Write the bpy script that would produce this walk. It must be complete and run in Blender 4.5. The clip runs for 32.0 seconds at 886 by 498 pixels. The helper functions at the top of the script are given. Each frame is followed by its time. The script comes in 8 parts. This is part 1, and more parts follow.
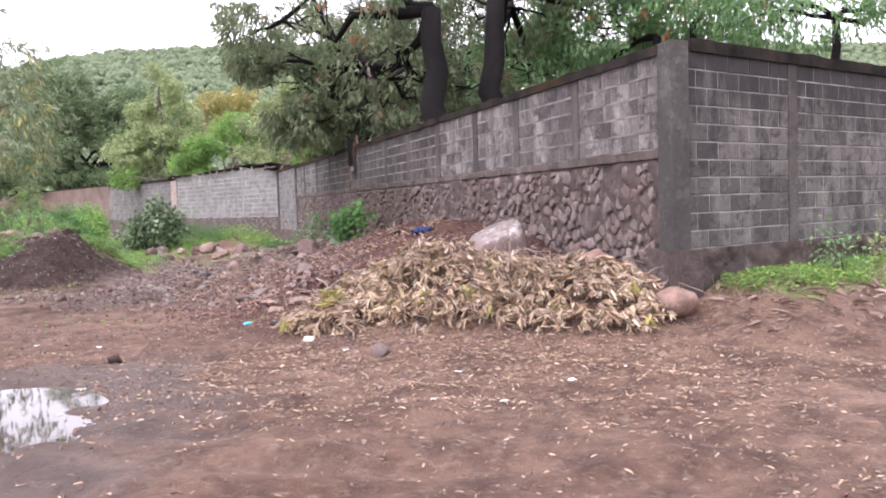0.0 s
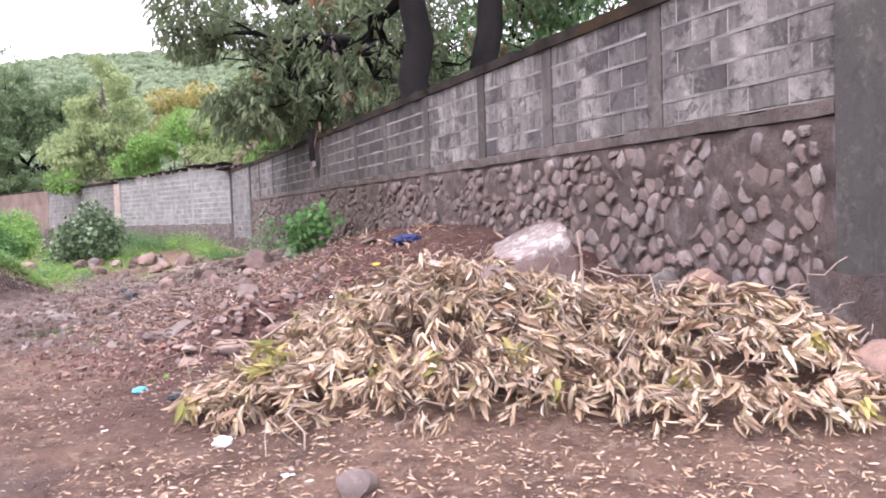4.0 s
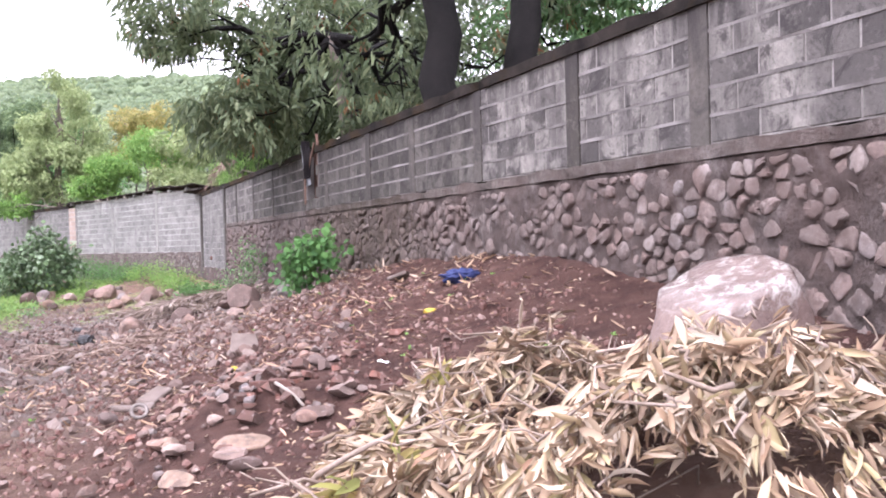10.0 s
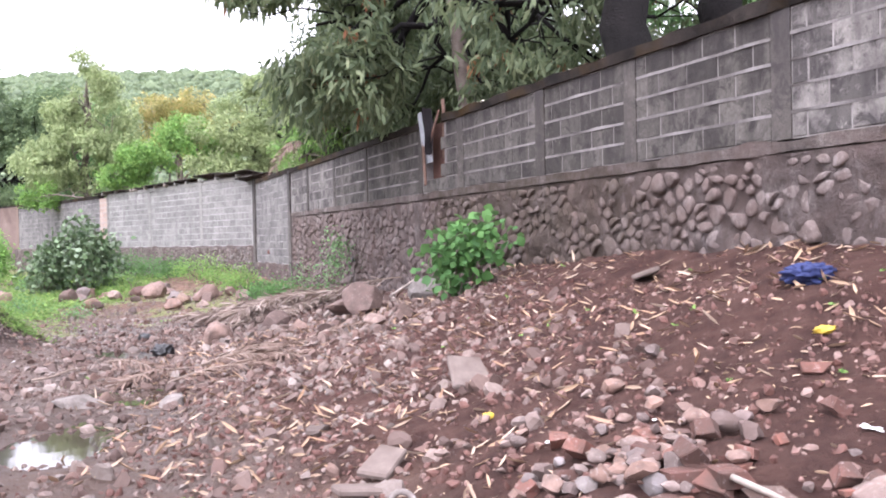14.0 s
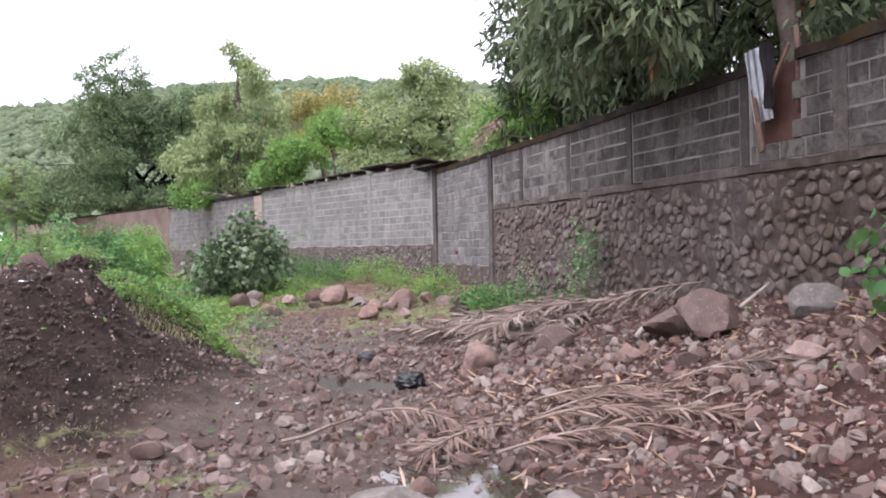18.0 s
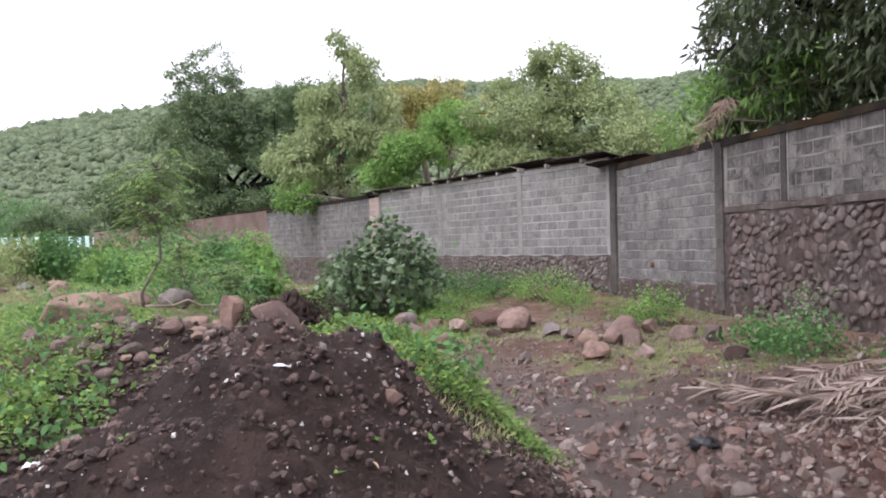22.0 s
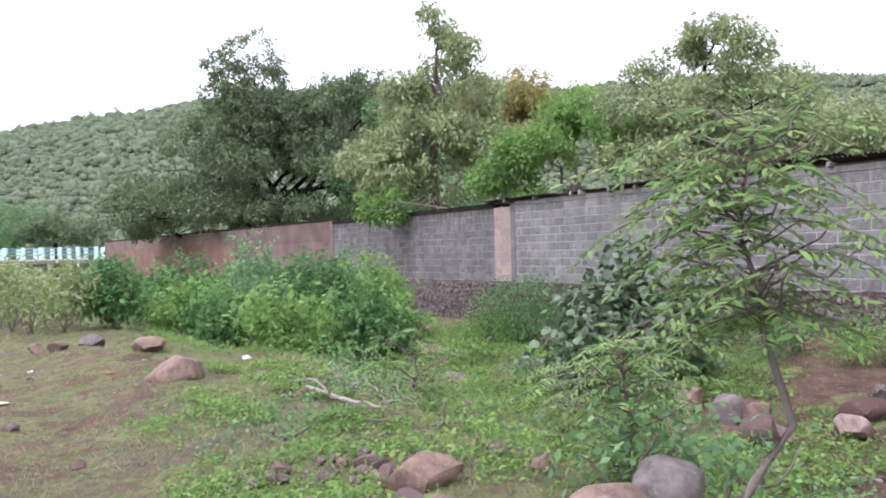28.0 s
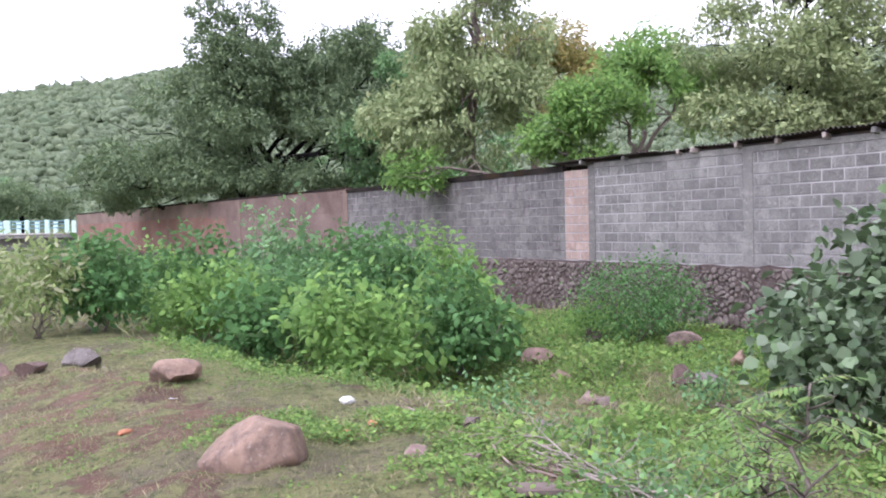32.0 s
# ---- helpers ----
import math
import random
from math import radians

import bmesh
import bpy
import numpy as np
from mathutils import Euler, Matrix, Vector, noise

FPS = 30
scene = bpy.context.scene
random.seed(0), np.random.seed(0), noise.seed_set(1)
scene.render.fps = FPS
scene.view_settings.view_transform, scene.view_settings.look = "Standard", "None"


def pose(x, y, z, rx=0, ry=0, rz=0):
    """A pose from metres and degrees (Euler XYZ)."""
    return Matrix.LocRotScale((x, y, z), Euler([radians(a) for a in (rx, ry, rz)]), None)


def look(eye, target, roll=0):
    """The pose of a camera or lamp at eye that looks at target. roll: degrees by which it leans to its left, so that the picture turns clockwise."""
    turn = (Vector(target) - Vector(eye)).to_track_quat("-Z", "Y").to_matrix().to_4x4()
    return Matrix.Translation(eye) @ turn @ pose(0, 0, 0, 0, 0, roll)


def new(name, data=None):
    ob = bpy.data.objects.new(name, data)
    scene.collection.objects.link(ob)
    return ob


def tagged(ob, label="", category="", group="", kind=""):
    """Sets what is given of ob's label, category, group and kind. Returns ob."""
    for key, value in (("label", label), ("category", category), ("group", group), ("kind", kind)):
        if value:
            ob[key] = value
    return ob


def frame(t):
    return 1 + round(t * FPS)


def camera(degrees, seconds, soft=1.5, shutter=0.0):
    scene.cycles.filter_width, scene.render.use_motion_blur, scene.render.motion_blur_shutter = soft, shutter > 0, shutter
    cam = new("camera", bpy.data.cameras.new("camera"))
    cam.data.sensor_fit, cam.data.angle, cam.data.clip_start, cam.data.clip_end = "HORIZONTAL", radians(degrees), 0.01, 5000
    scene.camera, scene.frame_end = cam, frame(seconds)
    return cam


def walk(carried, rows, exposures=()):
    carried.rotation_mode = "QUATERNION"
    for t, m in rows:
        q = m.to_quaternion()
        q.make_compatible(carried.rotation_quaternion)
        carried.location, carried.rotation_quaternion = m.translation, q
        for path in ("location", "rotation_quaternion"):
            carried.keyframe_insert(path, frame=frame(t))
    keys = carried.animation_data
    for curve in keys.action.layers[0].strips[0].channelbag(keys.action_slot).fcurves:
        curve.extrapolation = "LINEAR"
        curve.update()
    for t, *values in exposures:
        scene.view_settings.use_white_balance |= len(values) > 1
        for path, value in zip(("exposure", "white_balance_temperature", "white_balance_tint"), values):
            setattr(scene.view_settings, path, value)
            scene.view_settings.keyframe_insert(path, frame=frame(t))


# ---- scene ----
cam = camera(56.1, 32.0, soft=1.9)
METRES, EYE, TILT, LEAN, TURN = 32.0, 1.5, 2.3, 0.0, 0.0
ROWS = [
    (0.0, 0.0, 0.0, 0.0, -0.16, -5.32, 1.76),
    (0.5, -0.0034, 0.017, -0.0012, -0.2, -5.28, 1.77),
    (1.0, -0.0056, 0.0338, -0.0028, -0.18, -5.33, 1.78),
    (1.5, -0.0082, 0.0501, -0.0044, -0.2, -5.34, 1.82),
    (2.0, -0.0076, 0.0664, -0.0048, -0.17, -5.32, 1.82),
    (2.5, -0.0083, 0.0824, -0.0054, -0.21, -5.29, 1.9),
    (3.0, -0.008, 0.0971, -0.0067, -0.75, -5.23, 1.83),
    (3.5, -0.0088, 0.112, -0.0075, -1.67, -5.21, 1.81),
    (5.5, -0.0154, 0.1568, -0.0088, -3.51, -3.48, 1.88),
    (6.0, -0.0149, 0.1675, -0.0106, -3.52, -3.46, 1.84),
    (6.5, -0.016, 0.1777, -0.0108, -3.57, -3.5, 1.82),
    (7.0, -0.0208, 0.188, -0.0104, -3.66, -3.59, 1.73),
    (7.5, -0.0237, 0.1963, -0.0104, -3.61, -3.57, 1.63),
    (8.0, -0.0269, 0.2024, -0.0094, -3.65, -3.42, 1.6),
    (8.5, -0.0301, 0.2041, -0.0097, -4.12, -3.35, 1.56),
    (9.0, -0.0325, 0.2047, -0.0095, -4.6, -3.33, 1.52),
    (9.5, -0.0356, 0.2064, -0.0107, -4.69, -3.3, 1.45),
    (10.0, -0.0397, 0.2146, -0.0115, -5.01, -2.91, 1.33),
    (10.5, -0.0462, 0.2238, -0.0128, -5.07, -2.84, 1.1),
    (11.0, -0.0548, 0.2343, -0.0131, -5.06, -2.92, 1.03),
    (11.5, -0.0627, 0.2474, -0.014, -5.08, -3.02, 1.06),
    (12.0, -0.0716, 0.2582, -0.0145, -4.83, -3.04, 1.08),
    (12.5, -0.0793, 0.2691, -0.0156, -4.79, -2.97, 0.99),
    (13.0, -0.0869, 0.2812, -0.0153, -4.61, -3.02, 0.96),
    (13.5, -0.0951, 0.2933, -0.0156, -4.54, -3.04, 1.01),
    (14.0, -0.1016, 0.3082, -0.0177, -4.55, -3.04, 1.0),
    (14.5, -0.1091, 0.3218, -0.0186, -4.52, -3.03, 0.95),
    (16.5, -0.1403, 0.3816, -0.0214, -4.25, -2.8, 1.1),
    (17.0, -0.1506, 0.3945, -0.0228, -1.51, -2.71, 1.22),
    (17.5, -0.1596, 0.4083, -0.0245, 0.47, -2.67, 1.25),
    (18.0, -0.171, 0.4198, -0.0259, 3.35, -2.58, 1.34),
    (18.5, -0.1856, 0.4304, -0.0242, 4.9, -2.55, 1.47),
    (19.0, -0.1995, 0.4439, -0.024, 6.53, -2.54, 1.49),
    (19.5, -0.2139, 0.4546, -0.0225, 7.57, -2.44, 1.5),
    (20.0, -0.2245, 0.4663, -0.0233, 7.73, -2.37, 1.52),
    (20.5, -0.2344, 0.479, -0.0232, 7.81, -2.35, 1.49),
    (21.0, -0.2407, 0.4938, -0.0234, 7.8, -2.3, 1.48),
    (21.5, -0.2482, 0.5107, -0.024, 7.82, -2.3, 1.52),
    (22.0, -0.2582, 0.5263, -0.0226, 7.73, -2.32, 1.56),
    (22.5, -0.2701, 0.5423, -0.0219, 7.22, -2.34, 1.59),
    (23.0, -0.2836, 0.5559, -0.0198, 6.8, -2.34, 1.56),
    (23.5, -0.2961, 0.5707, -0.02, 6.13, -2.25, 1.51),
    (24.0, -0.3108, 0.5846, -0.0188, 5.86, -2.2, 1.47),
    (24.5, -0.3246, 0.598, -0.0185, 5.61, -2.19, 1.48),
    (25.0, -0.3399, 0.6092, -0.0185, 5.64, -2.09, 1.54),
    (25.5, -0.3545, 0.6205, -0.0189, 5.71, -2.04, 1.5),
    (27.5, -0.4073, 0.6849, -0.0122, 5.99, -2.05, 1.51),
    (28.0, -0.4189, 0.6992, -0.0115, 7.0, -1.97, 1.54),
    (28.5, -0.4322, 0.7122, -0.011, 8.81, -1.87, 1.69),
    (29.0, -0.4445, 0.7258, -0.0117, 9.85, -1.73, 1.65),
    (29.5, -0.4582, 0.74, -0.0118, 10.35, -1.7, 1.68),
    (30.0, -0.4708, 0.7542, -0.0124, 10.43, -1.65, 1.68),
    (30.5, -0.483, 0.7706, -0.0132, 10.45, -1.68, 1.71),
    (31.0, -0.4909, 0.787, -0.0138, 10.45, -1.75, 1.75),
    (31.5, -0.4934, 0.8051, -0.0137, 9.53, -3.81, 1.69),
    (32.0, -0.4973, 0.8229, -0.0144, 5.13, -3.91, 1.58),
]
walk(cam, [(t, pose(0, 0, EYE, TILT, LEAN, TURN) @ pose(METRES * x, METRES * y, METRES * z, 90 + pitch, roll, yaw)) for t, x, y, z, yaw, pitch, roll in ROWS],
     exposures=[(0.0, 1.28, 6250, 25), (3.0, 1.48, 6180, 26), (9.0, 1.64, 6050, 25), (12.0, 1.82, 6050, 24), (14.5, 1.68, 6050, 22), (17.0, 1.28, 6150, 21), (18.0, 1.02, 6150, 21), (19.0, 0.9, 6200, 20), (21.0, 0.8, 6200, 20), (25.0, 0.68, 6150, 18), (28.0, 0.86, 5900, 24), (32.0, 0.97, 5850, 26)])

# ---- light: an overcast day ----
world = bpy.data.worlds.new("overcast_sky")
scene.world = world
world.use_nodes = True
wt = world.node_tree
wt.nodes.clear()
sky = wt.nodes.new("ShaderNodeTexSky")
sky.sky_type = "NISHITA"
sky.sun_disc = False
sky.sun_elevation = radians(60)
sky.sun_rotation = radians(215)
sky.dust_density = 6.0
sky.air_density = 1.0
pale = wt.nodes.new("ShaderNodeHueSaturation")
pale.inputs["Saturation"].default_value = 0.12
pale.inputs["Value"].default_value = 2.4
back = wt.nodes.new("ShaderNodeBackground")
back.inputs["Strength"].default_value = 0.15
wout = wt.nodes.new("ShaderNodeOutputWorld")
wt.links.new(sky.outputs[0], pale.inputs["Color"])
cloud = wt.nodes.new("ShaderNodeMix")
cloud.data_type = "RGBA"
cloud.inputs[0].default_value = 0.72
cloud.inputs[7].default_value = (6.6, 6.7, 6.9, 1.0)
wt.links.new(pale.outputs[0], cloud.inputs[6])
wt.links.new(cloud.outputs[2], back.inputs[0])
wt.links.new(back.outputs[0], wout.inputs[0])
sun = new("sun", bpy.data.lights.new("sun", "SUN"))
sun.data.energy = 0.45
sun.data.angle = radians(60)
sun.data.color = (1.0, 0.97, 0.93)
sun.matrix_world = look((-14, -20, 42), (0, 0, 0))

# ---- materials ----
class Nodes:
    """Short hand for building a node material."""

    def __init__(self, name):
        self.m = bpy.data.materials.new(name)
        self.m.use_nodes = True
        self.t = self.m.node_tree
        self.b = self.t.nodes["Principled BSDF"]
        self.coord = None

    def node(self, kind, **kw):
        n = self.t.nodes.new(kind)
        for k, v in kw.items():
            n.inputs[k.replace("_", " ")].default_value = v
        return n

    def link(self, a, b):
        self.t.links.new(a, b)

    def place(self, world=True):
        """Coordinates in metres: of the world, or of the object."""
        if world:
            return self.node("ShaderNodeNewGeometry").outputs["Position"]
        return self.node("ShaderNodeTexCoord").outputs["Object"]

    def noise(self, scale, detail=4.0, rough=0.55, stretch=None, world=True, warp=0.0):
        n = self.node("ShaderNodeTexNoise", Scale=scale, Detail=detail, Roughness=rough, Distortion=warp)
        p = self.place(world)
        if stretch:
            mp = self.node("ShaderNodeMapping")
            mp.inputs["Scale"].default_value = stretch
            self.link(p, mp.inputs[0])
            p = mp.outputs[0]
        self.link(p, n.inputs["Vector"])
        return n.outputs["Fac"]

    def ramp(self, fac, *stops):
        r = self.node("ShaderNodeValToRGB")
        els = r.color_ramp.elements
        while len(els) < len(stops):
            els.new(0.5)
        for e, (p, c) in zip(els, stops):
            e.position = p
            e.color = (*c, 1) if isinstance(c, tuple) else (c, c, c, 1)
        self.link(fac, r.inputs[0])
        return r.outputs[0]

    def mix(self, fac, a, b, how="MIX"):
        n = self.t.nodes.new("ShaderNodeMix")
        n.data_type, n.blend_type = "RGBA", how
        for v, i in ((fac, 0), (a, 6), (b, 7)):
            if isinstance(v, (int, float)):
                n.inputs[i].default_value = v if i == 0 else (v, v, v, 1)
            elif isinstance(v, tuple):
                n.inputs[i].default_value = (*v, 1)
            else:
                self.link(v, n.inputs[i])
        return n.outputs[2]

    def math(self, op, a, b=0.5):
        n = self.t.nodes.new("ShaderNodeMath")
        n.operation = op
        for v, i in ((a, 0), (b, 1)):
            if isinstance(v, (int, float)):
                n.inputs[i].default_value = v
            else:
                self.link(v, n.inputs[i])
        return n.outputs[0]

    def random(self):
        return self.node("ShaderNodeObjectInfo").outputs["Random"]

    def island(self):
        return self.node("ShaderNodeNewGeometry").outputs["Random Per Island"]

    def height(self):
        x = self.node("ShaderNodeSeparateXYZ")
        self.link(self.place(), x.inputs[0])
        return x.outputs[2]

    def attr(self, name):
        n = self.node("ShaderNodeAttribute")
        n.attribute_name = name
        return n.outputs["Fac"]

    def bump(self, h, strength=0.5, dist=0.02):
        n = self.node("ShaderNodeBump", Strength=strength, Distance=dist)
        self.link(h, n.inputs["Height"])
        self.link(n.outputs[0], self.b.inputs["Normal"])

    def done(self, colour, rough=0.85, spec=0.3):
        if isinstance(colour, tuple):
            self.b.inputs["Base Color"].default_value = (*colour, 1)
        else:
            self.link(colour, self.b.inputs["Base Color"])
        if isinstance(rough, (int, float)):
            self.b.inputs["Roughness"].default_value = rough
        else:
            self.link(rough, self.b.inputs["Roughness"])
        self.b.inputs["Specular IOR Level"].default_value = spec
        return self.m


def block_paint(name, a, b, dark, stain=(0.42, 0.62), streak=0.5, top=None, odd=0.62):
    """Grey concrete block: each block its own tone, soot and rain streaks over all."""
    a, b = (a[0], a[1] * 1.01, a[2] * 0.94), (b[0], b[1] * 1.01, b[2] * 0.94)
    n = Nodes(name)
    base = n.ramp(n.random(), (0.0, tuple(c * odd for c in a)), (0.14, tuple(c * (0.35 + 0.65 * odd) for c in a)), (0.2, a), (1.0, b))
    base = n.mix(n.ramp(n.noise(26, 5, 0.7), (0.3, 0.0), (0.75, 0.5)), base, tuple(c * 0.55 for c in a))
    base = n.mix(n.ramp(n.noise(44, 5, 0.8), (0.55, 0.0), (0.68, 0.8)), base, tuple(c * 0.35 for c in a))
    base = n.mix(n.ramp(n.noise(11, 6, 0.75, warp=0.5), (0.54, 0.0), (0.68, 0.6)), base, tuple(min(c * 1.3, 0.6) for c in b))
    runs = n.noise(1.1, 5, 0.6, stretch=(2.6, 2.6, 0.45))
    base = n.mix(n.math("MULTIPLY", n.ramp(runs, (stain[0], 0.0), (stain[1], 1.0)), streak * 0.62), base, dark)
    blot = n.ramp(n.noise(4.6, 6, 0.75, warp=0.9), (0.5, 0.0), (0.62, 0.85))
    base = n.mix(n.math("MULTIPLY", blot, streak), base, dark)
    pale = n.ramp(n.noise(2.1, 5, 0.65), (0.55, 0.0), (0.72, 0.45))
    base = n.mix(pale, base, tuple(min(c * 1.35, 0.6) for c in b))
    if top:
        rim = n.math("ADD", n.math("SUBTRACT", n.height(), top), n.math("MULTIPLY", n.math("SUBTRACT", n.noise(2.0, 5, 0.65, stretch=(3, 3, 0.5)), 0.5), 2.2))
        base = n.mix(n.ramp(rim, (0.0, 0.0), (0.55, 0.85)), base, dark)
    n.bump(n.math("ADD", n.noise(85, 4, 0.75), n.noise(24, 5, 0.75)), 0.8, 0.009)
    return n.done(base, 0.93, 0.2)


def plain_rough(name, a, b, scale=3.0, fine=40.0, bump=0.4, dist=0.01, rough=0.9, warp=0.0):
    """A mineral surface of two tones with fine grain."""
    n = Nodes(name)
    col = n.mix(n.ramp(n.noise(scale, 5, 0.6, warp=warp), (0.35, 0.0), (0.68, 1.0)), a, b)
    col = n.mix(n.ramp(n.noise(fine, 4, 0.7), (0.35, 0.0), (0.8, 0.45)), col, tuple(c * 0.5 for c in a))
    n.bump(n.noise(fine, 5, 0.7), bump, dist)
    return n.done(col, rough, 0.25)


def moss_and_shade(n, col):
    """Brown moss and painted tree shade on the long wall's middle stretch, ragged at its ends."""
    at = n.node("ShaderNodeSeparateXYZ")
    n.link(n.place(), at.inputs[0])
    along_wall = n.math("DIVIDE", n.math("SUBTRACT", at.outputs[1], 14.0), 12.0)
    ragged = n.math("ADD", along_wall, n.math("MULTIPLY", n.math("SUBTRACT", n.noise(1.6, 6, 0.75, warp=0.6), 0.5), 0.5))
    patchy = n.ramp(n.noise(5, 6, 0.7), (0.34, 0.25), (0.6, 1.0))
    # Besides the moss, the overhanging tree's shade is put into this dark brown.
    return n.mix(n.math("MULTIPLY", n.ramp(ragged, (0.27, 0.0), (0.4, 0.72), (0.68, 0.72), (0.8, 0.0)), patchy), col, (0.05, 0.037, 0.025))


def stone_paint(name, tones, wet=0.8, grime=(0.075, 0.055, 0.047), weather=False):
    """Fieldstones: each takes its tone by chance, with lichen and earth on it."""
    n = Nodes(name)
    col = n.ramp(n.random(), *[(i / len(tones), t) for i, t in enumerate(tones)])
    col = n.mix(n.ramp(n.noise(9, 5, 0.65), (0.38, 0.0), (0.66, 0.75)), col, grime)
    col = n.mix(n.ramp(n.noise(34, 3, 0.7), (0.58, 0.0), (0.75, 0.4)), col, (0.42, 0.39, 0.37))
    if weather:
        col = n.mix(n.ramp(n.noise(1.7, 6, 0.7, warp=0.8), (0.45, 0.0), (0.68, 0.7)), col, (0.075, 0.06, 0.057))
        col = n.mix(n.ramp(n.noise(4.5, 6, 0.7, stretch=(1, 1, 0.6)), (0.52, 0.0), (0.7, 0.55)), col, (0.31, 0.27, 0.26))
        col = n.mix(n.ramp(n.noise(1.3, 6, 0.75, warp=0.6), (0.42, 0.0), (0.62, 0.6)), col, (0.115, 0.08, 0.07))
        col = moss_and_shade(n, col)
    n.bump(n.noise(30, 5, 0.7), 0.5 if wet > 0.4 else 0.2, 0.012)
    return n.done(col, wet, 0.2 if wet > 0.4 else 0.7)


def bed_paint(name, a, b):
    """Rubble mortar smeared over the stones: earthy, pitted, with pale lime and dark mildew."""
    n = Nodes(name)
    col = n.mix(n.ramp(n.noise(7, 6, 0.7), (0.35, 0.0), (0.66, 1.0)), a, b)
    col = n.mix(n.ramp(n.noise(1.7, 6, 0.7, warp=0.8), (0.45, 0.0), (0.68, 0.7)), col, (0.075, 0.06, 0.057))
    col = n.mix(n.ramp(n.noise(4.5, 6, 0.7, stretch=(1, 1, 0.6)), (0.52, 0.0), (0.7, 0.55)), col, (0.31, 0.27, 0.26))
    col = n.mix(n.ramp(n.noise(40, 4, 0.75), (0.5, 0.0), (0.75, 0.6)), col, (0.06, 0.045, 0.04))
    col = n.mix(n.ramp(n.noise(1.3, 6, 0.75, warp=0.6), (0.42, 0.0), (0.62, 0.5)), col, (0.115, 0.08, 0.07))
    col = moss_and_shade(n, col)
    n.bump(n.math("ADD", n.noise(16, 6, 0.75), n.math("MULTIPLY", n.noise(55, 4, 0.7), 0.5)), 1.0, 0.05)
    return n.done(col, 0.92, 0.2)


def leaf_paint(name, tones, rough=0.5, thin=0.25, spec=0.2, glow=(0.23, 0.31, 0.15)):
    """Leaves: tone by chance from leaf to leaf, some light let through."""
    n = Nodes(name)
    col = n.ramp(n.island(), *[(i / max(len(tones) - 1, 1), t) for i, t in enumerate(tones)])
    col = n.mix(n.ramp(n.noise(0.9, 3, 0.5), (0.35, 0.0), (0.7, 0.4)), col, tuple(c * 0.6 for c in tones[0]))
    n.done(col, min(rough + 0.12, 0.85), spec)
    tr = n.node("ShaderNodeBsdfTranslucent")
    n.link(n.mix(0.5, col, glow), tr.inputs[0])
    mx = n.node("ShaderNodeMixShader", Fac=thin)
    out = n.t.nodes["Material Output"]
    n.link(n.b.outputs[0], mx.inputs[1])
    n.link(tr.outputs[0], mx.inputs[2])
    n.link(mx.outputs[0], out.inputs[0])
    return n.m


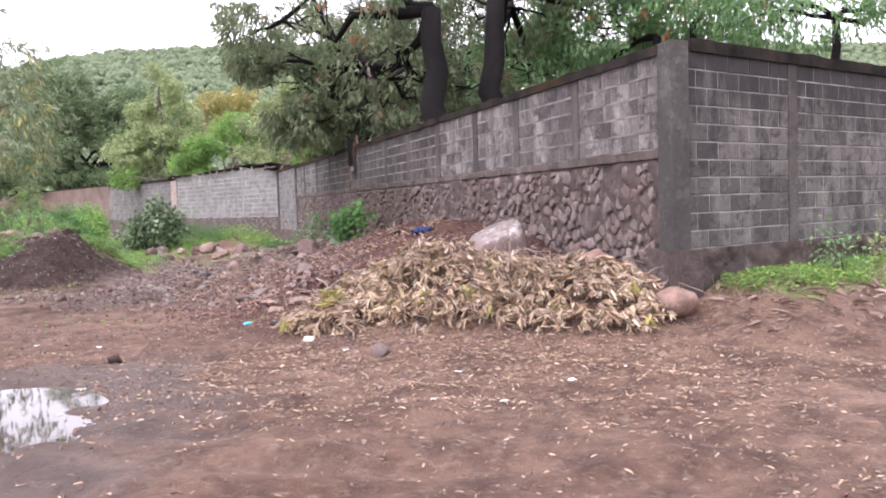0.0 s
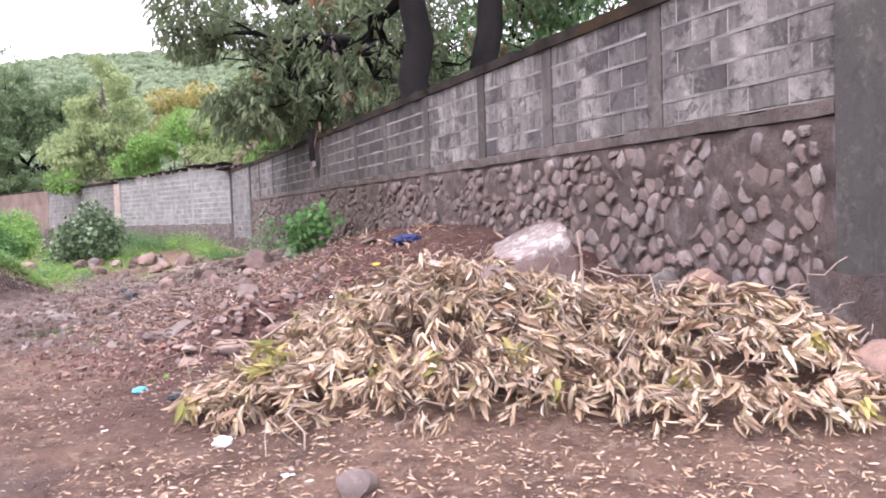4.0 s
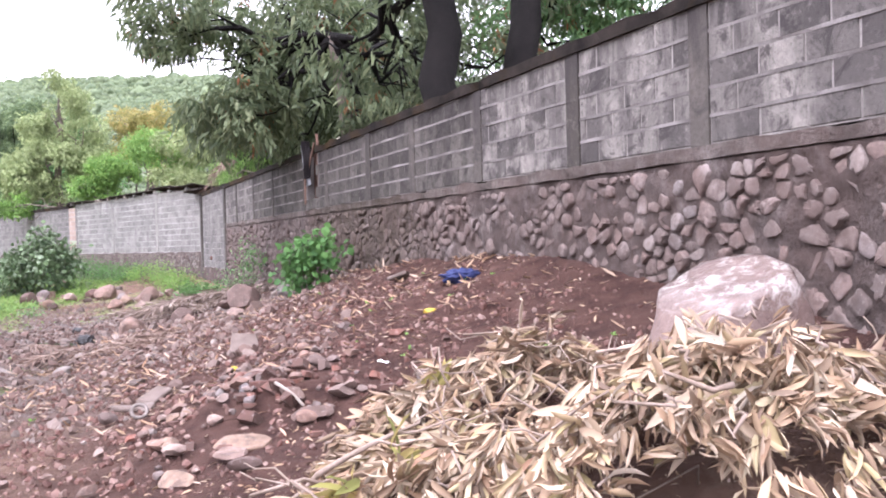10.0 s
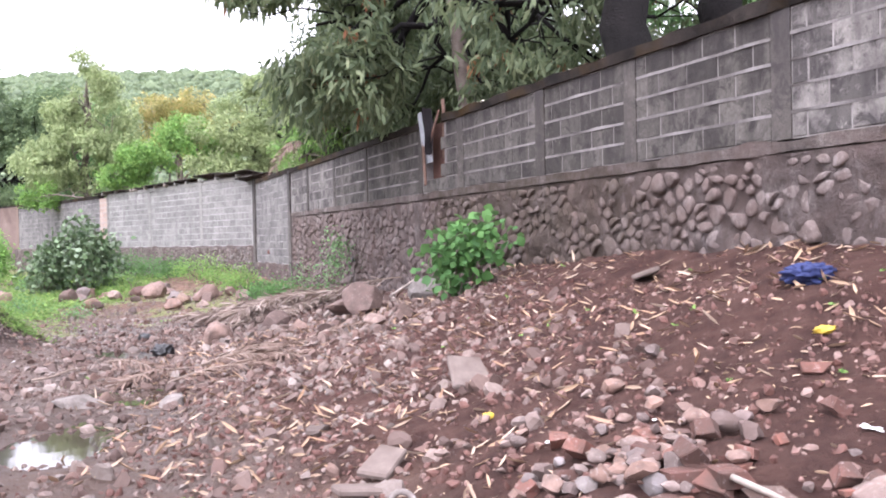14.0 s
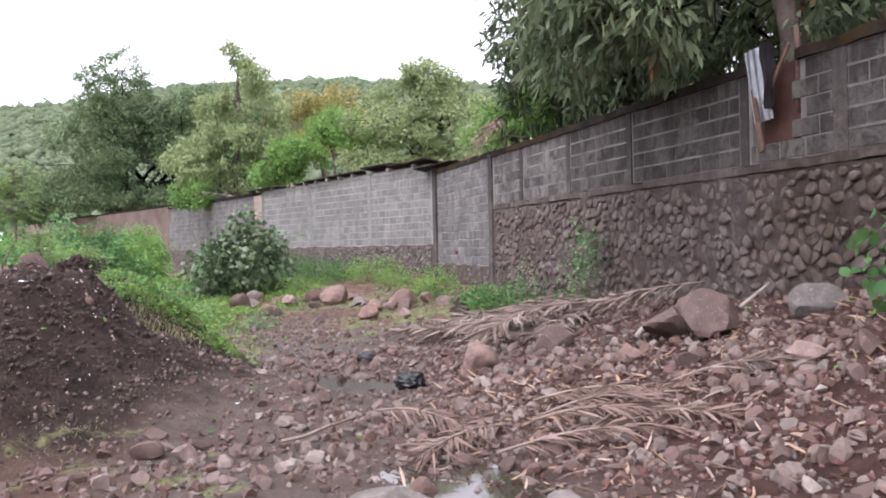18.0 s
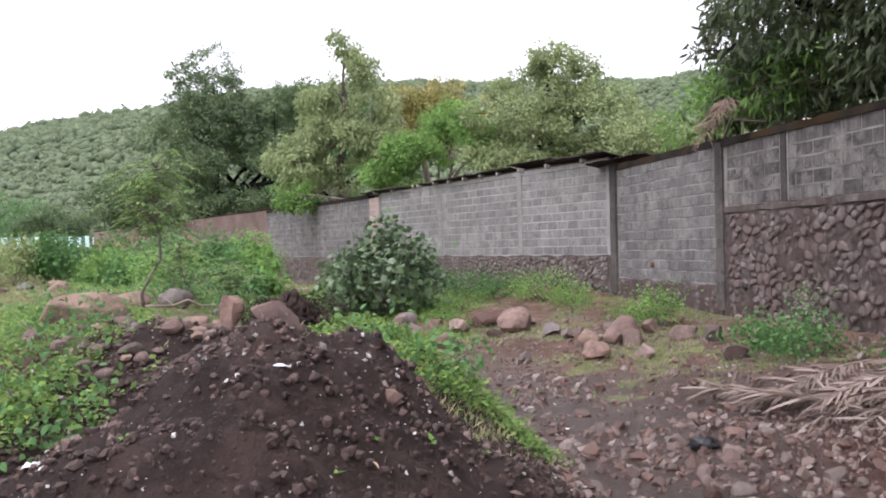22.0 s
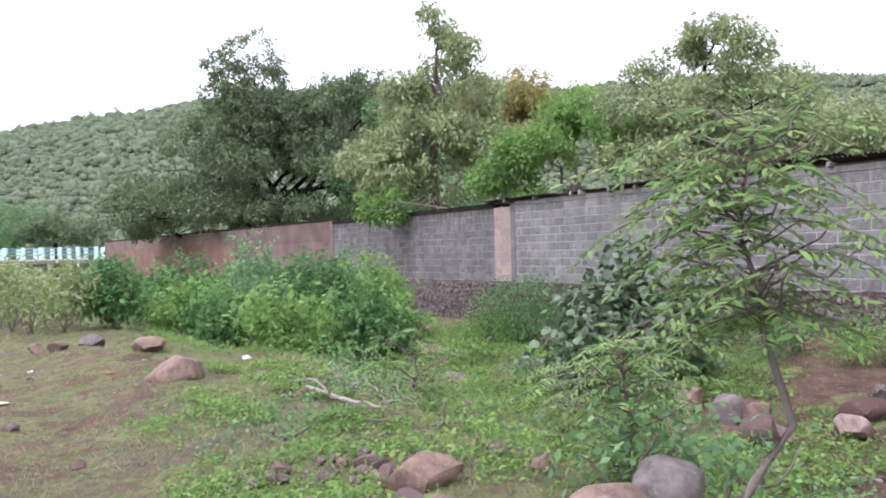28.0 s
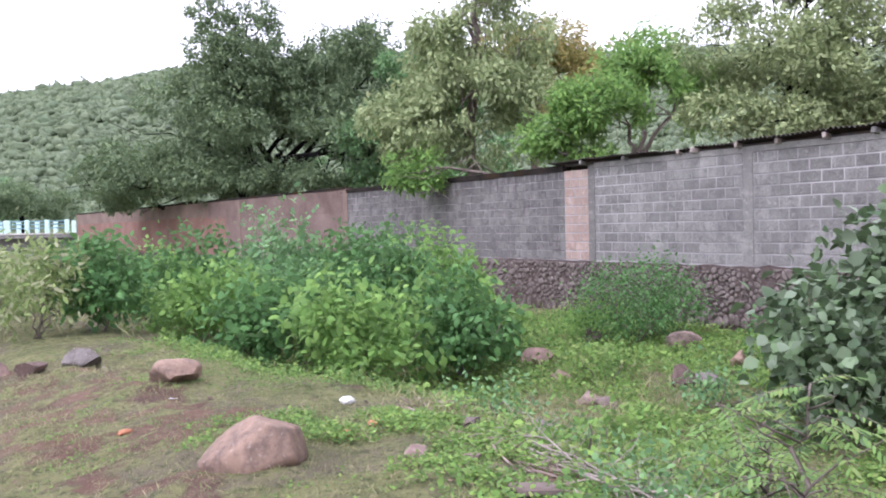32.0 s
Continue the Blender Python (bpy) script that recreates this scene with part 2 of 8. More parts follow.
def ground_paint():
    """Red-brown earth, grey wet gravel, dark spoil and turf, by the masks of the sheet."""
    n = Nodes("earth")
    big, mid, fine = n.noise(0.55, 5, 0.6), n.noise(3.2, 6, 0.65), n.noise(38, 5, 0.75)
    earth = n.mix(n.ramp(big, (0.35, 0.0), (0.68, 1.0)), (0.172, 0.098, 0.068), (0.325, 0.21, 0.156))
    earth = n.mix(n.ramp(mid, (0.42, 0.0), (0.66, 0.7)), earth, (0.06, 0.032, 0.027))
    clod = n.noise(9, 6, 0.75)
    earth = n.mix(n.ramp(clod, (0.52, 0.0), (0.68, 0.75)), earth, (0.34, 0.255, 0.195))
    earth = n.mix(n.ramp(n.noise(1.1, 6, 0.7, warp=0.7), (0.5, 0.0), (0.64, 0.6)), earth, (0.075, 0.044, 0.034))
    earth = n.mix(n.ramp(fine, (0.55, 0.0), (0.78, 0.55)), earth, (0.29, 0.215, 0.195))
    grit = n.mix(n.ramp(mid, (0.4, 0.0), (0.62, 1.0)), (0.13, 0.1, 0.088), (0.28, 0.232, 0.208))
    loam = n.mix(n.ramp(mid, (0.38, 0.0), (0.66, 1.0)), (0.062, 0.028, 0.022), (0.13, 0.068, 0.053))
    earth = n.mix(n.attr("loam"), earth, loam)
    grit = n.mix(n.ramp(clod, (0.5, 0.0), (0.66, 0.85)), grit, (0.075, 0.05, 0.042))
    grit = n.mix(n.ramp(fine, (0.55, 0.0), (0.75, 0.7)), grit, (0.33, 0.28, 0.25))
    col = n.mix(n.attr("gravel"), earth, grit)
    spoil = n.mix(n.ramp(mid, (0.4, 0.0), (0.65, 1.0)), (0.032, 0.02, 0.0165), (0.085, 0.055, 0.046))
    col = n.mix(n.attr("spoil"), col, spoil)
    turf = n.mix(n.ramp(mid, (0.38, 0.0), (0.64, 1.0)), (0.15, 0.17, 0.062), (0.3, 0.3, 0.135))
    turf = n.mix(n.ramp(fine, (0.45, 0.0), (0.75, 0.6)), turf, (0.3, 0.25, 0.175))
    turf = n.mix(n.ramp(n.noise(1.3, 6, 0.72, warp=0.5), (0.5, 0.0), (0.6, 0.8)), turf, (0.2, 0.16, 0.125))
    turf = n.mix(n.ramp(n.noise(14, 5, 0.75), (0.5, 0.0), (0.64, 0.85)), turf, (0.07, 0.085, 0.03))
    cover = n.ramp(n.math("ADD", n.attr("turf"), n.math("MULTIPLY", n.math("SUBTRACT", mid, 0.5), 1.4)), (0.42, 0.0), (0.58, 1.0))
    col = n.mix(n.math("MULTIPLY", n.ramp(n.math("ADD", n.attr("wet"), n.math("MULTIPLY", n.math("SUBTRACT", mid, 0.5), 0.9)), (0.3, 0.0), (0.8, 1.0)), 0.65), col, (0.105, 0.078, 0.07))
    col = n.mix(cover, col, turf)
    forest = n.mix(n.ramp(n.noise(0.09, 4, 0.6), (0.35, 0.0), (0.7, 1.0)), (0.1, 0.135, 0.075), (0.17, 0.21, 0.12))
    col = n.mix(n.attr("wood"), col, forest)
    n.bump(n.math("ADD", n.math("MULTIPLY", mid, 2.0), n.math("ADD", fine, n.noise(12, 5, 0.7))), 1.0, 0.075)
    wet = n.ramp(n.math("ADD", n.attr("wet"), n.math("MULTIPLY", n.math("SUBTRACT", big, 0.5), 0.8)), (0.4, 0.92), (0.85, 0.38))
    return n.done(col, wet, 0.25)


M_EARTH = ground_paint()
M_BLOCK_A = block_paint("block_weathered", (0.165, 0.151, 0.152), (0.285, 0.262, 0.26), (0.04, 0.035, 0.036), (0.4, 0.59), 0.95, 2.85, 0.5)
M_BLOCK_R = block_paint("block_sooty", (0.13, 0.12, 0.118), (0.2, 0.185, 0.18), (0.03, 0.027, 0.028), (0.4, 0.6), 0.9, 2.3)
# Darker copy of the weathered block: mildew, and the mango's shade in its colour.
M_BLOCK_A2 = block_paint("block_mildew_tree_shade", (0.085, 0.077, 0.074), (0.145, 0.132, 0.127), (0.03, 0.026, 0.026), (0.4, 0.6), 0.95, 2.7)
M_CORNER = block_paint("corner_concrete", (0.11, 0.103, 0.099), (0.15, 0.14, 0.135), (0.045, 0.041, 0.04), (0.32, 0.56), 0.9)
M_BLOCK_B = block_paint("block_grey", (0.2, 0.192, 0.194), (0.29, 0.279, 0.281), (0.1, 0.092, 0.092), (0.46, 0.7), 0.7, None, 0.92)
M_BLOCK_D = block_paint("block_dull", (0.165, 0.157, 0.16), (0.24, 0.228, 0.23), (0.07, 0.064, 0.066), (0.42, 0.66), 0.75, 2.95, 0.88)
M_PINK = block_paint("block_reddish", (0.36, 0.265, 0.24), (0.43, 0.33, 0.3), (0.25, 0.19, 0.17), (0.46, 0.7), 0.5, None, 0.92)
M_MORTAR = plain_rough("mortar", (0.15, 0.137, 0.13), (0.34, 0.315, 0.3), 2.3, 60)
M_SMEAR = plain_rough("mortar_smear", (0.1, 0.09, 0.086), (0.27, 0.25, 0.242), 1.9, 45, 0.6, 0.012)
# Mortar for the same stretch, tree shade darkening its tone as well.
M_MORTAR_A2 = plain_rough("mortar_mildew_tree_shade", (0.12, 0.108, 0.104), (0.26, 0.24, 0.23), 1.7, 60)
M_MORTAR_PALE = plain_rough("mortar_pale", (0.22, 0.212, 0.208), (0.45, 0.43, 0.42), 0.8, 60)
M_MORTAR_DARK = plain_rough("mortar_sooty", (0.1, 0.094, 0.092), (0.4, 0.38, 0.37), 1.9, 60)
M_COLUMN = block_paint("cast_concrete", (0.09, 0.079, 0.076), (0.13, 0.116, 0.112), (0.045, 0.04, 0.04), (0.4, 0.62), 0.85, 2.6)
M_COLUMN_B = block_paint("cast_concrete_grey", (0.24, 0.23, 0.23), (0.31, 0.297, 0.297), (0.13, 0.12, 0.118))
def cap_paint():
    """Weathered cap: nearly black mildew with rust-brown moss in patches."""
    n = Nodes("cap_concrete")
    col = n.mix(n.ramp(n.noise(2.2, 5, 0.65), (0.35, 0.0), (0.68, 1.0)), (0.012, 0.0105, 0.01), (0.038, 0.031, 0.027))
    col = n.mix(n.ramp(n.noise(0.5, 5, 0.7), (0.52, 0.0), (0.64, 0.8)), col, (0.045, 0.028, 0.012))
    n.bump(n.noise(34, 5, 0.7), 0.7, 0.02)
    return n.done(col, 0.95, 0.06)


M_CAP = cap_paint()
M_BEAM = bed_paint("beam_concrete", (0.1, 0.083, 0.075), (0.18, 0.153, 0.14))
M_BED = bed_paint("rubble_mortar", (0.07, 0.053, 0.048), (0.14, 0.113, 0.105))
M_STONE = stone_paint("wall_stone", [(0.14, 0.108, 0.1), (0.19, 0.15, 0.138), (0.22, 0.16, 0.145), (0.16, 0.15, 0.153), (0.3, 0.265, 0.25), (0.11, 0.088, 0.083), (0.2, 0.14, 0.125), (0.15, 0.12, 0.112)], weather=True)
M_STONE_GREY = stone_paint("grey_stone", [(0.13, 0.115, 0.108), (0.19, 0.17, 0.16), (0.25, 0.22, 0.205), (0.16, 0.13, 0.115)], grime=(0.07, 0.06, 0.052))
M_ROCK = stone_paint("field_rock", [(0.19, 0.125, 0.105), (0.27, 0.18, 0.15), (0.21, 0.165, 0.15), (0.3, 0.22, 0.19), (0.24, 0.15, 0.12)], 0.75)
def wet_rock():
    """Brown boulder, still wet in patches; sky glare is painted pale on its top."""
    n = Nodes("wet_boulder")
    col = n.mix(n.ramp(n.noise(3.0, 6, 0.7, warp=0.6), (0.36, 0.0), (0.66, 1.0)), (0.115, 0.076, 0.066), (0.19, 0.135, 0.12))
    col = n.mix(n.ramp(n.noise(28, 5, 0.75), (0.5, 0.0), (0.72, 0.6)), col, (0.07, 0.05, 0.045))
    col = n.mix(n.ramp(n.noise(45, 4, 0.7), (0.6, 0.0), (0.75, 0.5)), col, (0.38, 0.34, 0.32))
    n.bump(n.math("ADD", n.noise(7, 5, 0.7), n.math("MULTIPLY", n.noise(40, 4, 0.7), 0.3)), 0.8, 0.035)
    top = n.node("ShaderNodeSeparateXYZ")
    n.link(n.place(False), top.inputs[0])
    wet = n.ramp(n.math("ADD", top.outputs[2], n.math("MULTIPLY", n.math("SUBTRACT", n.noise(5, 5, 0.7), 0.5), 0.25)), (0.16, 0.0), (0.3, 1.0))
    # Pale streaks put white marks and the sky's glare into the top's colour.
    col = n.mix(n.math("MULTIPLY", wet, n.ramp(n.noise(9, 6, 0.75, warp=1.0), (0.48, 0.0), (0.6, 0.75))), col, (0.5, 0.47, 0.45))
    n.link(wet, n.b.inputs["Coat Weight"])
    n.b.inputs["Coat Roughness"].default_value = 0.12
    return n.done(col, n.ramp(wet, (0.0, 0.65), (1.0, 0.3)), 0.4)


M_ROCK_WET = wet_rock()
M_ROCK_DARK = stone_paint("dark_brown_rock", [(0.11, 0.073, 0.06), (0.15, 0.1, 0.085), (0.13, 0.09, 0.08)], 0.75)
M_BRICK = stone_paint("broken_brick", [(0.16, 0.07, 0.053), (0.21, 0.095, 0.073), (0.13, 0.062, 0.05), (0.1, 0.054, 0.045)])
M_BRICK_WALL = plain_rough("old_brickwork", (0.15, 0.105, 0.09), (0.23, 0.17, 0.15), 1.0, 14)
M_RED = plain_rough("red_plaster", (0.19, 0.1, 0.078), (0.27, 0.165, 0.135), 0.9, 16)
M_CLAY = plain_rough("brown_render", (0.16, 0.115, 0.095), (0.25, 0.18, 0.15), 0.8, 18)
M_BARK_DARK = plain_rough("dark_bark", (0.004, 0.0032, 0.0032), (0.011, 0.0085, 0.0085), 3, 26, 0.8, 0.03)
M_BARK = plain_rough("grey_bark", (0.13, 0.105, 0.09), (0.24, 0.2, 0.175), 3, 30, 0.7, 0.02)
M_BARK_ROOT = plain_rough("root_bark", (0.035, 0.022, 0.017), (0.09, 0.058, 0.045), 6, 40, 0.5, 0.004)
M_TWIG = plain_rough("dry_twig", (0.2, 0.15, 0.12), (0.34, 0.27, 0.23), 6, 50, 0.4, 0.006)
M_STRAW = leaf_paint("dry_straw", [(0.17, 0.115, 0.092), (0.27, 0.195, 0.16), (0.14, 0.09, 0.072), (0.34, 0.265, 0.225)], 0.8, 0.05, 0.2, glow=(0.3, 0.22, 0.15))
M_FROND = leaf_paint("dry_frond", [(0.2, 0.15, 0.125), (0.32, 0.255, 0.215), (0.16, 0.115, 0.095), (0.42, 0.35, 0.31), (0.25, 0.19, 0.16)], 0.8, 0.05, 0.2, glow=(0.3, 0.22, 0.15))
M_MANGO = leaf_paint("mango_leaves", [(0.08, 0.108, 0.06), (0.145, 0.185, 0.1), (0.22, 0.265, 0.145), (0.11, 0.15, 0.093), (0.31, 0.345, 0.195)], 0.42, 0.3)
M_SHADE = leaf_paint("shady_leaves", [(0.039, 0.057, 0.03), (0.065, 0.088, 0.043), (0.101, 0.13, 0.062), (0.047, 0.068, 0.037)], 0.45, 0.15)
M_RUST = leaf_paint("withered_leaves", [(0.26, 0.1, 0.06), (0.34, 0.17, 0.08), (0.2, 0.12, 0.06)], 0.7, 0.2, glow=(0.3, 0.22, 0.15))
M_BRIGHT = leaf_paint("bright_leaves", [(0.139, 0.273, 0.075), (0.202, 0.384, 0.088), (0.296, 0.481, 0.119), (0.156, 0.288, 0.082)], 0.5, 0.45)
M_GREEN = leaf_paint("green_leaves", [(0.104, 0.208, 0.097), (0.155, 0.300, 0.124), (0.221, 0.384, 0.150), (0.122, 0.234, 0.114)], 0.5, 0.3)
M_OLIVE = leaf_paint("olive_leaves", [(0.235, 0.297, 0.140), (0.308, 0.375, 0.179), (0.414, 0.470, 0.230), (0.263, 0.319, 0.168)], 0.55, 0.32)
M_DARK = leaf_paint("dark_leaves", [(0.082, 0.128, 0.07), (0.135, 0.195, 0.1), (0.22, 0.295, 0.14), (0.1, 0.148, 0.085)], 0.5, 0.22)
M_YELLOW = leaf_paint("yellow_green_leaves", [(0.241, 0.244, 0.074), (0.379, 0.325, 0.110), (0.479, 0.357, 0.146), (0.208, 0.227, 0.074)], 0.55, 0.3)
M_BROAD = leaf_paint("broad_dull_leaves", [(0.055, 0.095, 0.048), (0.095, 0.15, 0.07), (0.15, 0.225, 0.11), (0.21, 0.265, 0.18), (0.075, 0.115, 0.06)], 0.33, 0.15)
M_NEEM = leaf_paint("feathered_leaves", [(0.13, 0.24, 0.07), (0.185, 0.33, 0.092), (0.27, 0.41, 0.12), (0.12, 0.22, 0.07), (0.36, 0.42, 0.145)], 0.45, 0.4)
M_NEEM_DULL = leaf_paint("dull_feathered_leaves", [(0.1, 0.18, 0.06), (0.15, 0.25, 0.075), (0.22, 0.32, 0.1), (0.09, 0.16, 0.06), (0.36, 0.38, 0.13)], 0.45, 0.35)
M_VIVID = leaf_paint("vivid_leaves", [(0.055, 0.14, 0.045), (0.085, 0.2, 0.06), (0.125, 0.27, 0.08), (0.065, 0.16, 0.05)], 0.45, 0.3)
M_GRASS = leaf_paint("grass", [(0.178, 0.218, 0.092), (0.267, 0.293, 0.131), (0.392, 0.365, 0.187), (0.481, 0.38, 0.261), (0.196, 0.235, 0.111)], 0.6, 0.3)
M_WEED = leaf_paint("weed_leaves", [(0.113, 0.224, 0.054), (0.187, 0.337, 0.077), (0.28, 0.426, 0.099), (0.104, 0.19, 0.059), (0.332, 0.403, 0.125)], 0.5, 0.35)
M_PALEWEED = leaf_paint("pale_flowering", [(0.16, 0.24, 0.075), (0.24, 0.32, 0.105), (0.3, 0.37, 0.14), (0.5, 0.48, 0.32), (0.14, 0.21, 0.07)], 0.6, 0.35)
M_HEAP = leaf_paint("dead_mango_leaves", [(0.194, 0.125, 0.085), (0.456, 0.345, 0.245), (0.331, 0.225, 0.155), (0.57, 0.47, 0.37), (0.376, 0.265, 0.18), (0.251, 0.15, 0.1), (0.5, 0.37, 0.245), (0.342, 0.285, 0.15), (0.62, 0.54, 0.455), (0.42, 0.3, 0.19), (0.14, 0.097, 0.074), (0.54, 0.43, 0.32), (0.25, 0.18, 0.13)], 0.6, 0.1, glow=(0.3, 0.22, 0.15))
M_LITTER = leaf_paint("leaf_litter", [(0.26, 0.17, 0.11), (0.4, 0.29, 0.2), (0.33, 0.2, 0.13), (0.47, 0.38, 0.3), (0.2, 0.13, 0.09)], 0.7, 0.05, glow=(0.3, 0.22, 0.15))


def wood_paint():
    """Far woods: one tone for each crown, dark between the leaves."""
    n = Nodes("far_woods")
    col = n.ramp(n.island(), (0.0, (0.115, 0.155, 0.095)), (0.3, (0.15, 0.19, 0.115)), (0.55, (0.17, 0.215, 0.125)), (0.8, (0.145, 0.18, 0.12)), (1.0, (0.19, 0.23, 0.135)))
    col = n.mix(n.ramp(n.noise(1.3, 5, 0.75), (0.4, 0.0), (0.66, 0.55)), col, (0.1, 0.135, 0.085))
    n.bump(n.noise(1.6, 5, 0.75), 0.7, 0.7)
    return n.done(col, 0.95, 0.1)


M_WOODS = wood_paint()
M_HILL = leaf_paint("hill_leaves", [(0.129, 0.170, 0.098), (0.170, 0.216, 0.118), (0.216, 0.263, 0.144), (0.144, 0.185, 0.113)], 0.6, 0.3)
M_SOIL = plain_rough("dark_soil", (0.03, 0.02, 0.018), (0.06, 0.04, 0.035), 6, 50, 0.8, 0.02)
M_RUSTY = plain_rough("rusted_sheet", (0.035, 0.03, 0.03), (0.08, 0.055, 0.045), 3, 20, 0.3, 0.004, 0.7)
M_ZINC = plain_rough("zinc_sheet", (0.3, 0.31, 0.34), (0.42, 0.43, 0.46), 5, 30, 0.2, 0.003, 0.5)
M_ZINC.node_tree.nodes["Principled BSDF"].inputs["Metallic"].default_value = 0.7
M_PANEL = plain_rough("reddish_panel", (0.07, 0.035, 0.028), (0.11, 0.055, 0.042), 4, 30, 0.3, 0.004)
M_PLANK = plain_rough("old_plank", (0.1, 0.06, 0.045), (0.18, 0.11, 0.085), 7, 40, 0.4, 0.004)
M_PALEWOOD = plain_rough("bleached_wood", (0.26, 0.22, 0.19), (0.4, 0.35, 0.31), 8, 40, 0.4, 0.004)
M_MINT = plain_rough("mint_paint", (0.5, 0.72, 0.66), (0.62, 0.8, 0.74), 1.5, 12, 0.1, 0.004, 0.7)
M_BLUE_RAIL = plain_rough("blue_rail_paint", (0.16, 0.3, 0.36), (0.24, 0.4, 0.44), 1.5, 12, 0.1, 0.004, 0.6)
M_DECK = plain_rough("bridge_concrete", (0.16, 0.15, 0.15), (0.26, 0.25, 0.24), 0.8, 9, 0.3, 0.01)
M_PALE = plain_rough("pale_concrete", (0.42, 0.4, 0.37), (0.55, 0.53, 0.5), 1.2, 14, 0.3, 0.01)


def plastic(name, colour, rough=0.35):
    n = Nodes(name)
    col = n.mix(n.ramp(n.noise(30, 3, 0.6), (0.4, 0.0), (0.7, 0.4)), colour, tuple(c * 0.5 for c in colour))
    n.bump(n.noise(45, 3, 0.6), 0.5, 0.01)
    return n.done(col, rough, 0.5)


M_BLUE = plastic("blue_cloth", (0.02, 0.03, 0.11), 0.8)
M_BLACK = plastic("black_plastic", (0.012, 0.012, 0.014), 0.3)
M_CLOTH_GAP = plastic("cloth_and_gap_dark", (0.016, 0.012, 0.014), 0.9)
M_TURQ = plastic("turquoise_plastic", (0.08, 0.42, 0.62))
M_WHITE = plastic("white_plastic", (0.72, 0.72, 0.72), 0.5)
M_CREAM = plastic("cream_foam", (0.7, 0.66, 0.52), 0.7)
M_ORANGE = plastic("orange_peel", (0.42, 0.17, 0.085), 0.75)
M_PEEL = plastic("yellow_peel", (0.6, 0.42, 0.05), 0.6)


def water():
    n = Nodes("muddy_water")
    n.bump(n.noise(5, 2, 0.5), 0.05, 0.01)
    return n.done((0.045, 0.034, 0.028), 0.04, 0.9)


M_WATER = water()
M_SLAB = plain_rough("old_slab", (0.12, 0.09, 0.078), (0.2, 0.16, 0.142), 5, 40, 0.5, 0.006)
M_ROCK_RED = stone_paint("reddish_rock", [(0.22, 0.145, 0.107), (0.26, 0.178, 0.135)], 0.75)
# ---- shape of the ground ----
A0, AD = np.array((2.41, 9.37)), np.array((-0.3351, 0.9422))      # long wall: its corner and its direction
J0, BD = np.array((-7.03, 35.9)), np.array((-0.6198, 0.7848))     # far wall: start and direction
K0, KD = np.array((-21.8, 54.6)), np.array((-0.676, 0.737))       # red brick wall
R0, RD = np.array((2.52, 9.02)), np.array((0.81, 0.586))          # side wall


def smooth(a, b, x):
    u = np.clip((x - a) / (b - a), 0, 1)
    return u * u * (3 - 2 * u)


def hash2(i, j, seed):
    h = (i.astype(np.int64) * 374761393 + j.astype(np.int64) * 668265263 + seed * 1442695041) & 0x7FFFFFFF
    h = ((h ^ (h >> 13)) * 1274126177) & 0x7FFFFFFF
    return ((h ^ (h >> 16)) & 0xFFFF) / 65535.0


def vnoise(x, y, seed=0):
    """Smooth noise from -1 to 1, one lump to a unit."""
    i, j = np.floor(x), np.floor(y)
    u, v = x - i, y - j
    u, v = u * u * (3 - 2 * u), v * v * (3 - 2 * v)
    a, b = hash2(i, j, seed), hash2(i + 1, j, seed)
    c, d = hash2(i, j + 1, seed), hash2(i + 1, j + 1, seed)
    return 2 * ((a * (1 - u) + b * u) * (1 - v) + (c * (1 - u) + d * u) * v) - 1


def along(x, y, p, d):
    """How far along a wall, and how far to its left (the side of the walk)."""
    return (x - p[0]) * d[0] + (y - p[1]) * d[1], -(x - p[0]) * d[1] + (y - p[1]) * d[0]


def bank_side(x, y):
    """Distance behind the edge of the grass bank; negative towards the stream bed."""
    spur = 0.95 * np.exp(-(((x + 9.4) / 0.9) ** 2 + ((y - 22.7) / 0.85) ** 2))
    nose = 0.5 * np.exp(-(((x + 16.7) / 1.4) ** 2 + ((y - 33.0) / 1.6) ** 2)) + smooth(24.0, 27.5, y) * (1 - 0.4 * smooth(33, 36, y))
    return (x + 9.6) * -0.8 + (y - 21.0) * -0.6 + spur + nose


def mound_far(x, y):
    """Distance from the top of the dark earth mound, as far as 2.1 at its foot; steeper towards the stream."""
    dx, dy = x + 9.58, y - 20.7
    return 2.1 * np.hypot(dx / np.where(dx > 0, 1.55, 1.95), dy / 2.3)


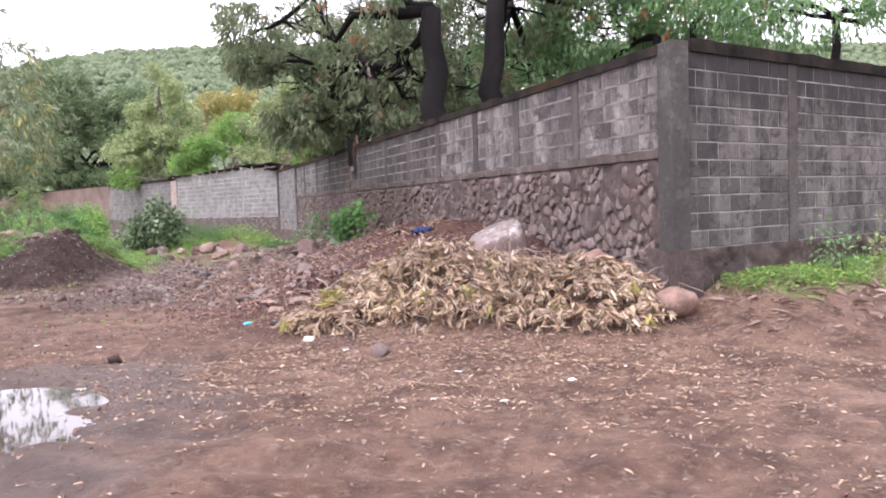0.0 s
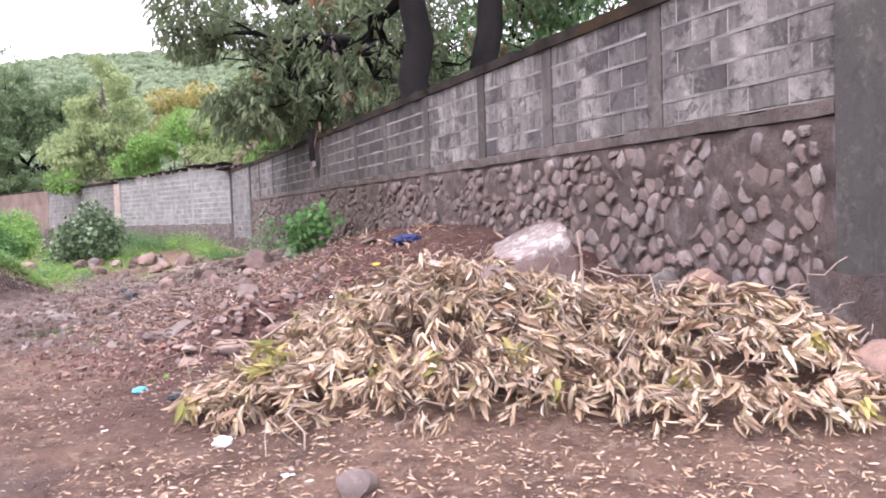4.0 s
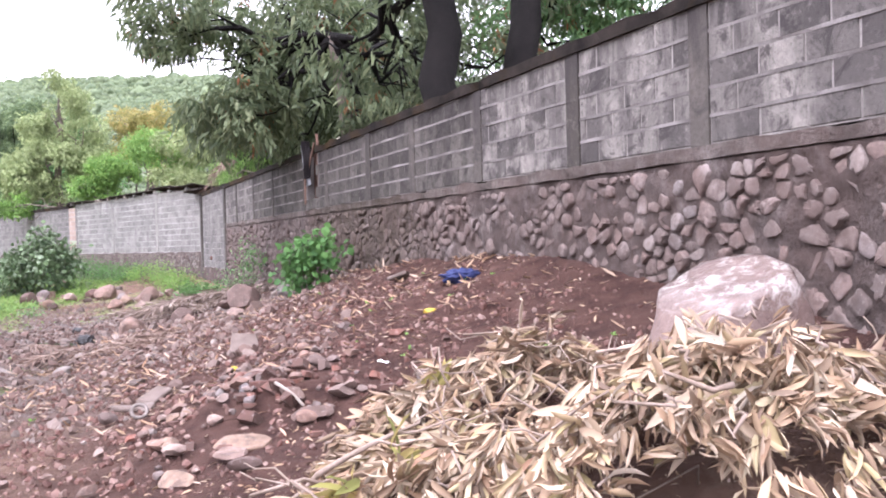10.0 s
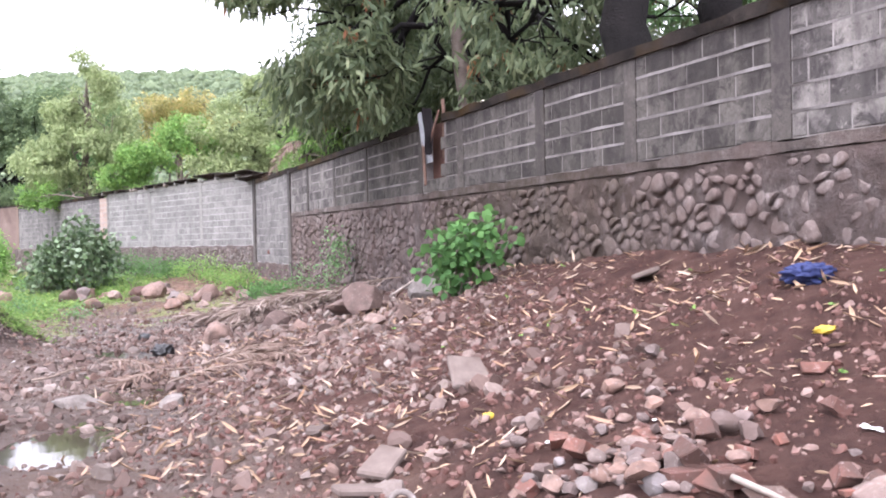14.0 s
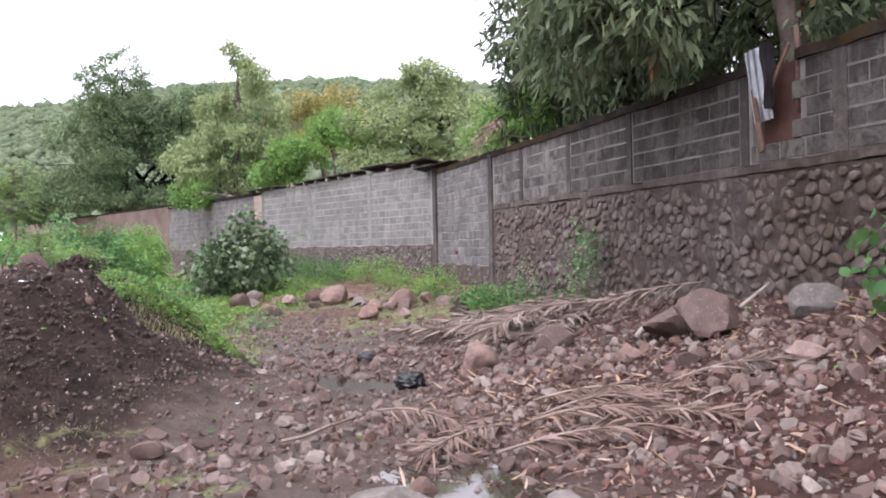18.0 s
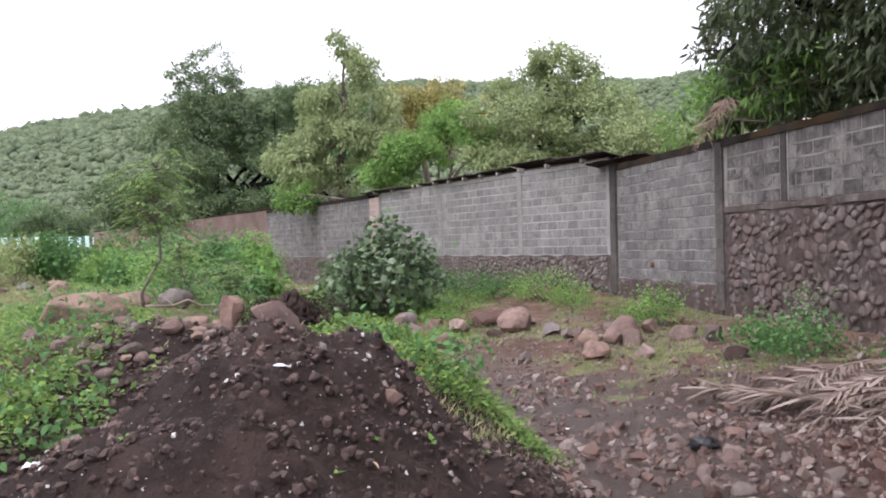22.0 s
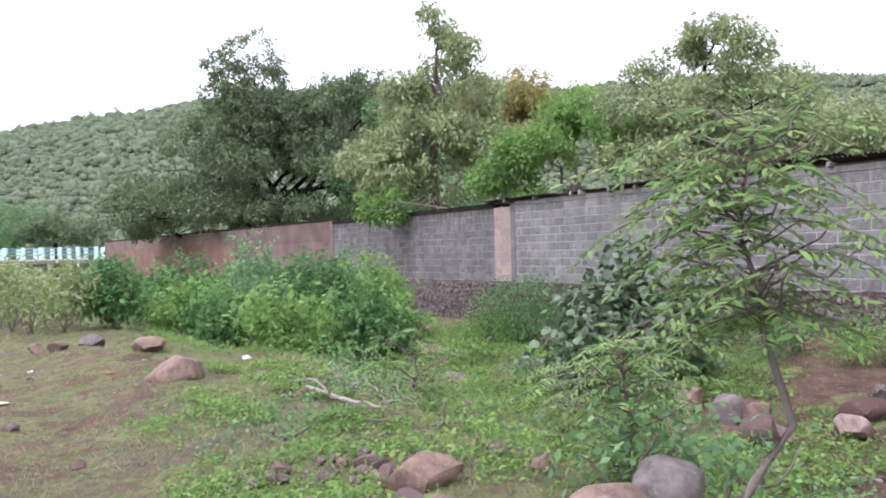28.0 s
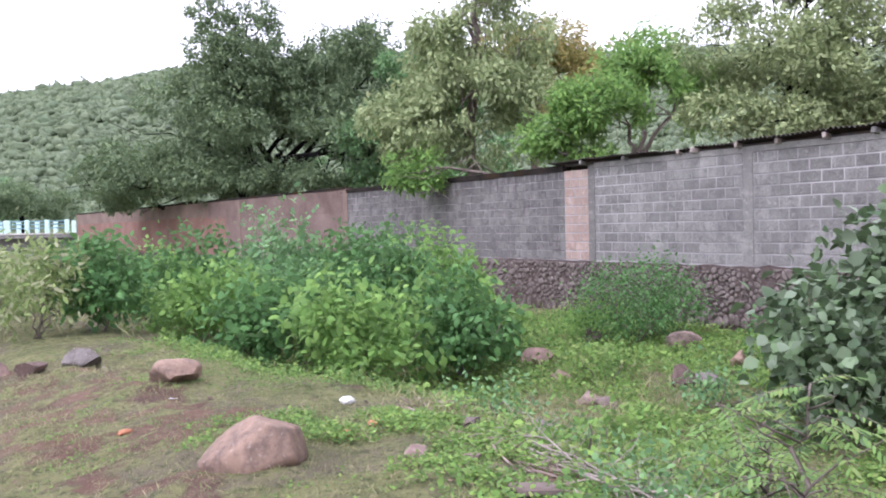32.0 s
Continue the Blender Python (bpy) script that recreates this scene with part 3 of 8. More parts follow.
def ground(x, y, rough=True):
    x, y = np.asarray(x, float), np.asarray(y, float)
    z = np.interp(y, [-8, 6, 11, 15, 19, 22, 28, 31, 37, 42, 60, 80, 110], [0.05, 0.06, 0.02, -0.13, -0.16, -0.26, -0.28, -0.16, -0.12, 0.02, 0.1, -0.7, 0.2])
    z = z + 0.5 * smooth(-19.5, -23.5, x) * smooth(33, 36, y) * smooth(46, 38, y)
    # grass bank beside the stream bed
    e = bank_side(x, y)
    bank = np.interp(e, [-2.2, -1.1, -0.1, 0.4, 1.4, 2.5, 9, 14], [0, 0.4, 0.9, 1.0, 0.93, 0.64, 0.6, 0.7]) * (0.93 - 0.2 * smooth(23.0, 29.5, y))
    z = z + (np.maximum(bank, z) - z) * smooth(18.6, 21.9, y) * smooth(-3.0, -0.6, e)
    # earth heaped against the long wall
    s, d = along(x, y, A0, AD)
    heap = np.interp(s, [-2, 0, 1.5, 3, 6, 9, 11, 13, 16, 20, 24, 29], [0.2, 0.35, 0.7, 0.95, 1.22, 1.18, 1.0, 0.72, 0.42, 0.22, 0.25, 0.35])
    w = np.clip(1 - np.maximum(d, 0) / 4.3, 0, 1) ** 1.2 * smooth(-2.5, 0.3, s) * smooth(32, 28, s)
    z = z + np.maximum(heap - z, 0) * w
    # the same along the far wall
    s2, d2 = along(x, y, J0, BD)
    w2 = np.clip(1 - np.maximum(d2, 0) / 4.5, 0, 1) * smooth(-1, 1, s2) * smooth(8, 3, s2)
    z = z + np.maximum(0.42 - z, 0) * w2
    # verge under the side wall
    s3, d3 = along(x, y, R0, RD)
    z = z + np.maximum(0.56 - z, 0) * smooth(2.4, 0.2, np.abs(d3)) * smooth(-0.4, 0.8, s3)
    # dark mound
    r = mound_far(x, y)
    mound = 1.37 * np.clip(1 - np.sqrt((r / 2.12) ** 2 + 0.02), 0, 1)
    z = np.maximum(z, np.where(r < 2.1, mound - 0.12, -9)) + 0.05 * np.clip(1 - r / 2.6, 0, 1)
    # core of the leaf heap
    z = z + 0.36 * np.exp(-1.5 * (((x - 0.15) / 1.35) ** 2 + ((y - 9.6) / 0.85) ** 2)) + 0.2 * np.exp(-1.5 * (((x - 1.5) / 0.8) ** 2 + ((y - 8.95) / 0.6) ** 2)) + 0.16 * np.exp(-1.5 * (((x + 0.7) / 0.7) ** 2 + ((y - 11.0) / 0.75) ** 2))
    # low heap of rubble
    z = z + 0.15 * np.exp(-(((x + 2.05) / 0.65) ** 2 + ((y - 13.1) / 0.55) ** 2))
    # hollows that hold water
    for px, py, ra, rb, dip in ((-3.55, 5.6, 0.75, 1.0, 0.22), (-7.0, 22.4, 0.75, 0.6, 0.12), (-5.7, 18.3, 0.6, 0.45, 0.08), (-5.62, 16.3, 0.3, 0.8, 0.07)):
        z = z - dip * np.exp(-(((x - px) / ra) ** 2 + ((y - py) / rb) ** 2))
    # far country: gentle rise, then the wooded hills
    far = np.hypot(x + 10, y - 20)
    z = z + smooth(95, 420, far) * hill(x, y)
    if rough:
        k = smooth(120, 40, far)
        z = z + k * (0.035 * vnoise(x * 1.3, y * 1.3, 3) + 0.026 * vnoise(x * 3.3, y * 3.3, 5) + 0.014 * vnoise(x * 7, y * 7, 7))
        z = z + np.clip(1 - r / 2.6, 0, 1) ** 0.5 * (0.09 * vnoise(x * 2.2, y * 2.2, 11) + 0.075 * vnoise(x * 4.2, y * 4.2, 12) + 0.04 * vnoise(x * 8.5, y * 8.5, 16))
        z = z + 0.03 * smooth(9, 4, y) * vnoise(x * 0.9, y * 2.6, 13) * smooth(-1.5, 0.5, y)
        # wheel ruts across the muddy road
        for ry, lean in ((4.7, 0.06), (6.1, 0.1), (3.6, 0.03)):
            u = (y - ry - lean * x - 0.12 * vnoise(x * 0.4, y * 0 + ry, 14)) / 0.17
            z = z + smooth(-5, -3.5, x) * (0.028 * np.exp(-(np.abs(u) - 1.5) ** 2 * 3) - 0.035 * np.exp(-u * u)) * (0.6 + 0.4 * vnoise(x * 1.7, y * 1.7, 15))
    return z


def hill(x, y):
    """Height of the hills, by the bearing from the middle of the walk."""
    b = np.degrees(np.arctan2(x + 10, y - 20))
    top = np.interp(b, [-110, -70, -52, -44, -38, -33, -28, -20, -12, -4, 4, 14, 40, 90], [24, 30, 35, 39, 49, 59, 67, 75, 77, 79, 78, 73, 53, 30])
    side = smooth(-150, -95, b) * smooth(150, 80, b)
    return top * side * (1 + 0.06 * vnoise(x * 0.012, y * 0.012, 21) + 0.03 * vnoise(x * 0.04, y * 0.04, 22))


def rest(x, y):
    """The ground's height at one place."""
    return float(ground(np.array([x]), np.array([y]))[0])


# ---- mesh tools ----
def mesh_from(name, verts, faces):
    """A mesh from arrays; faces all with the same number of corners."""
    verts, faces = np.asarray(verts, np.float32), np.asarray(faces, np.int32)
    me = bpy.data.meshes.new(name)
    n, k = faces.shape
    me.vertices.add(len(verts))
    me.vertices.foreach_set("co", verts.ravel())
    me.loops.add(n * k)
    me.loops.foreach_set("vertex_index", faces.ravel())
    me.polygons.add(n)
    me.polygons.foreach_set("loop_start", np.arange(0, n * k, k, dtype=np.int32))
    me.update(calc_edges=True)
    return me


def put(name, me, material=None, parent=None, m=None, label="", flat=None):
    """Links a mesh as one object."""
    if material and not me.materials:
        me.materials.append(material)
    if flat is None:
        flat = me.name.startswith("slab")
    if len(me.polygons):
        me.polygons.foreach_set("use_smooth", np.full(len(me.polygons), not flat))
    ob = new(name, me)
    if parent:
        ob.parent = parent
    if m is not None:
        ob.matrix_local = m
    if label:
        ob["label"] = label
    return ob


def part(name, bm, material, parent, label="", flat=True):
    me = bpy.data.meshes.new(name)
    bm.to_mesh(me)
    bm.free()
    return put(name, me, material, parent, None, label, flat)


def empty(name, x, y, z, rz=0.0):
    ob = new(name)
    ob.empty_display_size = 0.1
    ob.matrix_world = pose(x, y, z, 0, 0, rz)
    return ob


class Bag:
    """Collects many small pieces of one material into one mesh of triangles."""

    def __init__(self):
        self.v, self.f, self.n = [], [], 0

    def add(self, v, f):
        v, f = np.asarray(v, float).reshape(-1, 3), np.asarray(f, int)
        if f.shape[1] == 4:
            f = np.concatenate((f[:, [0, 1, 2]], f[:, [0, 2, 3]]))
        self.v.append(v)
        self.f.append(f + self.n)
        self.n += len(v)

    def mesh(self, name):
        return mesh_from(name, np.concatenate(self.v), np.concatenate(self.f))


def box_mesh(name, x, y, z, chamfer=0.006):
    """A box about its middle whose edges are broken."""
    bm = bmesh.new()
    bmesh.ops.create_cube(bm, size=1.0)
    bmesh.ops.scale(bm, vec=(x, y, z), verts=bm.verts)
    if chamfer:
        bmesh.ops.bevel(bm, geom=bm.edges[:], offset=chamfer, segments=1, affect="EDGES")
    me = bpy.data.meshes.new(name)
    bm.to_mesh(me)
    bm.free()
    return me


def ico(level):
    bm = bmesh.new()
    bmesh.ops.create_icosphere(bm, subdivisions=level, radius=1.0)
    v = np.array([q.co[:] for q in bm.verts])
    f = np.array([[q.index for q in p.verts] for p in bm.faces])
    bm.free()
    return v, f


ICO = {k: ico(k) for k in (1, 2, 3, 4)}


def rock_shape(seed, level=2, sharp=0.5, lump=0.22):
    """A stone about one unit across: a ball cut by some planes, then roughened."""
    rnd = random.Random(seed)
    v, f = ICO[level]
    v = v.copy()
    edgy = sharp > 0.75
    for _ in range(9 if edgy else int(6 + 9 * sharp)):
        d = Vector((rnd.gauss(0, 1), rnd.gauss(0, 1), rnd.gauss(0, 1))).normalized()
        d, cut = np.array(d), rnd.uniform(0.42, 0.74) if edgy else rnd.uniform(0.74 - 0.26 * sharp, 0.92 - 0.12 * sharp)
        over = np.maximum(v @ d - cut, 0)
        v -= np.outer(over, d) * (0.75 + 0.25 * sharp)
    off = Vector((seed * 3.7, seed * 1.3, seed * 7.1))
    k = np.array([1 + lump * noise.noise(Vector(p) * 1.4 + off) + 0.4 * lump * noise.noise(Vector(p) * 3.4 + off) + 0.2 * lump * noise.noise(Vector(p) * 8.0 + off) for p in v])
    return v * k[:, None], f


def rock_mesh(name, seed, level=2, sharp=0.5, lump=0.22):
    v, f = rock_shape(seed, level, sharp, lump)
    me = mesh_from(name, v, f)
    if sharp > 0.5:
        me.set_sharp_from_angle(angle=radians(34))
    return me


def spots(v, f, pos, rot, scale):
    """Copies of a small shape at many places: pos (n,3), rot (n,3,3), scale (n,) or (n,3)."""
    scale = np.asarray(scale, float)
    if scale.ndim == 1:
        scale = np.repeat(scale[:, None], 3, 1)
    p = np.einsum("nij,nkj->nki", rot, v[None] * scale[:, None, :]) + pos[:, None, :]
    n, k = len(pos), len(v)
    return p.reshape(-1, 3), (f[None] + (np.arange(n) * k)[:, None, None]).reshape(-1, f.shape[1])


def aim(d, roll):
    """Turns y onto the directions d (n,3), with a roll about them."""
    d = d / np.linalg.norm(d, axis=1, keepdims=True)
    up = np.where(np.abs(d[:, 2:3]) > 0.95, np.array([[1.0, 0, 0]]), np.array([[0, 0, 1.0]]))
    x = np.cross(d, up)
    x /= np.linalg.norm(x, axis=1, keepdims=True)
    z = np.cross(x, d)
    c, s = np.cos(roll)[:, None], np.sin(roll)[:, None]
    return np.stack((x * c + z * s, d, -x * s + z * c), axis=2)


def spin(n, rng, tilt=3.2):
    """Random turns."""
    d = rng.normal(size=(n, 3))
    return aim(d, rng.uniform(0, 6.28, n))


def tube(points, radii, sides=6):
    """A tapered limb along a line of points."""
    points = [Vector(p) for p in points]
    v, f = [], []
    for i, p in enumerate(points):
        d = (points[min(i + 1, len(points) - 1)] - points[max(i - 1, 0)]).normalized()
        a = d.cross(Vector((0.31, 0.2, 0.93))).normalized()
        b = d.cross(a)
        for k in range(sides):
            w = 2 * math.pi * k / sides
            v.append(p + (a * math.cos(w) + b * math.sin(w)) * radii[i])
    for i in range(len(points) - 1):
        for k in range(sides):
            q = (k + 1) % sides
            f.append((i * sides + k, i * sides + q, (i + 1) * sides + q, (i + 1) * sides + k))
    m = len(points) - 1
    v += [points[0], points[m]]
    caps = []
    for k in range(sides):
        q = (k + 1) % sides
        caps.append((len(v) - 2, q, k, k))
        caps.append((len(v) - 1, m * sides + k, m * sides + q, m * sides + q))
    tri = [(a, b, c) for a, b, c, d in f] + [(a, c, d) for a, b, c, d in f] + [(a, b, c) for a, b, c, d in caps]
    return np.array([tuple(p) for p in v]), np.array(tri)


# ---- the ground: one sheet to the horizon ----
def spaced(lo, hi, step, end):
    """Even steps from lo to hi, then wider and wider ones out to end on both sides."""
    mid = list(np.arange(lo, hi + 1e-6, step))
    out, s, a, b = [], step, hi, lo
    left, right = [], []
    while a < end:
        s *= 1.12
        a, b = a + s, b - s
        right.append(a)
        left.append(b)
    return np.array(left[::-1] + mid + right)


GX, GY = spaced(-23, 4.5, 0.105, 1500), spaced(2.0, 37, 0.105, 1500)
XX, YY = np.meshgrid(GX, GY)
ZZ = ground(XX, YY)
nx, ny = len(GX), len(GY)
idx = np.arange(nx * ny).reshape(ny, nx)
quads = np.stack((idx[:-1, :-1], idx[:-1, 1:], idx[1:, 1:], idx[1:, :-1]), -1).reshape(-1, 4)
sheet = mesh_from("ground", np.stack((XX, YY, ZZ), -1).reshape(-1, 3), quads)


def masks(x, y):
    """How much turf, gravel, spoil, wet and far wood there is at a place."""
    e, r, far = bank_side(x, y), mound_far(x, y), np.hypot(x + 10, y - 20)
    s, d = along(x, y, A0, AD)
    s3, d3 = along(x, y, R0, RD)
    n1, n2 = vnoise(x * 0.7, y * 0.7, 31), vnoise(x * 2.3, y * 2.3, 32)
    patch = 0.5 * n1 + 0.5 * n2
    turf = smooth(19.5, 22.5, y) * smooth(-1.6, 0.6, e + 0.8 * patch) * 0.95
    turf = np.maximum(turf, smooth(29.5, 33, y + 2.5 * patch) * np.where(x > -12.5, 0.62 * smooth(-0.15, 0.3, patch), 0.75))
    turf = np.maximum(turf, smooth(24, 29, y) * smooth(5.0, 3.0, d) * smooth(-0.1, 0.35, patch) * 0.9)
    turf = np.maximum(turf, smooth(1.6, 0.5, np.abs(d3)) * smooth(0.1, 0.9, s3) * 0.9)
    turf = np.maximum(turf, smooth(17, 19.5, y) * smooth(14, 6, y - 12) * smooth(-7.2, -9.0, x) * smooth(1.6, 2.2, r) * 0.62)
    turf = np.maximum(turf, smooth(14, 22, y) * smooth(0.25, 0.55, patch) * smooth(-5.5, -7.5, x) * 0.7)
    side = smooth(-0.35, 0.25, x + 10.95 + 0.1 * (y - 19.7) + 0.45 * patch)
    turf = np.maximum(turf, 0.9 * (1 - side) * smooth(19.0, 19.8, y) * smooth(23, 22, y) * smooth(-13, -12.4, x))
    turf *= 1 - side * (1 - smooth(1.3, 2.1, r + 0.7 * (e > 0.2) * smooth(20.6, 21.5, y)))
    turf *= 1 - 0.38 * smooth(-0.05, 0.3, vnoise(x * 0.5, y * 0.5, 35) * 0.7 + 0.5 * n2) * smooth(23, 26, y) * smooth(0.4, 1.4, e)
    bare = smooth(0.02, 0.3, 0.45 * vnoise(x * 0.8, y * 0.9, 141) + 0.4 * vnoise(x * 2.1, y * 2.4, 142) + 0.35 * vnoise(x * 5.5, y * 6, 143))
    for px, py, pr in ((-20.6, 31.9, 1.1), (-17.75, 30.7, 0.3), (-18.3, 31.6, 0.35), (-16.25, 31.4, 0.5), (-15.75, 30.6, 0.35), (-14.45, 28.3, 0.5), (-17.3, 27.6, 0.5)):
        bare = np.maximum(bare, smooth(1.25, 0.6, np.hypot(x - px, (y - py) * 0.75) / pr + 0.5 * n2))
    turf *= 1 - 0.32 * bare * smooth(24, 26, y) * smooth(36.5, 35, y) * smooth(0.1, 0.6, e)
    turf *= 1 - 0.85 * smooth(0.5, 0.1, np.hypot(x + 11.0, (y - 22.2) * 1.2) - 0.9)
    gravel = smooth(13, 16, y) * smooth(31, 27, y) * smooth(1.9, 0.9, np.abs(x + 5.9 + 0.33 * (y - 17))) * (0.75 + 0.25 * n1)
    spoil = smooth(2.9, 2.0, r + 0.5 * patch) * smooth(22.9, 22.0, y) * side
    spoil = np.maximum(spoil, 0.9 * smooth(1.25, 0.6, np.hypot((x + 10.45) * 0.9, (y - 22.3) * 1.1) + 0.35 * patch))
    wet = 0.8 * smooth(0.35, 0.8, 0.5 + 0.5 * n1) * smooth(12, 7, y) * smooth(-0.5, -2.5, x) + 0.6 * gravel + 0.9 * smooth(2.6, 1.4, np.hypot(x + 7.6, (y - 25.4) * 0.8) + 0.6 * patch) + smooth(2.6, 0.9, np.hypot(x + 3.55, (y - 5.6) * 0.8) + 0.7 * patch)
    turf = np.maximum(turf, smooth(1.5, 0.3, np.hypot((x + 8.7) * 0.7, (y - 17.9) * 1.3) + 0.7 * n2 + 0.9 * vnoise(x * 3.4, y * 3.4, 98)) * 0.56)
    loam = smooth(0.0, 2.0, s) * smooth(21, 15, s) * smooth(5.0, 3.4, d + 0.7 * patch)
    return dict(loam=loam, turf=turf * smooth(160, 90, far), gravel=gravel, spoil=spoil, wet=np.clip(wet, 0, 1) * (1 - spoil), wood=smooth(60, 110, far))


for key, val in masks(XX.ravel(), YY.ravel()).items():
    sheet.attributes.new(key, "FLOAT", "POINT").data.foreach_set("value", np.clip(val, 0, 1).astype(np.float32))
tagged(put("ground", sheet, M_EARTH), "red-brown muddy earth with gravel and patches of turf", "ground", kind="structure")


# ---- walls of concrete block on fieldstone ----
rnd = random.Random(4)
BLOCKS = {}


def block_mesh(length, height, depth, kind, joint):
    key = (round(length, 2), height, kind)
    if key not in BLOCKS:
        BLOCKS[key] = box_mesh("block", key[0] - joint, depth, height - joint, 0.007)
    return BLOCKS[key]


def wall_frame(p, d):
    """Wall coordinates: x along, y out of the wall towards the walk, z up."""
    return Matrix(((d[0], -d[1], 0, p[0]), (d[1], d[0], 0, p[1]), (0, 0, 1, 0), (0, 0, 0, 1)))


def slab(x0, x1, y0, y1, z0, z1, wobble=0.0, step=0.25, seed=0):
    """A long cast piece whose long edges run a little uneven."""
    n = max(2, int((x1 - x0) / step))
    xs = np.linspace(x0, x1, n + 1)
    v, f = [], []
    for i, x in enumerate(xs):
        w = [wobble * noise.noise(Vector((x * 2.3, k * 5.0, seed))) for k in range(4)]
        v += [(x, y0, z0 + w[0] * 0.3), (x, y1 + w[1], z0 + w[2] * 0.4), (x, y1 + w[3] * 0.7, z1 + w[1]), (x, y0, z1 + w[2])]
    for i in range(n):
        a, b = 4 * i, 4 * i + 4
        f += [(a, a + 1, b + 1, b), (a + 1, a + 2, b + 2, b + 1), (a + 2, a + 3, b + 3, b + 2), (a + 3, a, b, b + 3)]
    f += [(0, 3, 2, 1), (4 * n, 4 * n + 1, 4 * n + 2, 4 * n + 3)]
    return mesh_from("slab", v, f)


def block_field(wall, x0, x1, z0, courses, height, mat, kind, length=0.4, gaps=(), depth=0.1, face=0.0, joint=0.016):
    """Lays courses of block between two columns; each block is a piece of the wall."""
    for c in range(courses):
        x = x0
        first = True
        while x < x1 - 0.03:
            l = length * (0.5 if first and c % 2 else 1.0) * rnd.choice((1, 1, 1, 0.97, 1.02))
            first = False
            l = min(l, x1 - x)
            if x1 - x - l < 0.09:
                l = x1 - x
            mid = x + l / 2
            if not any(a < mid < b and ca <= c <= cb for a, b, ca, cb in gaps):
                m = pose(mid, face - depth / 2 + rnd.uniform(-0.0025, 0.003), z0 + (c + 0.5) * height, rnd.uniform(-0.4, 0.4), rnd.uniform(-0.35, 0.35), rnd.uniform(-0.3, 0.3))
                put("block", block_mesh(l, height, depth, kind, joint), mat, wall, m, flat=True)
            x += l


def cut_cell(poly, p, q):
    # keeps the part of a polygon that lies nearer to p than to q
    m, d = (p + q) / 2, q - p
    out = []
    for a, b in zip(poly, poly[1:] + poly[:1]):
        fa, fb = (a - m) @ d, (b - m) @ d
        if fa <= 0:
            out.append(a)
        if (fa < 0) != (fb < 0):
            out.append(a + (b - a) * (fa / (fa - fb)))
    return out


def stone_cell(poly, mid, r, joint=0.011, rise=0.028, rounds=1):
    # one bedded stone: a rounded outline and a domed, tilted face
    ring = [a + (b - a) * u for a, b in zip(poly, poly[1:] + poly[:1]) for u in ((0.2, 0.5, 0.8) if rounds else (0.25, 0.75))]
    ring = [(a + b + c) / 3 * 0.6 + b * 0.4 for a, b, c in zip(ring[-1:] + ring[:-1], ring, ring[1:] + ring[:1])]
    inset = joint * r.choice((0.3, 0.6, 1.0, 1.6, 2.4))
    ring = [mid + (p - mid) * max(0.35, 1 - inset * r.uniform(0.5, 1.6) / np.linalg.norm(p - mid)) for p in ring]
    n = len(ring)
    tx, tz, h = r.uniform(-0.22, 0.22), r.uniform(-0.25, 0.1), rise * r.choice((0.3, 0.5, 0.8, 1.1, 1.7))
    v = [(p[0], -0.05, p[1]) for p in ring]
    for reach, up in ((0.97, 0.55), (0.86, 0.9), (0.5, 1.0)):
        for p in ring:
            q = mid + (p - mid) * reach * r.uniform(0.9, 1.06)
            v.append((q[0], h * up * r.uniform(0.88, 1.12) + (tx * (q[0] - mid[0]) + tz * (q[1] - mid[1])) * up, q[1]))
    v.append((mid[0], h * r.uniform(0.95, 1.15), mid[1]))
    f = []
    for k in range(n):
        m = (k + 1) % n
        for o in (0, n, 2 * n):
            f += [(o + k, o + n + k, o + n + m), (o + k, o + n + m, o + m)]
        f.append((3 * n + k, 4 * n, 3 * n + m))
    return np.array(v), np.array(f)


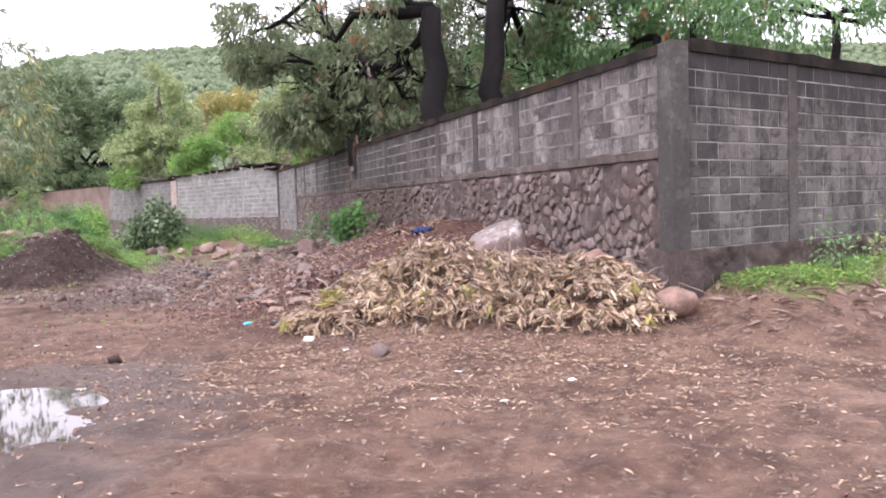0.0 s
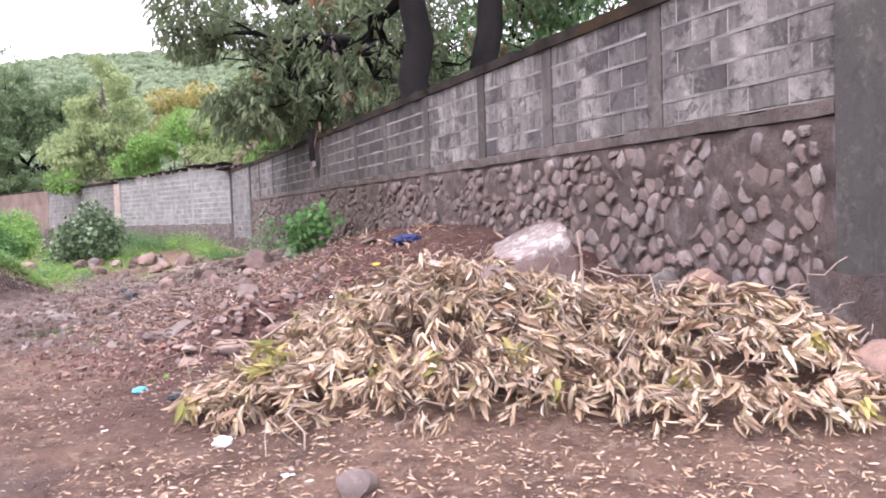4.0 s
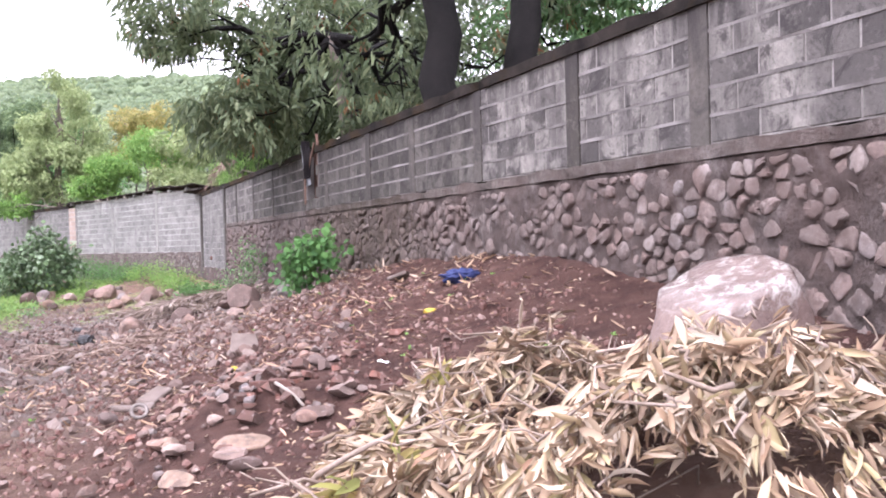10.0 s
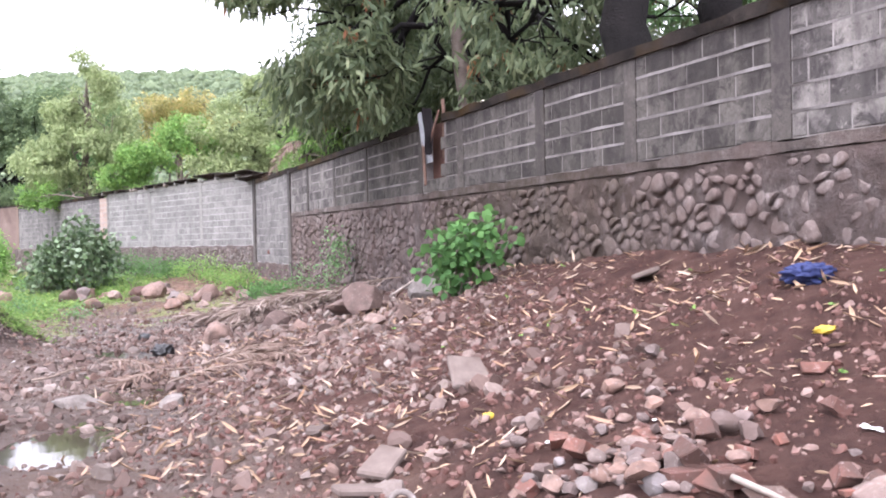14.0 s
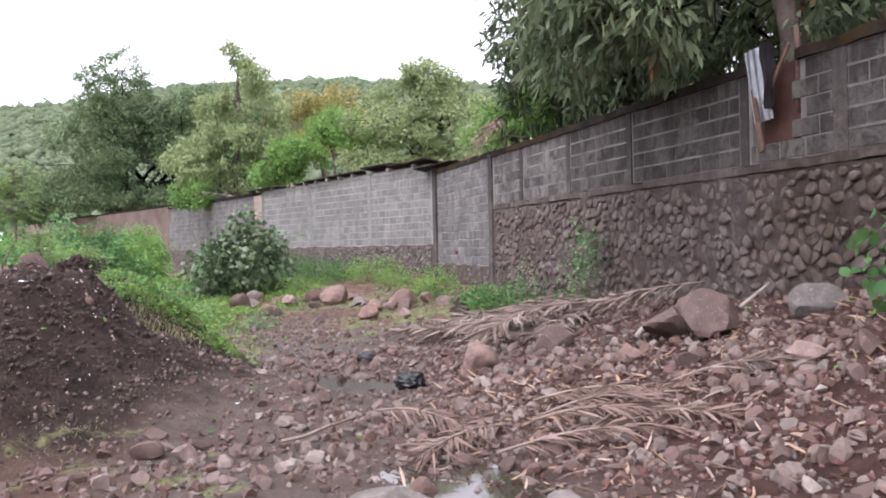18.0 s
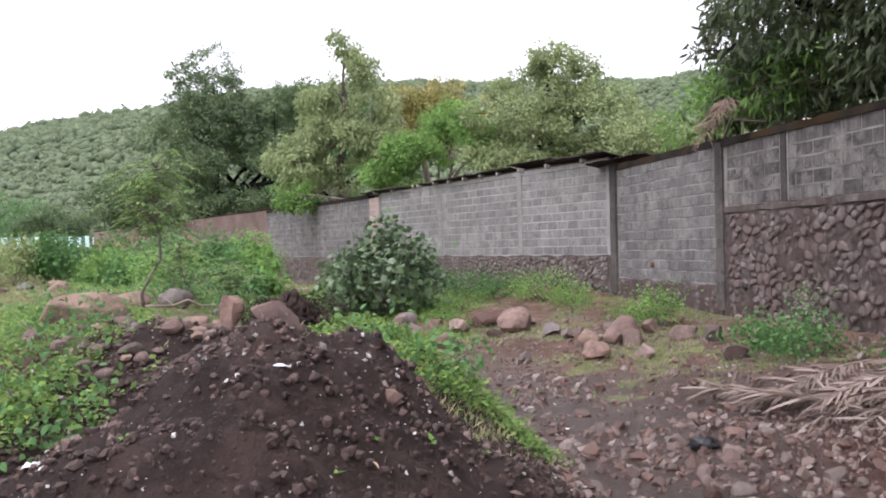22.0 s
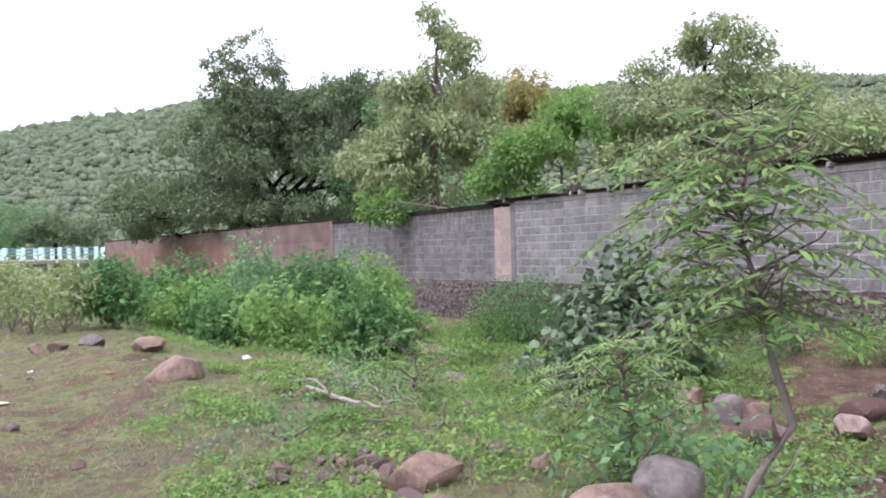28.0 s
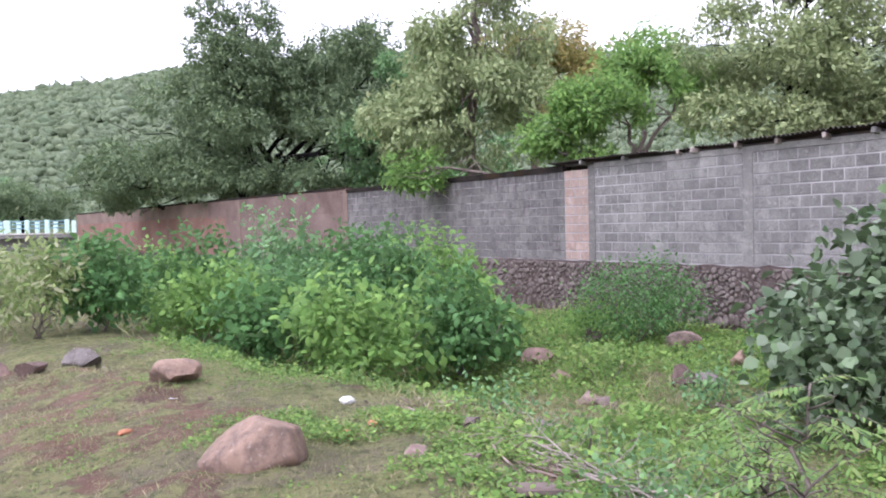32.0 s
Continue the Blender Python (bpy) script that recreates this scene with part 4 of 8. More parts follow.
def stone_field(wall, x0, x1, low, high, mat, seed, size=0.2, near=300, face=0.0, full=0.93):
    # Rubble masonry: irregular stones fitted to one another; the nearest are pieces, the rest joined.
    r = random.Random(seed)
    pts, grid, cell = [], {}, size
    for _ in range(int(36 * (x1 - x0) / size * 2 / size)):
        x = r.uniform(x0, x1)
        z = r.uniform(max(-0.15, low(x) - 0.15), high(x))
        gap = size * (0.26 + 0.8 * r.random() ** 2.0)
        i, k = int(x / cell), int((z + 1) / cell)
        if all(math.hypot(x - a, (z - b) * 1.15) > min(gap, g) * 0.5 + max(gap, g) * 0.5 for di in (-1, 0, 1) for dk in (-1, 0, 1) for a, b, g in grid.get((i + di, k + dk), ())):
            grid.setdefault((i, k), []).append((x, z, gap))
            pts.append((x, z))
    bag, count = Bag(), 0
    for x, z in sorted(pts):
        p = np.array((x, z))
        w = size * 0.75
        poly = [np.array(c) for c in ((max(x - w, x0), z - w), (min(x + w, x1), z - w), (min(x + w, x1), min(z + w, high(x))), (max(x - w, x0), min(z + w, high(x))))]
        i, k = int(x / cell), int((z + 1) / cell)
        for di in (-2, -1, 0, 1, 2):
            for dk in (-2, -1, 0, 1, 2):
                for a, b, g in grid.get((i + di, k + dk), ()):
                    if (a, b) != (x, z) and len(poly) > 2:
                        poly = cut_cell(poly, p, np.array((a, b)))
        if len(poly) < 3 or r.random() > full:
            continue
        mid = sum(poly) / len(poly)
        v, f = stone_cell(poly, mid, r, rounds=int(count < near))
        if count < near:
            me = mesh_from("stone", v - np.array((mid[0], 0, mid[1])), f)
            me.set_sharp_from_angle(angle=radians(46))
            put("stone", me, mat, wall, pose(mid[0], face, mid[1]))
        else:
            bag.add(v + np.array((0, face, 0)), f)
        count += 1
    if bag.n:
        tagged(put("stones", bag.mesh("stones"), mat, wall), kind="stuff")


def rough_face(x0, x1, z0, z1, y=0.0, depth=0.03, step=0.06, seed=0):
    """The pitted mortar face between fieldstones."""
    nx, nz = int((x1 - x0) / step), int((z1 - z0) / step)
    X, Z = np.meshgrid(np.linspace(x0, x1, nx + 1), np.linspace(z0, z1, nz + 1))
    Y = y + depth * (0.3 * vnoise(X * 1.9, Z * 2.6, seed + 3) + 0.6 * vnoise(X * 3.1, Z * 4.0, seed) + 0.5 * vnoise(X * 7.3, Z * 8.1, seed + 1) + 0.35 * vnoise(X * 15, Z * 15, seed + 2))
    i = np.arange((nx + 1) * (nz + 1)).reshape(nz + 1, nx + 1)
    q = np.stack((i[:-1, :-1], i[1:, :-1], i[1:, 1:], i[:-1, 1:]), -1).reshape(-1, 4)
    return mesh_from("rough_face", np.stack((X, Y, Z), -1).reshape(-1, 3), q)


def wall_thing(name, p, d, label):
    ob = new(name)
    ob.matrix_world = wall_frame(p, d)
    return tagged(ob, label, "wall", kind="structure")


# the long wall beside the walk
wall_a = wall_thing("wall_east", A0, AD, "weathered grey block wall on a fieldstone base with a dark cap")
COLS = [1.82, 3.68, 5.35, 7.3, 9.25, 11.0, 13.25, 14.75, 17.45, 19.57, 21.75]
put("core", slab(-0.15, 7.3, -0.2, -0.008, 2.05, 3.08), M_MORTAR, wall_a)
put("core", slab(7.3, 13.82, -0.2, -0.008, 2.05, 3.08), M_MORTAR_A2, wall_a)
put("core", slab(14.62, 19.57, -0.2, -0.008, 2.05, 3.08), M_MORTAR_A2, wall_a)
put("core", slab(19.57, 23.45, -0.2, -0.008, 2.05, 3.08), M_MORTAR, wall_a)
put("core", slab(13.82, 14.62, -0.2, -0.008, 2.05, 2.24), M_MORTAR, wall_a)
for a, b in ((-0.1, 13.85), (14.6, 23.5)):
    put("cap", slab(a, b, -0.24, 0.03, 3.08, 3.19, 0.03, 0.12, 3), M_CAP, wall_a, label="dark weather-stained concrete cap")
put("beam", slab(-0.09, 23.45, -0.26, 0.016, 1.95, 2.05, 0.045, 0.07, 5), M_BEAM, wall_a, label="rough concrete beam")
put("footing", slab(-0.1, 23.45, -0.4, -0.03, -0.6, 1.93, 0.01, 0.2, 7), M_BED, wall_a, label="brown rubble mortar")
put("mortar_face", rough_face(-0.1, 23.45, -0.3, 1.94, -0.001, 0.034, 0.04, 70), M_BED, wall_a, label="pitted brown mortar between the stones")
edges = [-0.14] + COLS + [23.42]
for i, s in enumerate(COLS):
    w = 0.2 if i < 7 else 0.14
    put("column", slab(s - w / 2, s + w / 2, -0.21, 0.006 + 0.004 * (i % 3), 2.05, 3.1, 0.012, 0.1, 11 + i), M_COLUMN, wall_a)
for i in range(len(edges) - 1):
    a, b = edges[i] + (0.1 if i else 0.06), edges[i + 1] - 0.1
    # The stretch below the mango gets the blocks with shade in their colour.
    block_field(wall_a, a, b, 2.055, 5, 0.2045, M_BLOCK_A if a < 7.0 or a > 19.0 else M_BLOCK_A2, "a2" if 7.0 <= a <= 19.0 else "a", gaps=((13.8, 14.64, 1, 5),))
for i in range(len(edges) - 1):
    a, b = edges[i] + (0.1 if i else 0.06), edges[i + 1] - 0.1
    for c in range(1, 5):
        if not a < 14.2 < b:
            put("mortar_smear", slab(a, b, -0.02, 0.0035, 2.055 + c * 0.2045 - 0.013, 2.055 + c * 0.2045 + 0.013, 0.011, 0.07, 80 + 5 * i + c), M_SMEAR, wall_a)
stone_field(wall_a, 0.02, 23.3, lambda x: max(0.0, float(np.interp(x, [0, 3, 6, 9, 13, 16, 24], [0.35, 0.8, 1.05, 1.0, 0.6, 0.3, 0.1]))), lambda x: 1.92, M_STONE, 8, 0.31, face=-0.008, full=0.9)
corner = put("corner_column", slab(-0.36, -0.09, -0.2, 0.022, 0.85, 3.2, 0.014, 0.1, 40), M_CORNER, wall_a, label="grey cast concrete corner column")
put("footing", slab(-0.44, 0.1, -0.3, 0.05, -0.3, 0.93, 0.05, 0.07, 41), M_BED, wall_a, label="brown rubble footing")

# the stretch of full block before the bend
wall_c = wall_thing("wall_middle", A0 + AD * 23.55, AD, "dull grey concrete block wall on a low stone footing")
put("core", slab(0.0, 4.45, -0.2, -0.008, 0.7, 3.1), M_MORTAR_DARK, wall_c)
put("cap", slab(0.0, 4.5, -0.22, 0.02, 3.1, 3.22, 0.03, 0.12, 13), M_CAP, wall_c)
put("footing", slab(-0.05, 4.5, -0.35, 0.03, -0.4, 0.72, 0.05, 0.15, 14), M_BED, wall_c)
put("column", slab(-0.12, 0.12, -0.22, 0.03, 0.3, 3.15, 0.015, 0.1, 15), M_COLUMN, wall_c)
put("column", slab(4.3, 4.58, -0.22, 0.05, 0.4, 3.35, 0.015, 0.1, 16), M_COLUMN, wall_c)
block_field(wall_c, 0.12, 4.3, 0.74, 12, 0.197, M_BLOCK_D, "c", joint=0.02, gaps=((2.5, 2.75, 1, 1),))
stone_field(wall_c, 0.1, 4.4, lambda x: 0.1, lambda x: 0.72, M_STONE, 9, 0.26)

# the far wall with the lean-to roof behind it
wall_b = wall_thing("wall_north", J0, BD, "pale grey concrete block wall on a rubble stone base")
put("core", slab(0.0, 12.6, -0.2, -0.008, 1.2, 3.28), M_MORTAR_PALE, wall_b)
put("core", slab(12.6, 24.6, -0.2, -0.008, 1.2, 3.28), M_MORTAR_DARK, wall_b)
put("footing", slab(0.0, 24.6, -0.4, 0.05, -0.2, 1.22, 0.05, 0.2, 24), M_BED, wall_b)
put("cap", slab(12.6, 24.6, -0.22, 0.02, 3.28, 3.42, 0.03, 0.15, 25), M_CAP, wall_b)
for i, s in enumerate((3.5, 7.62, 11.7)):
    put("column", slab(s - 0.1, s + 0.1, -0.21, 0.008, 1.2, 3.35, 0.01, 0.1, 26 + i), M_COLUMN_B, wall_b)
for a, b in ((0.15, 3.4), (3.6, 7.52), (7.72, 11.6)):
    block_field(wall_b, a, b, 1.24, 10, 0.205, M_BLOCK_B, "b", joint=0.024)
put("coping", slab(0.12, 11.6, -0.2, 0.004, 3.29, 3.4, 0.01, 0.2, 30), M_COLUMN_B, wall_b)
block_field(wall_b, 11.8, 12.6, 1.24, 10, 0.205, M_PINK, "p", length=0.3, joint=0.022)
block_field(wall_b, 12.6, 24.5, 1.24, 10, 0.205, M_BLOCK_D, "d", length=0.42, joint=0.018)
stone_field(wall_b, 0.1, 24, lambda x: 0.35, lambda x: 1.2, M_STONE_GREY, 10, 0.26, near=200, face=0.05)

# red brick wall up to the bridge
wall_k = wall_thing("wall_brick", K0, KD, "old red brick wall with a stained plaster band")
LK = 36.3
put("core", slab(0.0, LK, -0.25, -0.006, 0.2, 3.42, 0.01, 0.5, 50), M_BRICK_WALL, wall_k)
put("cap", slab(0.0, LK, -0.27, 0.02, 3.42, 3.5, 0.03, 0.3, 51), M_CAP, wall_k)

BRICK = box_mesh("brick", 0.28, 0.1, 0.066, 0.006)
for c in range(9):
    x = 0.14 + 0.15 * (c % 2)
    while x < 12.5:
        put("brick", BRICK, M_BRICK_WALL, wall_k, pose(x, -0.04 + rnd.uniform(-0.004, 0.004), 2.68 + c * 0.083, 0, 0, rnd.uniform(-0.5, 0.5)), flat=True)
        x += 0.295
put("plaster", slab(10.5, LK, -0.1, 0.006, 1.0, 2.75, 0.012, 0.4, 52), M_RED, wall_k, label="flaking red plaster band")
put("plaster", slab(12.6, LK, -0.1, 0.009, 2.75, 3.42, 0.012, 0.4, 54), M_CLAY, wall_k, label="brown stained render")
for s in (0.05, 9.0, 18.0, 27.0, 36.1):
    put("column", slab(s - 0.13, s + 0.13, -0.2, 0.02, 0.4, 3.45, 0.01, 0.2, 55), M_CLAY, wall_k)
put("footing", slab(0.0, LK, -0.3, 0.06, -0.4, 1.0, 0.06, 0.3, 53), M_BED, wall_k)

# side wall at the corner
wall_r = wall_thing("wall_south", R0 + RD * 9.0, -RD, "dark rain-stained concrete block wall with pale mortar")
put("core", slab(0.0, 8.82, -0.2, -0.008, 0.9, 3.1), M_MORTAR_DARK, wall_r)
put("cap", slab(0.0, 8.7, -0.24, 0.03, 3.1, 3.24, 0.03, 0.12, 60), M_CAP, wall_r)
put("footing", slab(0.0, 8.7, -0.35, 0.02, -0.4, 0.92, 0.03, 0.2, 61), M_BED, wall_r)
put("mortar_face", rough_face(0.0, 8.75, -0.2, 0.93, 0.06, 0.08, 0.06, 75), M_BED, wall_r, label="broken earthy footing face")
put("column", slab(6.6, 6.8, -0.21, 0.006, 0.9, 3.1, 0.01, 0.1, 62), M_COLUMN, wall_r)
put("column", slab(3.2, 3.4, -0.21, 0.006, 0.9, 3.1, 0.01, 0.1, 63), M_COLUMN, wall_r)
for a, b in ((0.0, 3.2), (3.4, 6.6), (6.8, 8.84)):
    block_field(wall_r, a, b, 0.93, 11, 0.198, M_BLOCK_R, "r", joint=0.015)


# ---- leaves, trees and bushes ----
def leaf_shape(width, curl=0.0, fold=0.03, rows=2):
    """A leaf of length one along y: a pointed blade folded along its rib, drooping to the tip."""
    v, f = [(0, 0, 0)], []
    for i in range(rows):
        u = (i + 1) / (rows + 1)
        w = width / 2 * math.sin(math.pi * u ** 0.85) ** 0.75
        v += [(w, u, fold - curl * u * u), (-w, u, fold - curl * u * u)]
    v.append((0, 1, -curl))
    n = len(v) - 1
    f.append((0, 1, 2))
    for i in range(rows - 1):
        a = 1 + 2 * i
        f += [(a + 1, a, a + 2), (a + 1, a + 2, a + 3)]
    f.append((n - 1, n - 2, n))
    return np.array(v, float), np.array(f)


LANCE = leaf_shape(0.24, 0.14, 0.03)
BLADE = leaf_shape(0.06, 0.25, 0.0)
OVAL = leaf_shape(0.55, 0.16, 0.05)
BROAD = leaf_shape(0.85, 0.2, 0.08)
TUFT = leaf_shape(0.8, 0.1, 0.0, 1)
FINE = leaf_shape(0.42, 0.15, 0.04, 1)


def leaves(bag, shape, at, way, size, rng, roll=0.9):
    bag.add(*spots(shape[0], shape[1], at, aim(way, rng.normal(0, roll, len(at))), size))


def sprays(blobs, n, rng, shell=(0.5, 1.04), gap=-0.12, grain=0.7):
    """Places on ragged clumps of foliage, and the ways out of them."""
    w = np.array([max(b[3] * b[4], b[3] * b[5]) for b in blobs], float)
    pick = rng.choice(len(blobs), n, p=w / w.sum())
    b = np.array(blobs, float)[pick]
    d = rng.normal(size=(n, 3))
    d /= np.linalg.norm(d, axis=1, keepdims=True)
    r = rng.uniform(shell[0], shell[1], n) ** 0.7
    at = b[:, :3] + d * b[:, 3:6] * r[:, None]
    keep = np.array([noise.noise(Vector(p) * grain) > gap for p in at])
    return at[keep], d[keep]


def clumps(blobs, k, seed, size=0.42, low=-0.5):
    """Breaks each clump of foliage into k smaller ones round its outside."""
    rng = np.random.default_rng(seed)
    out = []
    for b in blobs:
        for j in range(k):
            d = rng.normal(size=3)
            d /= np.linalg.norm(d)
            d[2] = max(d[2], low)
            r = size * rng.uniform(0.65, 1.3)
            c = np.array(b[:3]) + d * np.array(b[3:6]) * rng.uniform(0.5, 0.85)
            out.append((*c, b[3] * r, b[4] * r, b[5] * r * 0.85))
    return out


def limb(a, b, r0, r1, rng, bend=0.15, k=5):
    """A crooked limb from a to b."""
    a, b = np.array(a, float), np.array(b, float)
    l = np.linalg.norm(b - a)
    pts, rad = [], []
    for i in range(k + 1):
        u = i / k
        j = rng.normal(0, bend * l * 0.25, 3) * math.sin(math.pi * u)
        pts.append(a + (b - a) * u + j)
        rad.append(r0 + (r1 - r0) * u)
    return pts, rad


def tree(name, label, trunks, blobs, n, per, size, paint, bark, seed, shape=LANCE, droop=0.9, twigs=5, spray=0.25, gap=-0.12, extra=None, category="tree", grain=0.7, shell=(0.5, 1.04), clump=0):
    """trunks: (foot, top, radius) each; blobs: (x, y, z, rx, ry, rz) clumps of foliage."""
    rng = np.random.default_rng(seed)
    foot = trunks[0][0]
    root = tagged(empty(name, *foot), label, category)
    inv = np.array(foot)
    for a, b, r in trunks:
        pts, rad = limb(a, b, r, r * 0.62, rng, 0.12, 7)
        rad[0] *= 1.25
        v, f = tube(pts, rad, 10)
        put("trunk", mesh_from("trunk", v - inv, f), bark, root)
    wood = Bag()
    tops = [np.array(b) for _, b, _ in trunks]
    rr = trunks[0][2]
    for bl in blobs:
        c = np.array(bl[:3])
        t = min(tops, key=lambda q: np.linalg.norm(q - c))
        pts, rad = limb(t, c, rr * 0.45, rr * 0.12, rng, 0.3, 6)
        wood.add(*tube(pts, rad, 6))
        for _ in range(twigs):
            d = rng.normal(size=3)
            d /= np.linalg.norm(d)
            e = c + d * np.array(bl[3:6]) * 0.95
            pts2, rad2 = limb(pts[int(rng.integers(3, 7))], e, rr * 0.13, rr * 0.025, rng, 0.35, 4)
            wood.add(*tube(pts2, rad2, 4))
    m = wood.mesh("limbs")
    m.transform(Matrix.Translation(-Vector(foot)))
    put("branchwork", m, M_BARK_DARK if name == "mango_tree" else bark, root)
    at, out = sprays(clumps(blobs, clump, seed) if clump else blobs, n, rng, gap=gap, grain=grain, shell=shell)
    k = len(at)
    bag = Bag()
    p = np.repeat(at, per, 0) + rng.normal(0, spray * 0.35, (k * per, 3))
    way = np.repeat(out, per, 0) * 0.6 + rng.normal(0, 0.75, (k * per, 3)) + np.array([0, 0, -droop])
    leaves(bag, shape, p - inv, way, size * rng.uniform(0.65, 1.25, k * per), rng)
    crown = put("crown", bag.mesh("crown"), paint, root)
    if extra:
        share, tint = extra
        sel = rng.choice(k, max(3, int(k * share)), replace=False)
        bag = Bag()
        p = np.repeat(at[sel], per, 0) + rng.normal(0, spray * 0.3, (len(sel) * per, 3))
        way = np.repeat(out[sel], per, 0) * 0.5 + rng.normal(0, 0.5, (len(sel) * per, 3)) + np.array([0, 0, -droop])
        leaves(bag, shape, p - inv, way, size * rng.uniform(0.7, 1.2, len(p)), rng)
        put("withered_leaves", bag.mesh("withered_leaves"), tint, crown, label="rust-brown withered leaf tufts")
    return root


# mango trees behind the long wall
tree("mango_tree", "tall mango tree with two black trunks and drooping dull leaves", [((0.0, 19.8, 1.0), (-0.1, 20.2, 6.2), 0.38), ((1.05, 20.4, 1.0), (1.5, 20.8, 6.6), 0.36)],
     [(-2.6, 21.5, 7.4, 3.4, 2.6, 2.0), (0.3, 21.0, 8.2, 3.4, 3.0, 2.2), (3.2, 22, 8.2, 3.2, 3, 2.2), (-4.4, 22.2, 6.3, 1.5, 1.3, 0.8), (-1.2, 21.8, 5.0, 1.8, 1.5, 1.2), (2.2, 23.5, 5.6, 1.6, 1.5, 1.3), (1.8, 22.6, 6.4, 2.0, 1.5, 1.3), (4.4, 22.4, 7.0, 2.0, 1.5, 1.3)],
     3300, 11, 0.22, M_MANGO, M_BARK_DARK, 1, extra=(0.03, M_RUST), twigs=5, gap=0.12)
tree("mango_tree", "leaning mango tree with pale trunk, crown hanging over the wall", [((-1.2, 24.6, 1.0), (-1.95, 23.9, 5.6), 0.19)],
     [(-2.2, 25.4, 5.6, 1.9, 1.2, 1.3), (-4.2, 23.8, 4.9, 1.5, 1.4, 1.2), (-0.3, 23.2, 4.9, 1.1, 1.2, 1.0), (-3.2, 25.2, 6.3, 1.9, 1.5, 1.3), (-3.5, 23.4, 3.95, 0.9, 0.9, 0.6), (0.2, 22.4, 4.0, 0.9, 0.8, 0.5), (0.9, 21.8, 4.5, 1.1, 1.0, 0.8), (-2.4, 24.8, 4.0, 1.2, 1.0, 0.8), (-4.4, 24.6, 3.9, 0.7, 0.9, 0.6), (-1.4, 24.0, 3.9, 0.9, 0.9, 0.6), (-3.6, 24.6, 4.9, 1.2, 1.0, 0.8), (-1.0, 23.6, 4.6, 0.9, 0.9, 0.7), (-5.2, 23.4, 5.6, 0.9, 0.8, 0.5)],
     2500, 11, 0.24, M_MANGO, M_BARK, 2, extra=(0.05, M_RUST), twigs=7, gap=0.03)
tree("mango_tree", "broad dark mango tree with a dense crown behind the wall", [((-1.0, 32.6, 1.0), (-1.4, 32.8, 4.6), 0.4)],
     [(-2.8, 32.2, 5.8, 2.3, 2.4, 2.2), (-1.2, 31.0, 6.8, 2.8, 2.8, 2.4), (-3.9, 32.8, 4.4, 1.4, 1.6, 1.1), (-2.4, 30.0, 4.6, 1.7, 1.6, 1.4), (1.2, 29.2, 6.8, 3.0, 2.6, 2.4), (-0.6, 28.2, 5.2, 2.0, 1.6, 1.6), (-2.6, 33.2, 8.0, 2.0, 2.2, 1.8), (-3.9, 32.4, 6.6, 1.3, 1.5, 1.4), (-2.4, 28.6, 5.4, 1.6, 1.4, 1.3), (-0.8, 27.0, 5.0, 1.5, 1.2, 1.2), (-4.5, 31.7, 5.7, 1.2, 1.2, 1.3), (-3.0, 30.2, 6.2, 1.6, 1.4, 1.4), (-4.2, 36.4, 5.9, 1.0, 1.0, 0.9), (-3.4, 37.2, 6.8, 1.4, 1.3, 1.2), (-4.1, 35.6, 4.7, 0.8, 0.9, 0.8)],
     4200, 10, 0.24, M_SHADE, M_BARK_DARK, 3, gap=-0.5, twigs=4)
tree("shade_tree", "bright leafy tree with thin dark limbs behind the wall", [((5.4, 21.0, 1.0), (5.6, 21.4, 5.6), 0.17), ((6.6, 20.6, 1.0), (6.4, 21.0, 5.8), 0.14)],
     [(4.4, 23, 6.2, 2.2, 2, 1.6), (7.0, 22, 6.8, 2.6, 2, 1.6), (2.6, 24, 5.2, 1.8, 1.8, 1.6), (5.4, 24, 4.6, 1.7, 1.4, 1.2)],
     2500, 10, 0.22, M_GREEN, M_BARK_DARK, 4, extra=(0.05, M_RUST), gap=-0.3)
tree("shade_tree", "thin spreading tree with open twiggy crown behind the wall", [((9.6, 19.6, 1.0), (9.4, 19.8, 5.6), 0.15)],
     [(8.0, 19.6, 5.8, 2.2, 1.6, 1.0), (10.6, 19.4, 6.2, 2.6, 1.6, 1.0), (12.2, 19, 5.2, 1.6, 1.2, 0.9), (7.0, 18.6, 6.6, 1.4, 1.2, 0.8)],
     1500, 9, 0.2, M_GREEN, M_BARK_DARK, 5, gap=-0.05, twigs=6)
tree("shade_tree", "leafy green tree with yellow lower leaves near the road", [((-7.6, 13.3, 0.0), (-7.5, 13.5, 2.4), 0.16)],
     [(-7.5, 13.4, 3.0, 1.4, 1.4, 1.1), (-7.9, 13.6, 3.9, 1.5, 1.4, 1.1), (-7.3, 13.2, 1.95, 1.0, 1.0, 0.55)],
     900, 10, 0.14, M_MANGO, M_BARK, 6, extra=(0.12, M_YELLOW), gap=-0.1)

